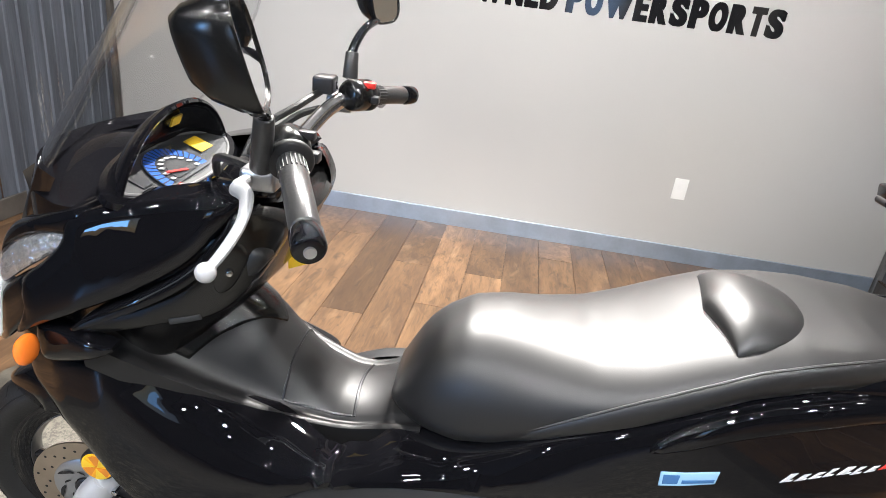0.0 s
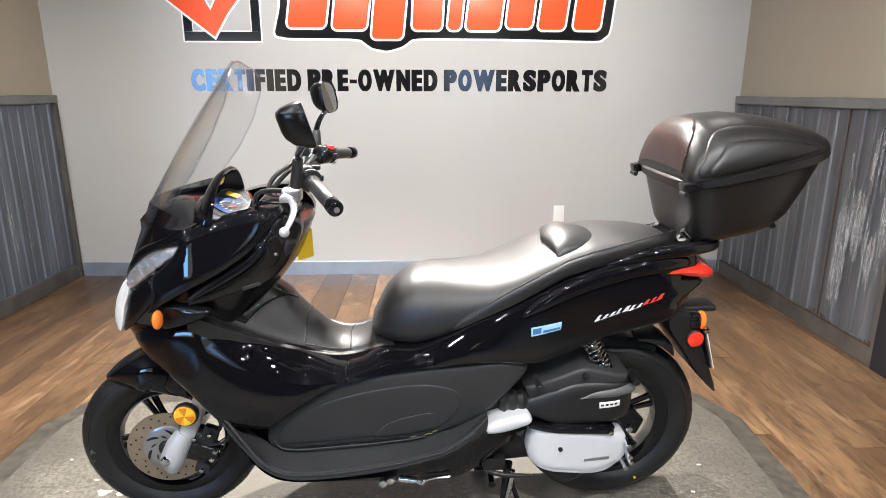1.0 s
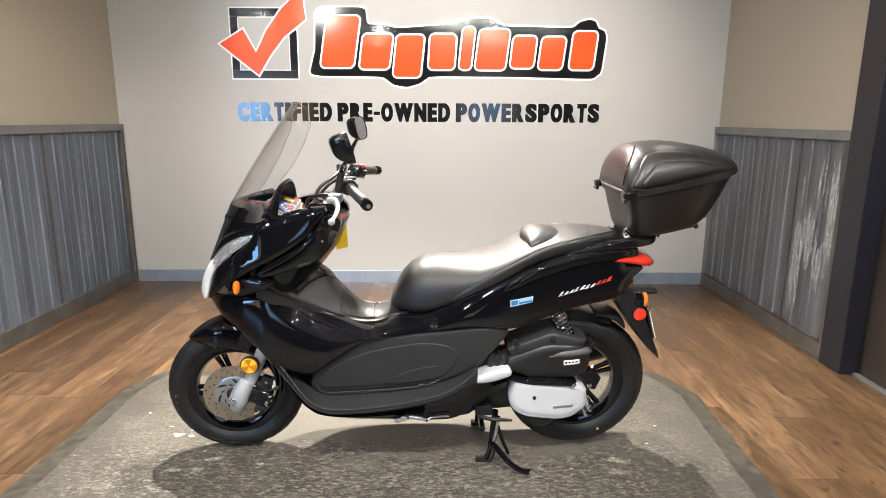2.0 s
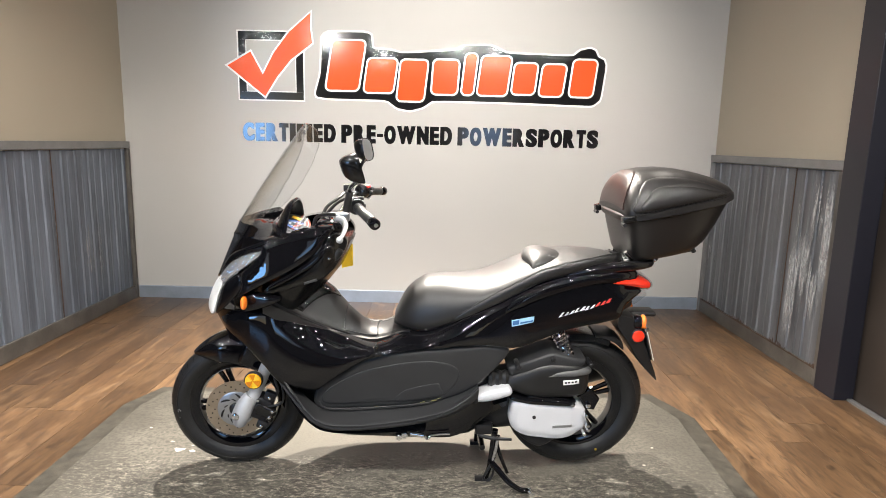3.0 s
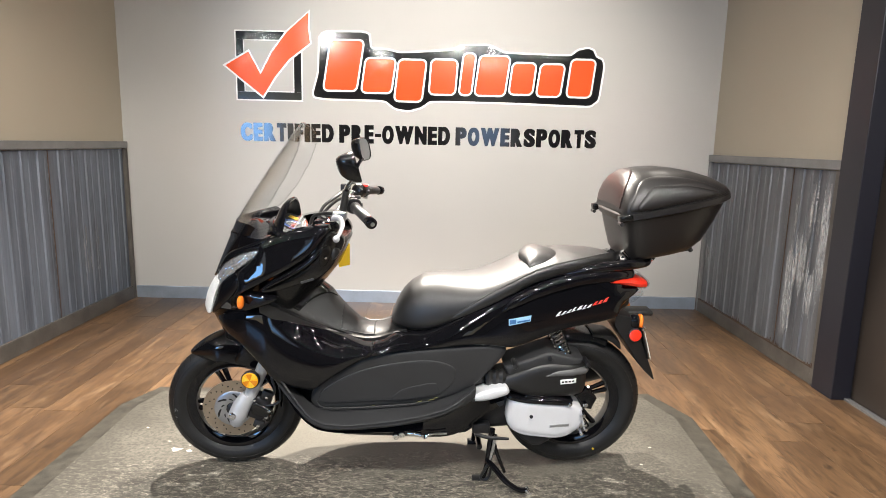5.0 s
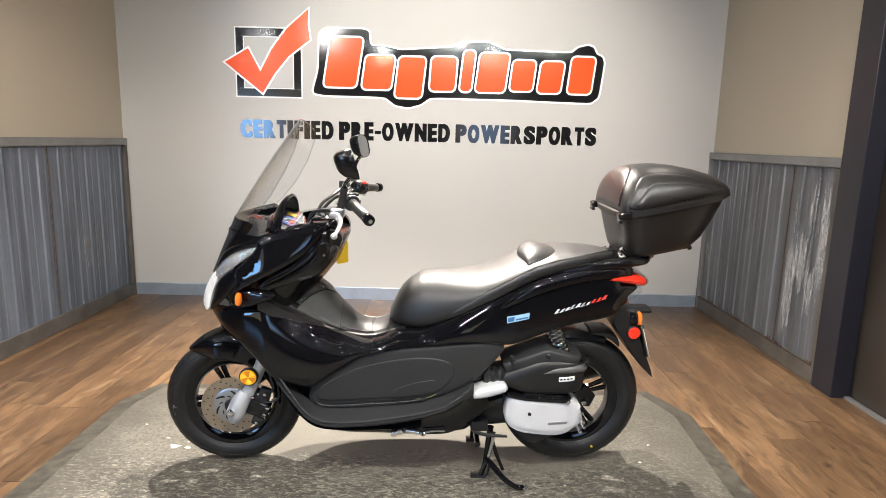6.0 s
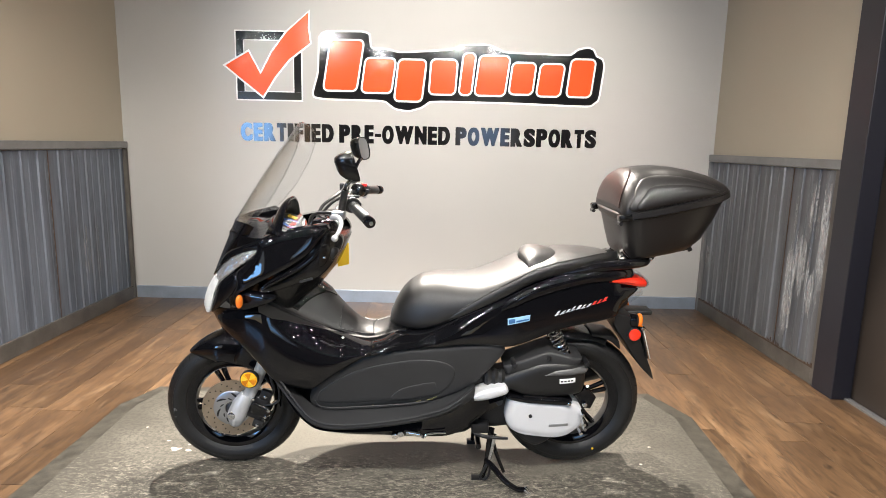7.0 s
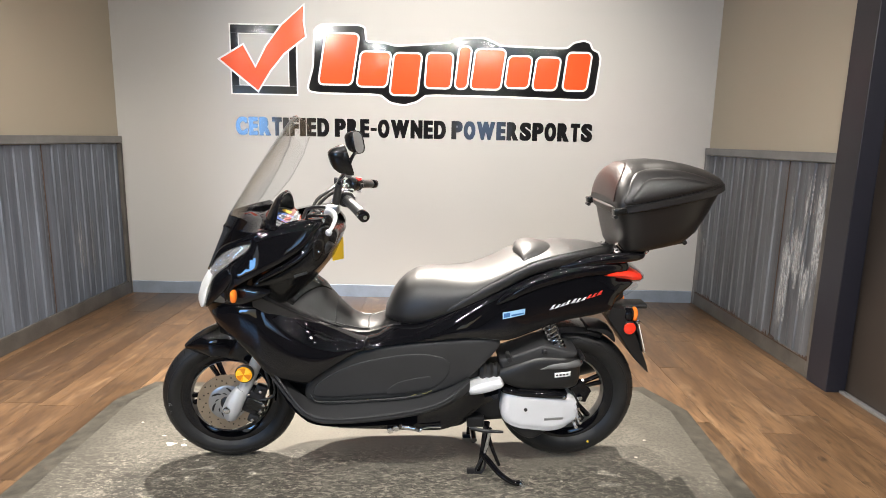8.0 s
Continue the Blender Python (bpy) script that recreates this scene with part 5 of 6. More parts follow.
for x in np.linspace(-0.038, 0.765, 56):
    zt, zb, hw, p = (float(np.interp(x, SX, q)) for q in (ST, SB, SW, SP))
    sec = []
    for k in range(33):
        a = math.pi * k / 32
        c, s_ = math.cos(a), math.sin(a)
        sec.append((x, -hw * math.copysign(abs(c) ** (2 / p), c), zb + (zt - zb) * abs(s_) ** (2 / p)))
    sec += [(x, hw * 0.9, zb - 0.012), (x, -hw * 0.9, zb - 0.012)]
    rings.append(sec)
seat = part("seat", loft(rings), VINYL, bike, "long stepped black vinyl seat", angle=70)
# lower band of the seat, with its piping
for s in (-1, 1):
    band, pipe = [], []
    for x in np.linspace(0.10, 0.765, 40):
        zb, hw = float(np.interp(x, SX, SB)), float(np.interp(x, SX, SW))
        g = min(1.0, max(0.0, (x - 0.10) / 0.22)) ** 0.8
        zt, h0 = zb + 0.032 * g - (0.036 if s > 0 else 0.0), zb - 0.014 * g - (0.036 if s > 0 else 0.0)
        hw -= 0.006 + 0.006 * (1 - g) if s > 0 else 0.006 * (1 - g)
        band.append([(x, s * (hw * 0.90), zt - 0.012 * g), (x, s * (hw + 0.001), zt), (x, s * (hw + 0.0060 * g), zt - 0.006 * g), (x, s * (hw + 0.0085 * g), (zt + h0) / 2), (x, s * (hw + 0.005 * g), h0 + 0.006 * g), (x, s * (hw - 0.006), h0), (x, s * (hw * 0.88), h0)])
        pipe.append((x, s * (hw + 0.001), zt + 0.001))
    part("seat_band", loft(band), VINYL, seat, "black side band of the seat", angle=50)
    part("piping", tube(pipe, 0.002, 6, 1), VINYL, seat)
# small backrest pad, a rounded wedge


def seat_top(x, y):
    zt, zb, hw, p = (float(np.interp(x, SX, q)) for q in (ST, SB, SW, SP))
    return zb + (zt - zb) * max(0.0, 1 - min(1.0, abs(y) / hw) ** p) ** (1 / p)


rings = []
for q in np.linspace(-1, 1, 25):
    y = 0.112 * q - 0.012
    k = max(0.0, 1 - abs(q) ** 2.4) ** 0.6
    xa, xb, h = 0.418 + 0.020 * abs(q), 0.448 + 0.100 * k, 0.027 * k + 0.002
    sec = [(xa + 0.012, y, seat_top(xa, y) - 0.020)]
    for t, up in ((0.0, 0.12), (-0.02, 0.45), (0.03, 0.78), (0.14, 0.96), (0.26, 1.0), (0.42, 0.93), (0.60, 0.74), (0.78, 0.46), (0.92, 0.18), (1.0, 0.0)):
        x = xa + (xb - xa) * t
        sec.append((x, y, max(seat_top(x, y), seat_top(xa, y) * (1 - t) + seat_top(xb, y) * t) + h * up))
    sec.append((xb - 0.006, y, seat_top(xb, y) - 0.020))
    rings.append(sec)
part("backrest_pad", loft(rings), VINYL, seat, "small black backrest pad", angle=50)

# ---- tail ----
for s in (-1, 1):
    part("grab_rail", tube([(0.56, s * 0.135, 0.808 - (0.03 if s > 0 else 0)), (0.68, s * 0.136, 0.832 - (0.03 if s > 0 else 0)), (0.78, s * 0.125, 0.840 - (0.02 if s > 0 else 0)), (0.845, s * 0.10, 0.842), (0.872, s * 0.06, 0.843)], [0.014, 0.018, 0.018, 0.016, 0.014], 12, 4, None, 0.9), GLOSS, bike, "glossy black grab rail")
part("carrier", loft([yz_ring(*a) for a in ((0.735, 0.10, 0.815, 0.846), (0.79, 0.112, 0.815, 0.846), (0.83, 0.10, 0.822, 0.848), (0.86, 0.085, 0.830, 0.850), (0.878, 0.06, 0.838, 0.848))]), GLOSS, bike, "glossy black tail carrier")
tail = part("tail_light", loft([yz_ring(x, hw, z0, z1, 2.6) for x, hw, z0, z1 in ((0.715, 0.136, 0.774, 0.782), (0.755, 0.138, 0.764, 0.795), (0.800, 0.126, 0.750, 0.799), (0.840, 0.104, 0.738, 0.790), (0.868, 0.085, 0.735, 0.778), (0.884, 0.06, 0.740, 0.764))]), REDL, bike, "red tail light lens")
part("tail_light_glass", loft([yz_ring(x, hw, z0, z1, 2.6) for x, hw, z0, z1 in ((0.712, 0.138, 0.771, 0.785), (0.755, 0.141, 0.761, 0.798), (0.800, 0.129, 0.747, 0.802), (0.840, 0.107, 0.735, 0.793), (0.870, 0.087, 0.732, 0.781), (0.888, 0.06, 0.738, 0.766))]), LENS, tail, "clear outer lens").visible_shadow = False
part("clear_signal", loft([yz_ring(x, hw, z0, z1, 2.6) for x, hw, z0, z1 in ((0.806, 0.08, 0.672, 0.69), (0.83, 0.09, 0.69, 0.715), (0.858, 0.09, 0.715, 0.74))]), LENS, tail, "clear signal lens")
part("tail_underside", loft([yz_ring(*a) for a in ((0.55, 0.12, 0.60, 0.75), (0.68, 0.115, 0.61, 0.76), (0.76, 0.10, 0.63, 0.755), (0.81, 0.085, 0.67, 0.745))]), MATTE, bike)
part("plate_light_arm", box(0.82, 0.925, -0.034, 0.034, 0.622, 0.641, 0.008, 3), MATTE, bike, "black plate light arm")
rf = []
for x, z0, z1, hw in ((0.768, 0.600, 0.655, 0.085), (0.785, 0.572, 0.650, 0.088), (0.82, 0.525, 0.645, 0.090), (0.850, 0.480, 0.610, 0.085), (0.875, 0.447, 0.540, 0.080), (0.905, 0.415, 0.475, 0.076), (0.930, 0.390, 0.420, 0.07), (0.942, 0.380, 0.392, 0.06)):
    rf.append([(x, -hw, z0 + 0.005), (x, -hw * 0.9, z0), (x, hw * 0.9, z0), (x, hw, z0 + 0.005), (x, hw, z1 - 0.008), (x, hw * 0.85, z1), (x, -hw * 0.85, z1), (x, -hw, z1 - 0.008)])
part("rear_fender", loft(rf), MATTE, bike, "matt black rear fender")
rr_ = part("rear_reflector", cyl((0.842, -0.080, 0.570), (0.842, -0.096, 0.570), 0.025, 32, bevel=0.003), DARKM, bike)
part("reflector_lens", cyl((0.842, -0.094, 0.570), (0.842, -0.100, 0.570), 0.0225, 32, bevel=0.003), REFLR, rr_, "round red reflector")
for s in (-1, 1):
    st = part("signal_stalk", tube([(0.815, s * 0.04, 0.625), (0.830, s * 0.07, 0.622)], 0.014, 12, 1), MATTE, bike)
    part("rear_signal", blob((0.840, s * 0.075, 0.618), 0.022, 0.022, 0.026, 2.3), GLOSS, st, "black rear turn signal")
    part("signal_lens", blob((0.860, s * 0.076, 0.620), 0.012, 0.021, 0.026, 2.2), ORANGEL, st, "orange rear turn signal lens")
ph = part("plate_holder", box(-0.003, 0.003, -0.09, 0.09, -0.062, 0.062, 0.002, 1, pose(0.884, 0, 0.535, 0, -17, 0)), MATTE, bike, "black plate holder")
part("plate_edge", box(-0.0015, 0.0015, -0.0925, -0.0885, -0.062, 0.062, 0.0008, 1, pose(0.891, 0, 0.535, 0, -17, 0)), WHITEP, ph, "bright edge of the holder")
part("holder_bolt", cyl((0.868, -0.106, 0.598), (0.868, -0.09, 0.598), 0.008, 12, bevel=0.002), CHROME, ph)
# flap behind the rear tyre
part("tyre_flap", loft([[(x, -hw, z0), (x, hw, z0), (x, hw, z1), (x, hw * 0.6, z1 + 0.006), (x, -hw * 0.6, z1 + 0.006), (x, -hw, z1)] for x, z0, z1, hw in ((0.70, 0.548, 0.556, 0.058), (0.735, 0.545, 0.555, 0.062), (0.770, 0.530, 0.550, 0.064), (0.798, 0.505, 0.532, 0.062), (0.806, 0.500, 0.512, 0.058))]), MATTE, bike, "matt black flap over the rear tyre")
# hugger over the rear tyre
rings = []
for i in range(13):
    a = radians(112 - 46 * i / 12)
    r = RR + 0.016
    rings.append([(RA.x + q * math.cos(a), y, RA.z + q * math.sin(a)) for q, y in ((r - 0.022, -0.058), (r, -0.048), (r + 0.005, 0), (r, 0.048), (r - 0.022, 0.058), (r - 0.026, 0.052), (r - 0.005, 0.042), (r, 0), (r - 0.005, -0.042), (r - 0.026, -0.052))])
part("tyre_hugger", loft(rings), SATIN, bike, "black hugger over the rear tyre")

part("rack_strut", tube([(0.765, -0.095, 0.882), (0.800, -0.090, 0.846)], 0.007, 10, 1), CHROME, bike, "bright rack strut")

# ---- power unit ----
air_half = along([0.30, 0.36, 0.45, 0.60, 0.68], [0.125, 0.15, 0.168, 0.165, 0.14])
def low_half(d):
    return lambda x: air_half(x) + d
air = part("air_cleaner", panel_bm([(0.340, 0.425), (0.374, 0.440), (0.477, 0.488), (0.56, 0.494), (0.649, 0.478), (0.660, 0.43), (0.657, 0.394), (0.629, 0.368), (0.468, 0.364), (0.376, 0.384), (0.326, 0.392)], low_half(-0.004), -1, bulge=0.022, rim=0.03, thick=0.10, smooth=3), MATTE, bike, "matt black air cleaner housing")
part("air_cleaner_cap", panel_bm([(0.364, 0.469), (0.379, 0.434), (0.430, 0.455), (0.499, 0.470), (0.637, 0.480), (0.645, 0.502), (0.580, 0.520), (0.521, 0.533), (0.502, 0.530), (0.435, 0.503)], low_half(-0.006), -1, bulge=0.014, rim=0.010, thick=0.12, smooth=1), GREYP, air, "dark grey upper housing")
# lighter grey stands in for light caught on the rib's upward face
part("air_cleaner_rib", panel_bm([(0.470, 0.444), (0.515, 0.455), (0.551, 0.469), (0.652, 0.475), (0.656, 0.453), (0.600, 0.449), (0.530, 0.447)], low_half(0.012), -1, bulge=0.010, rim=0.010, thick=0.012, smooth=3), GREYL, air, "raised rib, lightened where it catches light")
part("housing_label", panel_bm([(0.560, 0.436), (0.617, 0.440), (0.618, 0.423), (0.561, 0.418)], low_half(0.0185), -1, bulge=0.001, rim=0.003, thick=0.003, smooth=1), VWHITE, air, "small white label with unreadable print")
for k in range(4):
    part("label_bar", panel_bm([(0.565 + 0.012 * k, 0.4245 + 0.0012 * k), (0.573 + 0.012 * k, 0.4250 + 0.0012 * k), (0.573 + 0.012 * k, 0.4310 + 0.0010 * k), (0.565 + 0.012 * k, 0.4305 + 0.0010 * k)], low_half(0.0198), -1, bulge=0.0006, rim=0.003, thick=0.001, smooth=1), DARKM, air)
part("gloss_strip", panel_bm([(0.437, 0.360), (0.447, 0.374), (0.568, 0.363), (0.600, 0.351), (0.569, 0.343)], low_half(0.004), -1, bulge=0.005, rim=0.008, thick=0.03, smooth=1), GLOSS, air)
for x, z in ((0.40, 0.482), (0.52, 0.512), (0.655, 0.492)):
    part("housing_bolt", cyl((x, -0.185, z), (x, -0.12, z), 0.009, 12, bevel=0.002), DARKM, air)
cvt_half = along([0.36, 0.45, 0.60, 0.68], [0.15, 0.165, 0.16, 0.14])
cvt = part("transmission_cover", panel_bm([(0.380, 0.271), (0.384, 0.315), (0.392, 0.346), (0.426, 0.357), (0.520, 0.350), (0.615, 0.334), (0.652, 0.313), (0.664, 0.275), (0.651, 0.236), (0.610, 0.214), (0.562, 0.202), (0.498, 0.208), (0.418, 0.222), (0.392, 0.240)], cvt_half, -1, bulge=0.016, rim=0.024, thick=0.11, smooth=3, step=0.010), SILVER, bike, "silver transmission cover")
part("cover_lip", panel_bm([(0.405, 0.236), (0.470, 0.228), (0.560, 0.226), (0.640, 0.240), (0.612, 0.216), (0.562, 0.203), (0.498, 0.208), (0.430, 0.219)], lambda x: cvt_half(x) + 0.008, -1, bulge=0.005, rim=0.010, thick=0.012, smooth=3, step=0.010), SILVER, cvt, "lower lip of the cover")
part("cover_skirt", panel_bm([(0.40, 0.236), (0.49, 0.214), (0.56, 0.208), (0.54, 0.180), (0.50, 0.160), (0.465, 0.170), (0.43, 0.195)], low_half(-0.02), -1, bulge=0.010, rim=0.015, thick=0.09, smooth=3), DARKM, cvt)
part("cover_bar", panel_bm([(0.391, 0.365), (0.450, 0.362), (0.602, 0.353), (0.606, 0.342), (0.597, 0.333), (0.399, 0.347)], low_half(0.010), -1, bulge=0.008, rim=0.008, thick=0.04, smooth=2), GLOSS, cvt, "glossy black bar above the cover")
part("cover_hole", cyl((0.466, -0.184, 0.292), (0.466, -0.170, 0.292), 0.0065, 12), DARKM, cvt)
part("cover_mark", panel_bm([(0.535, 0.248), (0.605, 0.252), (0.605, 0.262), (0.535, 0.258)], lambda x: cvt_half(x) + 0.0166, -1, bulge=0.001, rim=0.003, thick=0.002, smooth=1), ALLOY, cvt, "unreadable raised maker's mark")
for x, z in ((0.652, 0.30), (0.660, 0.262), (0.650, 0.228), (0.664, 0.245), (0.60, 0.342)):
    part("cover_bolt", cyl((x, -0.19, z), (x, -0.15, z), 0.007, 10, bevel=0.002), CHROME, cvt)
part("crankcase", loft([yz_ring(*a) for a in ((0.24, 0.10, 0.20, 0.36), (0.32, 0.12, 0.19, 0.36), (0.42, 0.12, 0.20, 0.36), (0.60, 0.12, 0.22, 0.34), (0.68, 0.08, 0.24, 0.32))]), DARKM, bike, "dark engine casing")
peg = part("passenger_footrest", panel_bm([(0.243, 0.358), (0.258, 0.380), (0.300, 0.398), (0.362, 0.412), (0.377, 0.404), (0.378, 0.382), (0.30, 0.356)], lambda x: 0.185, -1, bulge=0.016, rim=0.014, thick=0.05, smooth=3), SILVER, bike, "folded bright alloy passenger footrest")
part("footrest_pin", cyl((0.254, -0.206, 0.364), (0.254, -0.15, 0.364), 0.009, 12, bevel=0.002), DARKM, peg)
part("intake_boot", loft([[(0.300 + 0.012 * i, -0.145 + r * math.cos(a), 0.425 + r * 1.25 * math.sin(a)) for a in (2 * math.pi * k / 16 for k in range(16))] for i, r in enumerate((0.020, 0.026, 0.020, 0.026, 0.020, 0.026, 0.020))]), RUBBER, bike, "ribbed rubber intake boot")
part("axle_plate", panel_bm([(0.632, 0.345), (0.672, 0.374), (0.682, 0.370), (0.715, 0.334), (0.697, 0.290), (0.666, 0.294)], lambda x: 0.118, -1, bulge=0.004, rim=0.008, thick=0.02, smooth=1), GLOSS, bike, "black suspension bracket")
part("bracket_bolt", cyl((0.672, -0.135, 0.312), (0.672, -0.11, 0.312), 0.009, 12, bevel=0.002), CHROME, bike)
# rear shocks with coil springs
for s in (-1, 1):
    a, b = Vector((0.530, s * 0.132, 0.615)), Vector((0.630, s * 0.122, 0.41))
    sh = part("rear_shock", tube([a, b], 0.013, 12, 1), CHROME, bike, "chrome rear shock absorber")
    d = (b - a).normalized()
    u = d.orthogonal().normalized()
    v = d.cross(u)
    n = 12 * 14
    part("spring", tube([a + d * (0.015 + 0.19 * i / n) + 0.021 * (math.cos(2 * math.pi * i / 14) * u + math.sin(2 * math.pi * i / 14) * v) for i in range(n)], 0.0042, 8, 1), CHROME, sh, "bright coil spring")
# a few straw-coloured scuffs along the foot of the near footwell
for x, z, w in ((0.098, 0.352, 0.022), (0.118, 0.360, 0.014), (0.060, 0.345, 0.018), (-0.10, 0.326, 0.012)):
    part("scuff", panel_bm([(x, z), (x + w, z + 0.004), (x + w * 0.9, z + 0.0065), (x + 0.1 * w, z + 0.0025)], lambda q: well_half(q) + 0.0145, -1, bulge=0.0004, rim=0.001, thick=0.001, smooth=1, lean=0.05, z0=0.5), STRAW, bike, "pale straw-coloured scuff")
# centre stand and side stand
stand = part("centre_stand", tube([(0.338, -0.115, 0.205), (0.330, -0.122, 0.127), (0.322, -0.128, 0.060), (0.308, -0.130, 0.014)], [0.012, 0.011, 0.010, 0.009], 12, 3), GLOSS, bike, "black centre stand")
part("stand_tube", tube([(0.349, -0.132, 0.190), (0.340, -0.136, 0.130), (0.331, -0.140, 0.082)], 0.007, 10, 3), CHROME, stand, "bright worn stand tube")
part("stand_leg", tube([(0.292, 0.115, 0.215), (0.296, 0.120, 0.12), (0.292, 0.128, 0.012)], [0.011, 0.009, 0.008], 12, 3), GLOSS, stand)
part("stand_bar", tube([(0.293, -0.116, 0.13), (0.293, 0.116, 0.13)], 0.011, 10, 1), GLOSS, stand)
for s in (-1, 1):
    part("stand_foot", box(0.268, 0.325, s * 0.128 - 0.016, s * 0.128 + 0.016, 0.0, 0.014, 0.004), DARKM, stand)
part("stand_brace", tube([(0.345, -0.110, 0.150), (0.362, -0.128, 0.100), (0.388, -0.138, 0.040)], [0.008, 0.007, 0.006], 10, 3), GLOSS, stand, "short black brace")
part("stand_loop", tube([(0.330, -0.140, 0.085), (0.312, -0.142, 0.050), (0.300, -0.142, 0.020), (0.316, -0.142, 0.010), (0.332, -0.142, 0.030), (0.336, -0.142, 0.070)], 0.005, 8, 4), DARKM, stand)
part("stand_lever", tube([(0.322, -0.130, 0.085), (0.345, -0.170, 0.078), (0.381, -0.215, 0.055), (0.425, -0.225, 0.029), (0.452, -0.225, 0.026)], [0.011, 0.011, 0.010, 0.009, 0.010], 12, 4), GLOSS, stand, "curved foot lever")
part("stand_lever_tip", cyl((0.452, -0.225, 0.032), (0.470, -0.228, 0.008), 0.011, 12, bevel=0.003), CHROME, stand)
part("side_stand", tube([(0.275, -0.135, 0.195), (0.32, -0.15, 0.19), (0.395, -0.15, 0.185)], [0.008, 0.007, 0.005], 10, 3), DARKM, bike, "folded side stand")
part("stand_bracket", box(0.262, 0.325, -0.145, -0.10, 0.200, 0.240, 0.006), DARKM, bike, "dark stand bracket")
part("stand_spring", tube([(0.075, -0.222, 0.240), (0.055, -0.222, 0.244), (0.028, -0.222, 0.248)], 0.009, 10, 3), CHROME, bike, "bright stand spring")
for x in (-0.012, 0.008):
    part("frame_nut", cyl((x, -0.224, 0.236 + 0.4 * x), (x, -0.15, 0.236 + 0.4 * x), 0.012, 12, bevel=0.003), CHROME, bike)
part("frame_hook", tube([(0.078, -0.222, 0.238), (0.090, -0.224, 0.230), (0.100, -0.222, 0.242), (0.13, -0.220, 0.246), (0.165, -0.218, 0.246)], 0.005, 8), CHROME, bike)
part("exhaust", tube([(0.15, 0.10, 0.20), (0.30, 0.14, 0.19), (0.45, 0.16, 0.24), (0.80, 0.17, 0.34)], [0.02, 0.025, 0.055, 0.06], 16, 4), DARKM, bike, "dark exhaust silencer")

# ---- handlebar, instruments, screen ----
# windscreen: one bowed sheet
rings = []
for v in np.linspace(0, 1, 26):
    xc, z = -0.580 + 0.230 * v - 0.006 * math.sin(math.pi * v), 0.955 + 0.334 * v
    w = float(np.interp(v, [0, 0.15, 0.35, 0.6, 0.8, 0.9, 0.96, 1.0], [0.168, 0.190, 0.200, 0.192, 0.170, 0.142, 0.105, 0.030]))
    row = [(xc + 2.3 * y * y, y, z - 0.45 * y * y) for y in np.linspace(-w, w, 25)]
    rings.append(row + [(x - 0.0025, y, zz + 0.002) for x, y, zz in reversed(row)])
screen = part("windscreen", loft(rings), CLEAR, bike, "tall clear windscreen", angle=70)
screen.visible_shadow = False
edge = []
for s in (-1, 1):
    for v in (np.linspace(0, 1, 20) if s < 0 else np.linspace(1, 0, 20)):
        xc, z = -0.580 + 0.230 * v - 0.006 * math.sin(math.pi * v), 0.955 + 0.334 * v
        w = float(np.interp(v, [0, 0.15, 0.35, 0.6, 0.8, 0.9, 0.96, 1.0], [0.168, 0.190, 0.200, 0.192, 0.170, 0.142, 0.105, 0.030]))
        edge.append((xc + 2.3 * w * w, s * w, z - 0.45 * w * w))
part("screen_edge", tube(edge, 0.0024, 8, 1), EDGEC, screen, "polished clear edge")
# dash cover below the screen
rows = []
for x, hw, z, up in ((-0.575, 0.12, 0.945, -1.0), (-0.53, 0.165, 0.955, -1.0), (-0.48, 0.188, 0.945, -0.6), (-0.43, 0.192, 0.915, 0.2), (-0.36, 0.188, 0.872, 0.9), (-0.30, 0.170, 0.872, 0.9), (-0.255, 0.14, 0.890, 0.6)):
    rows.append([(x, y, z + up * y * y) for y in np.linspace(-hw, hw, 17)] + [(x, hw, z - 0.08), (x, -hw, z - 0.08)])
part("dash_cover", loft(rows), GLOSS, bike, "glossy black dash cover", angle=60)
# instrument hood: a bell-shaped cowl, open towards the rider
HY = -0.037


def bell(x, w, h, zb, lean):
    out = [(x, HY - w, zb - 0.03)]
    for k in range(37):
        q = -1 + 2 * k / 36
        s_ = (1 - abs(q) ** 2.4) ** 0.72
        out.append((x + lean * s_, HY + q * w, zb + h * s_))
    return out + [(x, HY + w, zb - 0.03)]


rings = []
for f in np.linspace(0, 1, 14):
    x, h, w = -0.436 + 0.042 * f, 0.050 + 0.061 * math.sin(math.pi / 2 * f) ** 0.7, 0.112 + 0.046 * f ** 0.6
    rings.append(bell(x, w, h, 0.925, 0.008) + list(reversed(bell(x, w - 0.009, h - 0.009, 0.925, 0.008))))
hood = part("instrument_hood", loft(rings), GLOSS, bike, "arched glossy black instrument hood", angle=60)
part("hood_rim", tube(bell(-0.392, 0.155, 0.108, 0.925, 0.008), 0.0055, 8, 1), GLOSS, hood, "rounded rim of the hood")
part("hood_back", loft([bell(x, w, h, 0.924, 0.006) for x, w, h in ((-0.456, 0.080, 0.020), (-0.436, 0.111, 0.050))]), GLOSS, hood)
DASH = pose(-0.394, HY, 0.944, 0, 22, 0)


def leaf(k, z=0.0):
    """The instrument's outline, a wide leaf pointed at both ends, k times its full size."""
    out = []
    for i in range(48):
        a = 2 * math.pi * i / 48
        c, v = math.cos(a), math.sin(a)
        out.append((k * 0.047 * math.copysign(abs(c) ** 1.25, c), k * 0.142 * v, z))
    return out


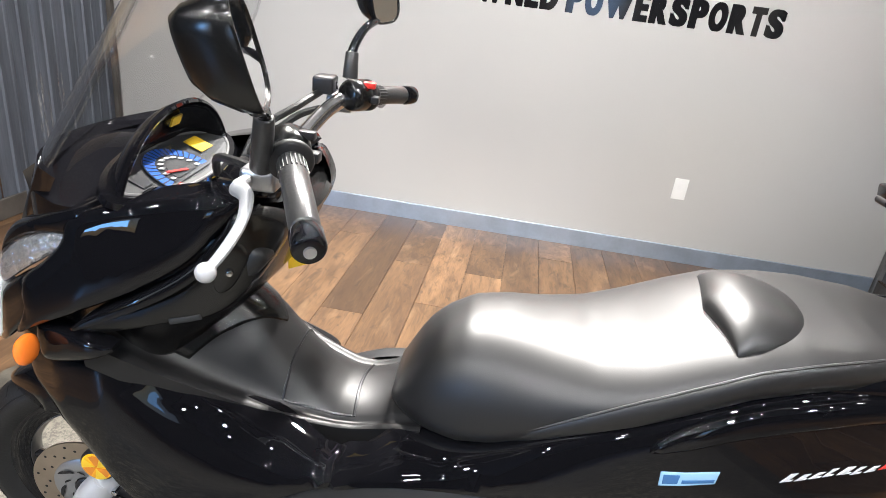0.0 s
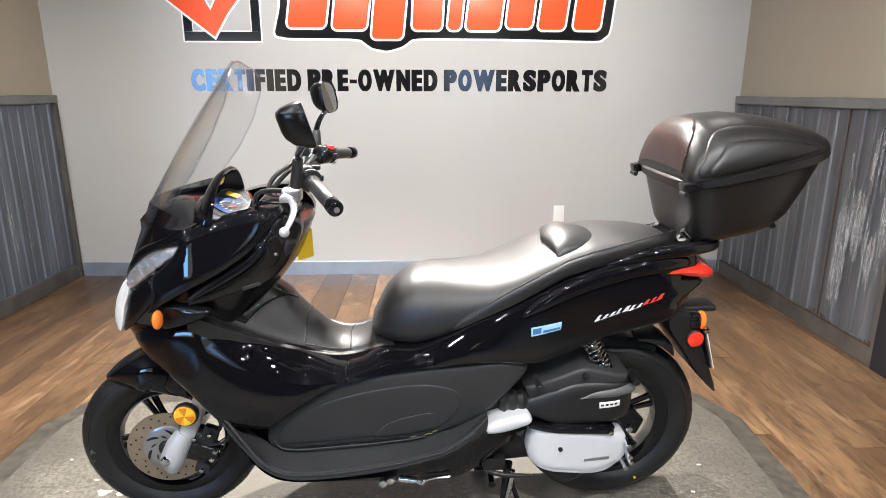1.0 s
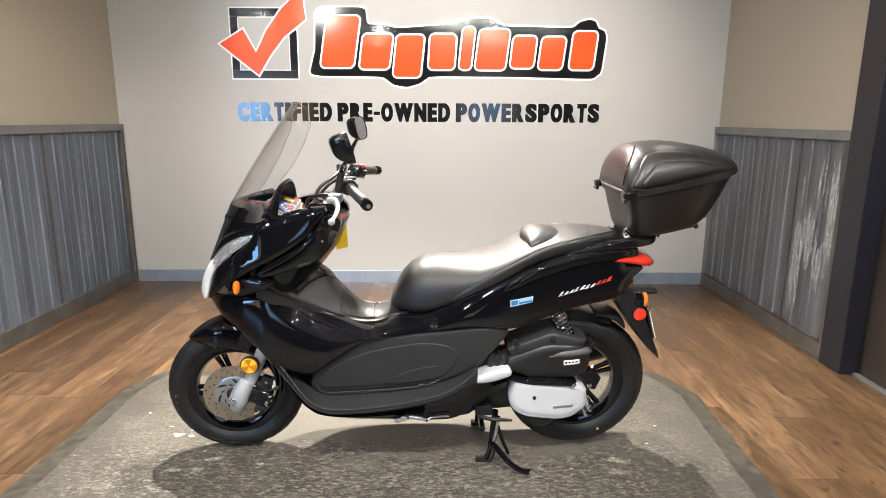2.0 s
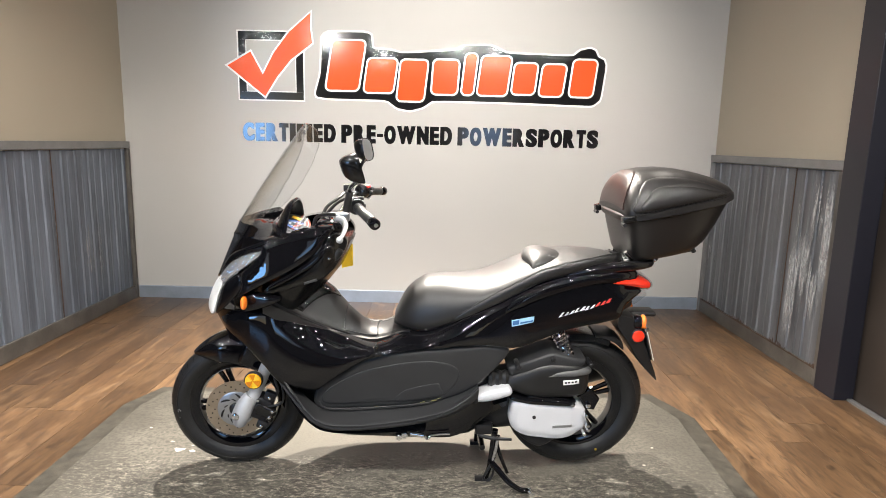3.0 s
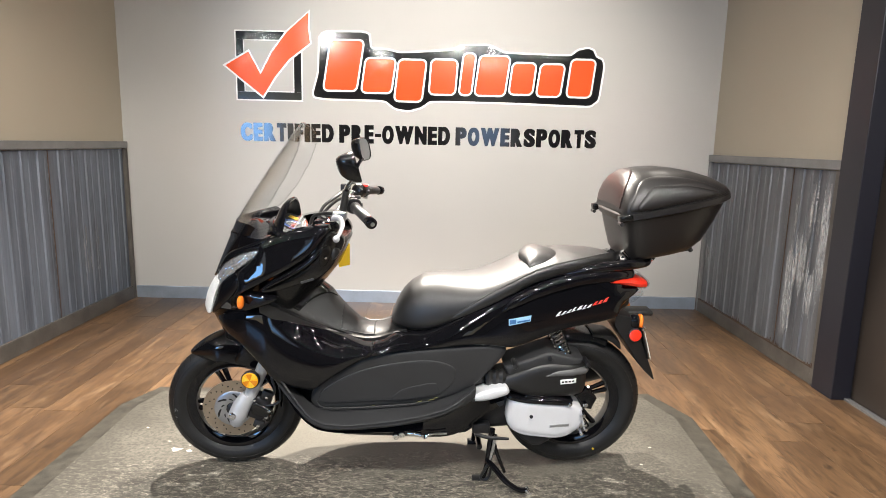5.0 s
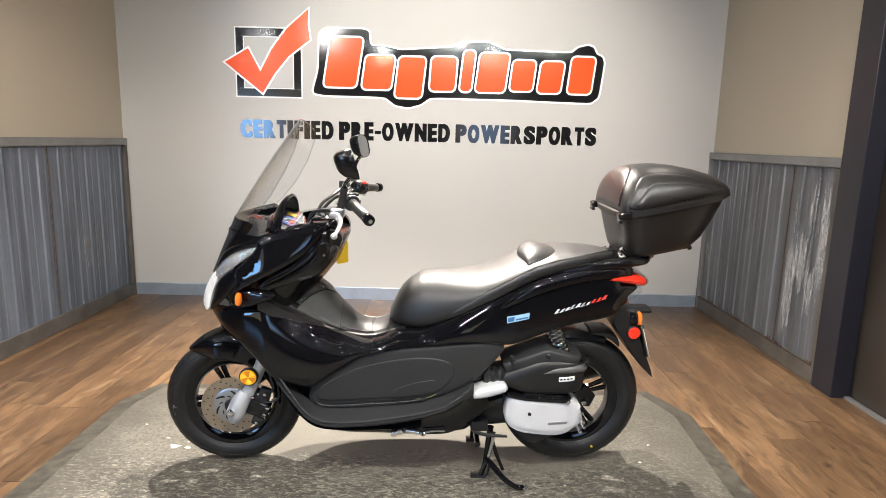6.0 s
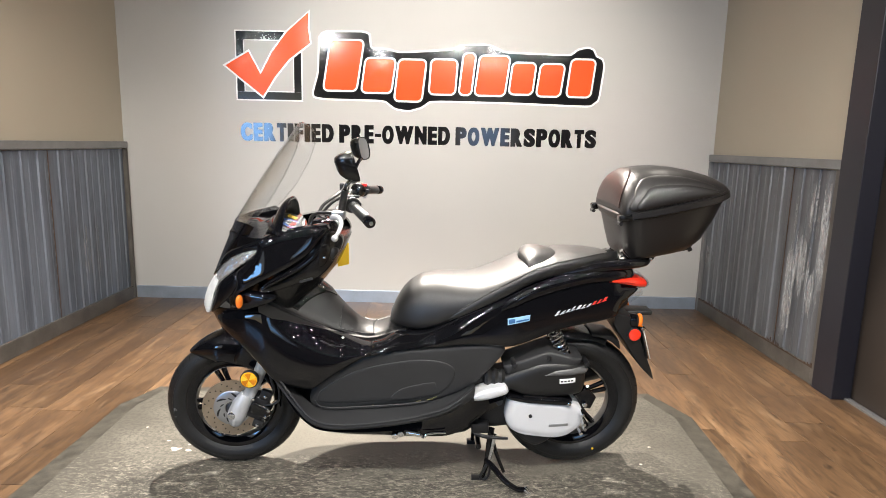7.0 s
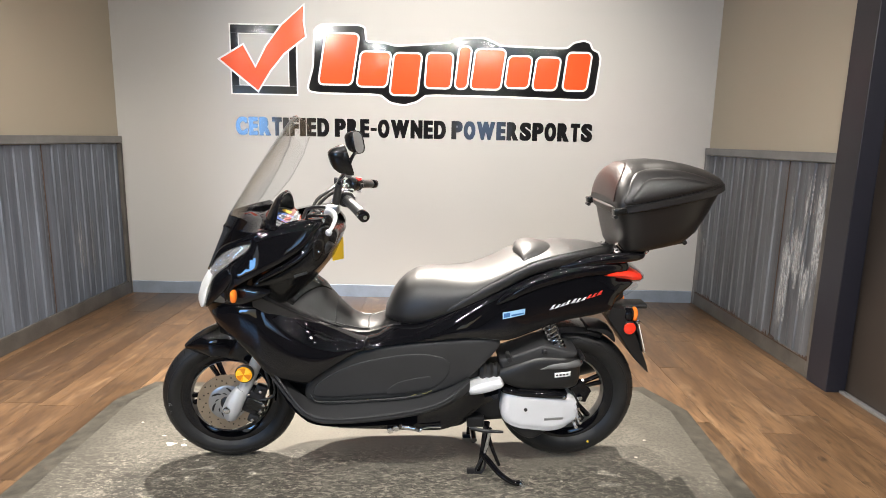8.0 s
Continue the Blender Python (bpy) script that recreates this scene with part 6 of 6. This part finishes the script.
meter = part("instrument_panel", flat_shape([q[:2] for q in leaf(1.0)], 0.006, DASH), DIAL, hood, "grey instrument panel face")
part("panel_rim", tube([DASH @ Vector(q) for q in leaf(1.01, 0.006) + leaf(1.01, 0.006)[:1]], 0.0026, 8, 1), GREYL, meter, "grey rim")
part("panel_ledge", tube([DASH @ Vector(q) for q in leaf(1.09, -0.004) + leaf(1.09, -0.004)[:1]], 0.012, 8, 1), GLOSS, hood, "glossy black ledge round the panel")
CEN, CEY, DR = 0.024, -0.025, 0.058
DC = DASH @ pose(CEN, CEY, 0)
arc = [radians(-100 + 200 * i / 30) for i in range(31)]
part("speedometer", flat_shape([(-DR * math.cos(a), DR * math.sin(a)) for a in arc], 0.003, DC @ pose(0, 0, 0.0065)), DARKM, meter, "dark half-round speedometer")
bm = bmesh.new()
for i in range(20):
    a0, a1 = radians(-98 + 9.8 * i), radians(-98 + 9.8 * i + 7)
    bm.faces.new([bm.verts.new(DC @ Vector((-r * math.cos(a), r * math.sin(a), 0.0102))) for r, a in ((0.041, a0), (0.057, a0), (0.057, a1), (0.041, a1))])
tagged(part("dial_band", bm, BLUEP, meter, "blue dial band", smooth=False), kind="stuff")
part("dial_centre", flat_shape([(-0.026 * math.cos(a), 0.026 * math.sin(a)) for a in arc], 0.001, DC @ pose(0, 0, 0.0098)), DIAL, meter)
bm = bmesh.new()
for i in range(10):
    a = radians(-90 + 20 * i)
    c = DC @ Vector((-0.034 * math.cos(a), 0.034 * math.sin(a), 0.0108))
    box(c.x - 0.0034, c.x + 0.0034, c.y - 0.0034, c.y + 0.0034, c.z - 0.0005, c.z + 0.0005, bm=bm)
tagged(part("dial_mark", bm, WHITEP, meter, "white dial marks", smooth=False), kind="stuff")
part("needle", box(-0.034, 0.004, -0.0020, 0.0020, 0.0125, 0.0140, m=DC @ pose(0, 0, 0, 0, 0, 70)), REDP, meter, "red needle", smooth=False)
part("sticker", box(-0.022, 0.010, 0.052, 0.088, 0.0085, 0.0098, m=DASH), YELLOW, meter, "yellow sticker", smooth=False)
part("hood_sticker", box(-0.036, -0.033, 0.020, 0.046, 0.038, 0.054, m=DASH), YELLOW, meter, "yellow sticker under the hood", smooth=False)
part("fuel_gauge", box(-0.014, 0.014, -0.112, -0.090, 0.0062, 0.0080, 0.0008, 1, DASH), DARKM, meter, "dark fuel gauge", smooth=False)
part("warning_lamp", cyl(DASH @ Vector((0.034, -0.060, 0.006)), DASH @ Vector((0.034, -0.060, 0.008)), 0.005, 12), REDP, meter, "small red warning lamp")
part("panel_glass", flat_shape([q[:2] for q in leaf(0.96)], 0.002, DASH @ pose(0, 0, 0.016)), LENS, meter, "clear instrument glass").visible_shadow = False

# handlebar
bar = part("handlebar", tube([(-0.143, -0.225, 1.035), (-0.185, -0.15, 1.024), (-0.232, -0.075, 0.980), (-0.245, -0.035, 0.960), (-0.235, 0.01, 0.978), (-0.205, 0.095, 1.024), (-0.168, 0.15, 1.044), (-0.14, 0.19, 1.038)], 0.0125, 14, 5), BARM, bike, "chrome handlebar")
part("bar_clamp", box(-0.275, -0.215, -0.085, 0.015, 0.925, 0.968, 0.008, 3), ALLOY, bar)
part("bar_cover", blob((-0.262, -0.035, 0.945), 0.05, 0.09, 0.028, 2.6), GLOSS, bar, "black bar cover")


def grip(a, b, parent):
    a, b = Vector(a), Vector(b)
    d = (b - a).normalized()
    L = (b - a).length
    g = part("grip", cyl(a, a + d * (L - 0.032), 0.0155, 24, bevel=0.003), GRIPR, parent, "worn grey rubber grip")
    ribs = bmesh.new()
    u = d.orthogonal().normalized()
    v = d.cross(u)
    for i in range(20):
        w = 2 * math.pi * i / 20
        o = 0.0157 * (math.cos(w) * u + math.sin(w) * v)
        tube([a + d * 0.006 + o, a + d * 0.030 + o], 0.0012, 6, 1, ribs)
    part("grip_rib", ribs, GRIPR, g)
    part("grip_flange", cyl(a - d * 0.010, a + d * 0.002, 0.026, 28, bevel=0.004), MATTE, g, "round grip flange")
    part("bar_end", cyl(b - d * 0.032, b, 0.0168, 24, bevel=0.005), GLOSS, g, "black bar end weight")
    part("bar_end_screw", cyl(b - d * 0.001, b + d * 0.003, 0.006, 12), ALLOY, g)
    sw = part("switch_housing", cyl(a - d * 0.055, a - d * 0.010, 0.026, 28, bevel=0.010), SATIN, g, "black switch housing")
    part("switch", box(-0.010, 0.010, -0.006, 0.006, -0.004, 0.006, 0.002, 2, Matrix.Translation(a - d * 0.033 + Vector((0.022, 0, 0.018)))), REDP if parent is bar and a.y > 0 else DARKM, sw)
    part("switch", box(-0.007, 0.007, -0.008, 0.008, -0.006, 0.006, 0.002, 2, Matrix.Translation(a - d * 0.030 + Vector((0.030, 0, -0.004)))), DARKM, sw)
    return g


grip((-0.148, -0.234, 1.044), (-0.078, -0.380, 1.016), bar)
grip((-0.155, 0.160, 1.040), (-0.098, 0.272, 1.026), bar)


def lever(points, parent, mat, label):
    lv = part("brake_lever", tube(points, [0.013, 0.011, 0.009, 0.008, 0.008, 0.007], 12, 4, None, 0.65), mat, parent, label)
    part("lever_ball", blob(points[-1], 0.0105, 0.0105, 0.0105, 2.0, 16, 10), mat, lv)
    part("lever_perch", box(-0.022, 0.022, -0.020, 0.020, -0.014, 0.014, 0.006, 3, Matrix.Translation(Vector(points[0]) + Vector((0.015, 0.018, 0.004)))), ALLOY, lv)
    return lv


lever([(-0.215, -0.205, 1.000), (-0.208, -0.240, 1.008), (-0.188, -0.262, 1.008), (-0.176, -0.300, 0.998), (-0.178, -0.335, 0.982), (-0.187, -0.362, 0.966)], bar, FORKP, "silver brake lever with ball end")
lever([(-0.215, 0.135, 1.020), (-0.215, 0.17, 1.022), (-0.200, 0.20, 1.018), (-0.18, 0.24, 1.010), (-0.17, 0.28, 1.0), (-0.165, 0.31, 0.995)], bar, FORKP, "silver brake lever")
res = part("brake_reservoir", box(-0.238, -0.203, 0.108, 0.144, 1.042, 1.070, 0.005, 3), DARKM, bar, "dark brake fluid reservoir")
part("reservoir_window", cyl((-0.204, 0.126, 1.056), (-0.199, 0.126, 1.056), 0.007, 14), CHROME, res)
part("brake_hose", tube([(-0.225, 0.115, 1.045), (-0.245, 0.06, 1.030), (-0.285, 0.01, 1.000), (-0.30, -0.02, 0.955)], 0.006, 8), RUBBER, bar)
part("control_cable", tube([(-0.205, -0.185, 1.010), (-0.255, -0.15, 1.005), (-0.300, -0.10, 0.985), (-0.32, -0.06, 0.945)], 0.006, 8), RUBBER, bar)
part("control_cable", tube([(-0.215, -0.195, 0.99), (-0.26, -0.175, 0.985), (-0.295, -0.14, 0.965), (-0.30, -0.10, 0.93)], 0.005, 8), CHROME, bar)
part("control_cable", tube([(-0.20, 0.14, 1.02), (-0.25, 0.09, 1.01), (-0.29, 0.05, 0.97), (-0.30, 0.03, 0.93)], 0.006, 8), RUBBER, bar)


def mirror(foot, boot, neck, centre, facing, parent):
    stem = part("mirror_stem", tube([foot, boot, neck, Vector(centre) - Vector((0, 0, 0.035))], [0.008, 0.008, 0.007, 0.007], 10, 4), GLOSS, parent, "black mirror stem")
    f, b = Vector(foot), Vector(boot)
    part("stem_boot", cyl(f, b, 0.013, 16, r2=0.011, bevel=0.002), GRIPR, stem, "rubber boot")
    m = look(centre, Vector(centre) - Vector(facing))
    rings = []
    for d, k, up in ((-0.043, 0.36, 0.013), (-0.040, 0.56, 0.011), (-0.029, 0.78, 0.007), (-0.010, 0.94, 0.002), (0.004, 1.0, 0.0), (0.007, 0.98, 0.0), (0.007, 0.93, 0.0), (0.004, 0.90, 0.0)):
        rings.append([m @ Vector((k * 0.045 * math.copysign(abs(math.cos(a)) ** 0.6, math.cos(a)), up + k * 0.045 * math.copysign(abs(math.sin(a)) ** 0.65, math.sin(a)) * (1.0 - 0.12 * math.cos(a)), d)) for a in (2 * math.pi * i / 36 for i in range(36))])
    house = part("mirror_housing", loft(rings), SATIN, stem, "black mirror housing", angle=60)
    part("mirror_glass", loft([[m @ Vector((k * 0.045 * math.copysign(abs(math.cos(a)) ** 0.6, math.cos(a)), k * 0.045 * math.copysign(abs(math.sin(a)) ** 0.65, math.sin(a)) * (1.0 - 0.12 * math.cos(a)), d)) for a in (2 * math.pi * i / 36 for i in range(36))] for d, k in ((0.0035, 0.915), (0.0050, 0.91))]), MIRROR, house, "clear mirror glass")
    return stem


mirror((-0.182, -0.235, 1.032), (-0.168, -0.258, 1.098), (-0.160, -0.300, 1.115), (-0.131, -0.387, 1.183), (0.90, 0.26, 0.28), bar)
mirror((-0.190, 0.165, 1.062), (-0.190, 0.172, 1.105), (-0.178, 0.205, 1.140), (-0.168, 0.282, 1.186), (0.90, -0.34, 0.20), bar)

# yellow tag hanging behind the leg shield
tag = part("key_tag", box(-0.0008, 0.0008, -0.026, 0.026, -0.04, 0.04, 0.0004, 1, pose(-0.212, 0.0, 0.826, 0, 0, -42)), YELLOW, bike, "yellow paper tag", smooth=False)
part("tag_string", tube([(-0.212, 0.0, 0.864), (-0.214, 0.0, 0.880), (-0.222, 0.0, 0.90)], 0.0012, 6), WHITEP, tag)
part("warning_label", panel_bm([(-0.330, 0.785), (-0.288, 0.797), (-0.286, 0.789), (-0.328, 0.777)], lambda x: leg_half(x) + 0.0062, -1, bulge=0.001, rim=0.004, thick=0.002, smooth=1), GREYP, bike, "small grey label with unreadable print")

# ---- top case on its rack ----
CASE = BIKE @ pose(0.748, 0.034, 0.990, -2.4, -12, 0)
case = empty("top_case", CASE, "large matt black plastic top case on the tail rack", "top case")


def case_ring(u0, u1, hw, h, p=3.2, n=44):
    """Level outline in the case's own frame: squarer at the front, tapering round the back."""
    out = []
    for i in range(n):
        a = 2 * math.pi * i / n
        c, s = math.cos(a), math.sin(a)
        um = u0 + (u1 - u0) * 0.38
        if c < 0:
            x = um - (um - u0) * abs(c) ** (2 / 4.5)
            y = hw * math.copysign(abs(s) ** (2 / 4.5), s)
        else:
            x = um + (u1 - um) * abs(c) ** (2 / 2.5)
            y = hw * math.copysign(abs(s) ** (2 / 2.6), s)
        out.append((x, y, h))
    return out


part("case_base", loft([case_ring(*a) for a in ((0.03, 0.245, 0.12, -0.156), (0.012, 0.272, 0.150, -0.152), (0.006, 0.302, 0.165, -0.132), (0.002, 0.352, 0.176, -0.074), (0.000, 0.390, 0.186, -0.020), (0.0, 0.402, 0.190, -0.004))]), CASEP, case, "matt black lower shell", angle=50)
part("case_seam", loft([case_ring(*a) for a in ((-0.004, 0.411, 0.196, -0.006), (-0.008, 0.418, 0.201, -0.002), (-0.008, 0.418, 0.201, 0.016), (-0.003, 0.410, 0.195, 0.020))]), CASEP, case, "raised band round the lid seam", angle=50)
LU = [0.0, 0.006, 0.015, 0.030, 0.050, 0.080, 0.120, 0.180, 0.240, 0.300, 0.348, 0.382, 0.400, 0.408]
LHW = [0.168, 0.180, 0.186, 0.190, 0.192, 0.192, 0.192, 0.190, 0.186, 0.176, 0.158, 0.128, 0.090, 0.030]
LHT = [0.034, 0.062, 0.089, 0.117, 0.137, 0.149, 0.151, 0.143, 0.126, 0.102, 0.078, 0.052, 0.034, 0.022]
LID_P = 2.5


def lid_z(u, y):
    hw, ht = float(np.interp(u, LU, LHW)), float(np.interp(u, LU, LHT))
    return 0.018 + (ht - 0.018) * max(0.0, 1 - min(1.0, abs(y) / hw) ** LID_P) ** (1 / LID_P)


def lid_y(u, h):
    hw, ht = float(np.interp(u, LU, LHW)), float(np.interp(u, LU, LHT))
    return hw * max(0.0, 1 - min(1.0, max(0.0, (h - 0.018) / (ht - 0.018))) ** LID_P) ** (1 / LID_P)


rings = []
for u in np.concatenate([np.linspace(0.0, 0.08, 12), np.linspace(0.10, 0.408, 24)]):
    hw, ht = float(np.interp(u, LU, LHW)), float(np.interp(u, LU, LHT))
    rings.append([(u, -hw * math.copysign(abs(math.cos(a)) ** (2 / LID_P), math.cos(a)), 0.018 + (ht - 0.018) * abs(math.sin(a)) ** (2 / LID_P)) for a in (math.pi * k / 28 for k in range(29))])
part("case_lid", loft(rings), CASEP, case, "domed matt black lid sloping to the back", angle=60)
for s in (-1, 1):
    # two stepped shields on each side of the lid
    part("lid_ridge", panel_bm([(0.030, 0.026), (0.044, 0.072), (0.068, 0.106), (0.098, 0.122), (0.152, 0.122), (0.232, 0.100), (0.296, 0.070), (0.348, 0.036), (0.366, 0.026), (0.200, 0.022)], None, s, bulge=0.0045, rim=0.007, thick=0.010, smooth=3, step=0.010, flank=lid_y), CASEP, case, "stepped side of the lid")
    part("lid_shield", panel_bm([(0.048, 0.028), (0.084, 0.078), (0.104, 0.092), (0.135, 0.095), (0.222, 0.078), (0.290, 0.054), (0.330, 0.030), (0.200, 0.026)], None, s, bulge=0.0075, rim=0.012, thick=0.010, smooth=3, step=0.010, flank=lambda u, h: lid_y(u, h) + 0.003), CASEP, case, "raised side shield of the lid")
    lt = part("case_latch", box(-0.015, 0.030, s * 0.174 - 0.013, s * 0.174 + 0.024, -0.006, 0.019, 0.005, 3), SATIN, case, "front hinge block")
    part("hinge_pin", cyl((-0.013, s * 0.174 - 0.016, -0.008), (-0.013, s * 0.174 + 0.016, -0.008), 0.007, 12), DARKM, lt)
# arched panel on the front of the lid
bm = bmesh.new()
grid = []
for i in range(15):
    u = 0.002 + 0.086 * (i / 14) ** 1.4
    wide = 0.140 * max(0.0, 1 - (i / 14.4) ** 2.6) ** 0.5
    grid.append([bm.verts.new((u - 0.0035, y, lid_z(u, y) + 0.0022)) for y in (wide * (2 * k / 14 - 1) for k in range(15))])
for a, b in zip(grid, grid[1:]):
    for k in range(14):
        bm.faces.new((a[k], a[k + 1], b[k + 1], b[k]))
ext = bmesh.ops.extrude_edge_only(bm, edges=[e for e in bm.edges if e.is_boundary])
bmesh.ops.translate(bm, vec=(0.008, 0, -0.004), verts=[g for g in ext["geom"] if isinstance(g, bmesh.types.BMVert)])
part("lid_front_panel", bm, CASEW, case, "arched dark wine-brown front panel of the lid", angle=50)
part("case_lock", box(0.392, 0.423, -0.03, 0.03, -0.022, 0.02, 0.006, 3), CASEP, case, "rear lock")
part("rubber_stop", cyl((0.235, -0.10, -0.153), (0.242, -0.10, -0.168), 0.008, 12, bevel=0.002), RUBBER, case, "small rubber stop")
rack = part("mount_plate", box(-0.012, 0.235, -0.105, 0.105, -0.164, -0.150, 0.005, 2), MATTE, case, "black mounting plate")
for u in (0.01, 0.10):
    for s in (-1, 1):
        part("rack_strut", tube([(u - 0.01, s * 0.075, -0.148), (u + 0.012, s * 0.080, -0.178)], 0.009, 10, 1), CHROME, rack, "bright rack strut")

# ---- floor planks, pieces of the floor ----
PW, PL = 0.18, 1.22
pm_b = box(-PW / 2 + 0.0008, PW / 2 - 0.0008, -PL / 2 + 0.0008, PL / 2 - 0.0008, -0.005, 0.0, 0.0005, 1)
pm = bpy.data.meshes.new("plank")
pm_b.to_mesh(pm)
pm_b.free()
pm.materials.append(PLANK)
rp = random.Random(3)
for i in range(-13, 13):
    x = i * PW + 0.05
    y = BACK - 0.002 - rp.uniform(0.1, 1.0) * PL
    far = []
    while y > -2.6:
        far.append(y)
        y -= PL
    for y in [far[0] + PL] + far:
        length = PL
        yc = y - PL / 2
        if yc + PL / 2 > BACK:
            length = PL - (yc + PL / 2 - BACK)
            yc = BACK - length / 2
        if length < 0.03 or not (LEFT - 0.15 < x - PW / 2 and x + PW / 2 < RIGHT + 0.15):
            continue
        ob = new("plank", pm)
        ob.parent = floor
        ob.matrix_basis = Matrix.Translation((x, yc, 0)) @ Matrix.Diagonal((1, length / PL, 1, 1))
rest = box(-6.2, 4.7, -6.2, -2.7, -0.0055, -0.001)
box(-6.2, -2.35, -2.699, 0.27, -0.0055, -0.001, bm=rest)
box(2.30, 4.7, -2.699, -1.2, -0.0055, -0.001, bm=rest)
tagged(part("plank_rest", rest, PLANK, floor, smooth=False), kind="stuff")
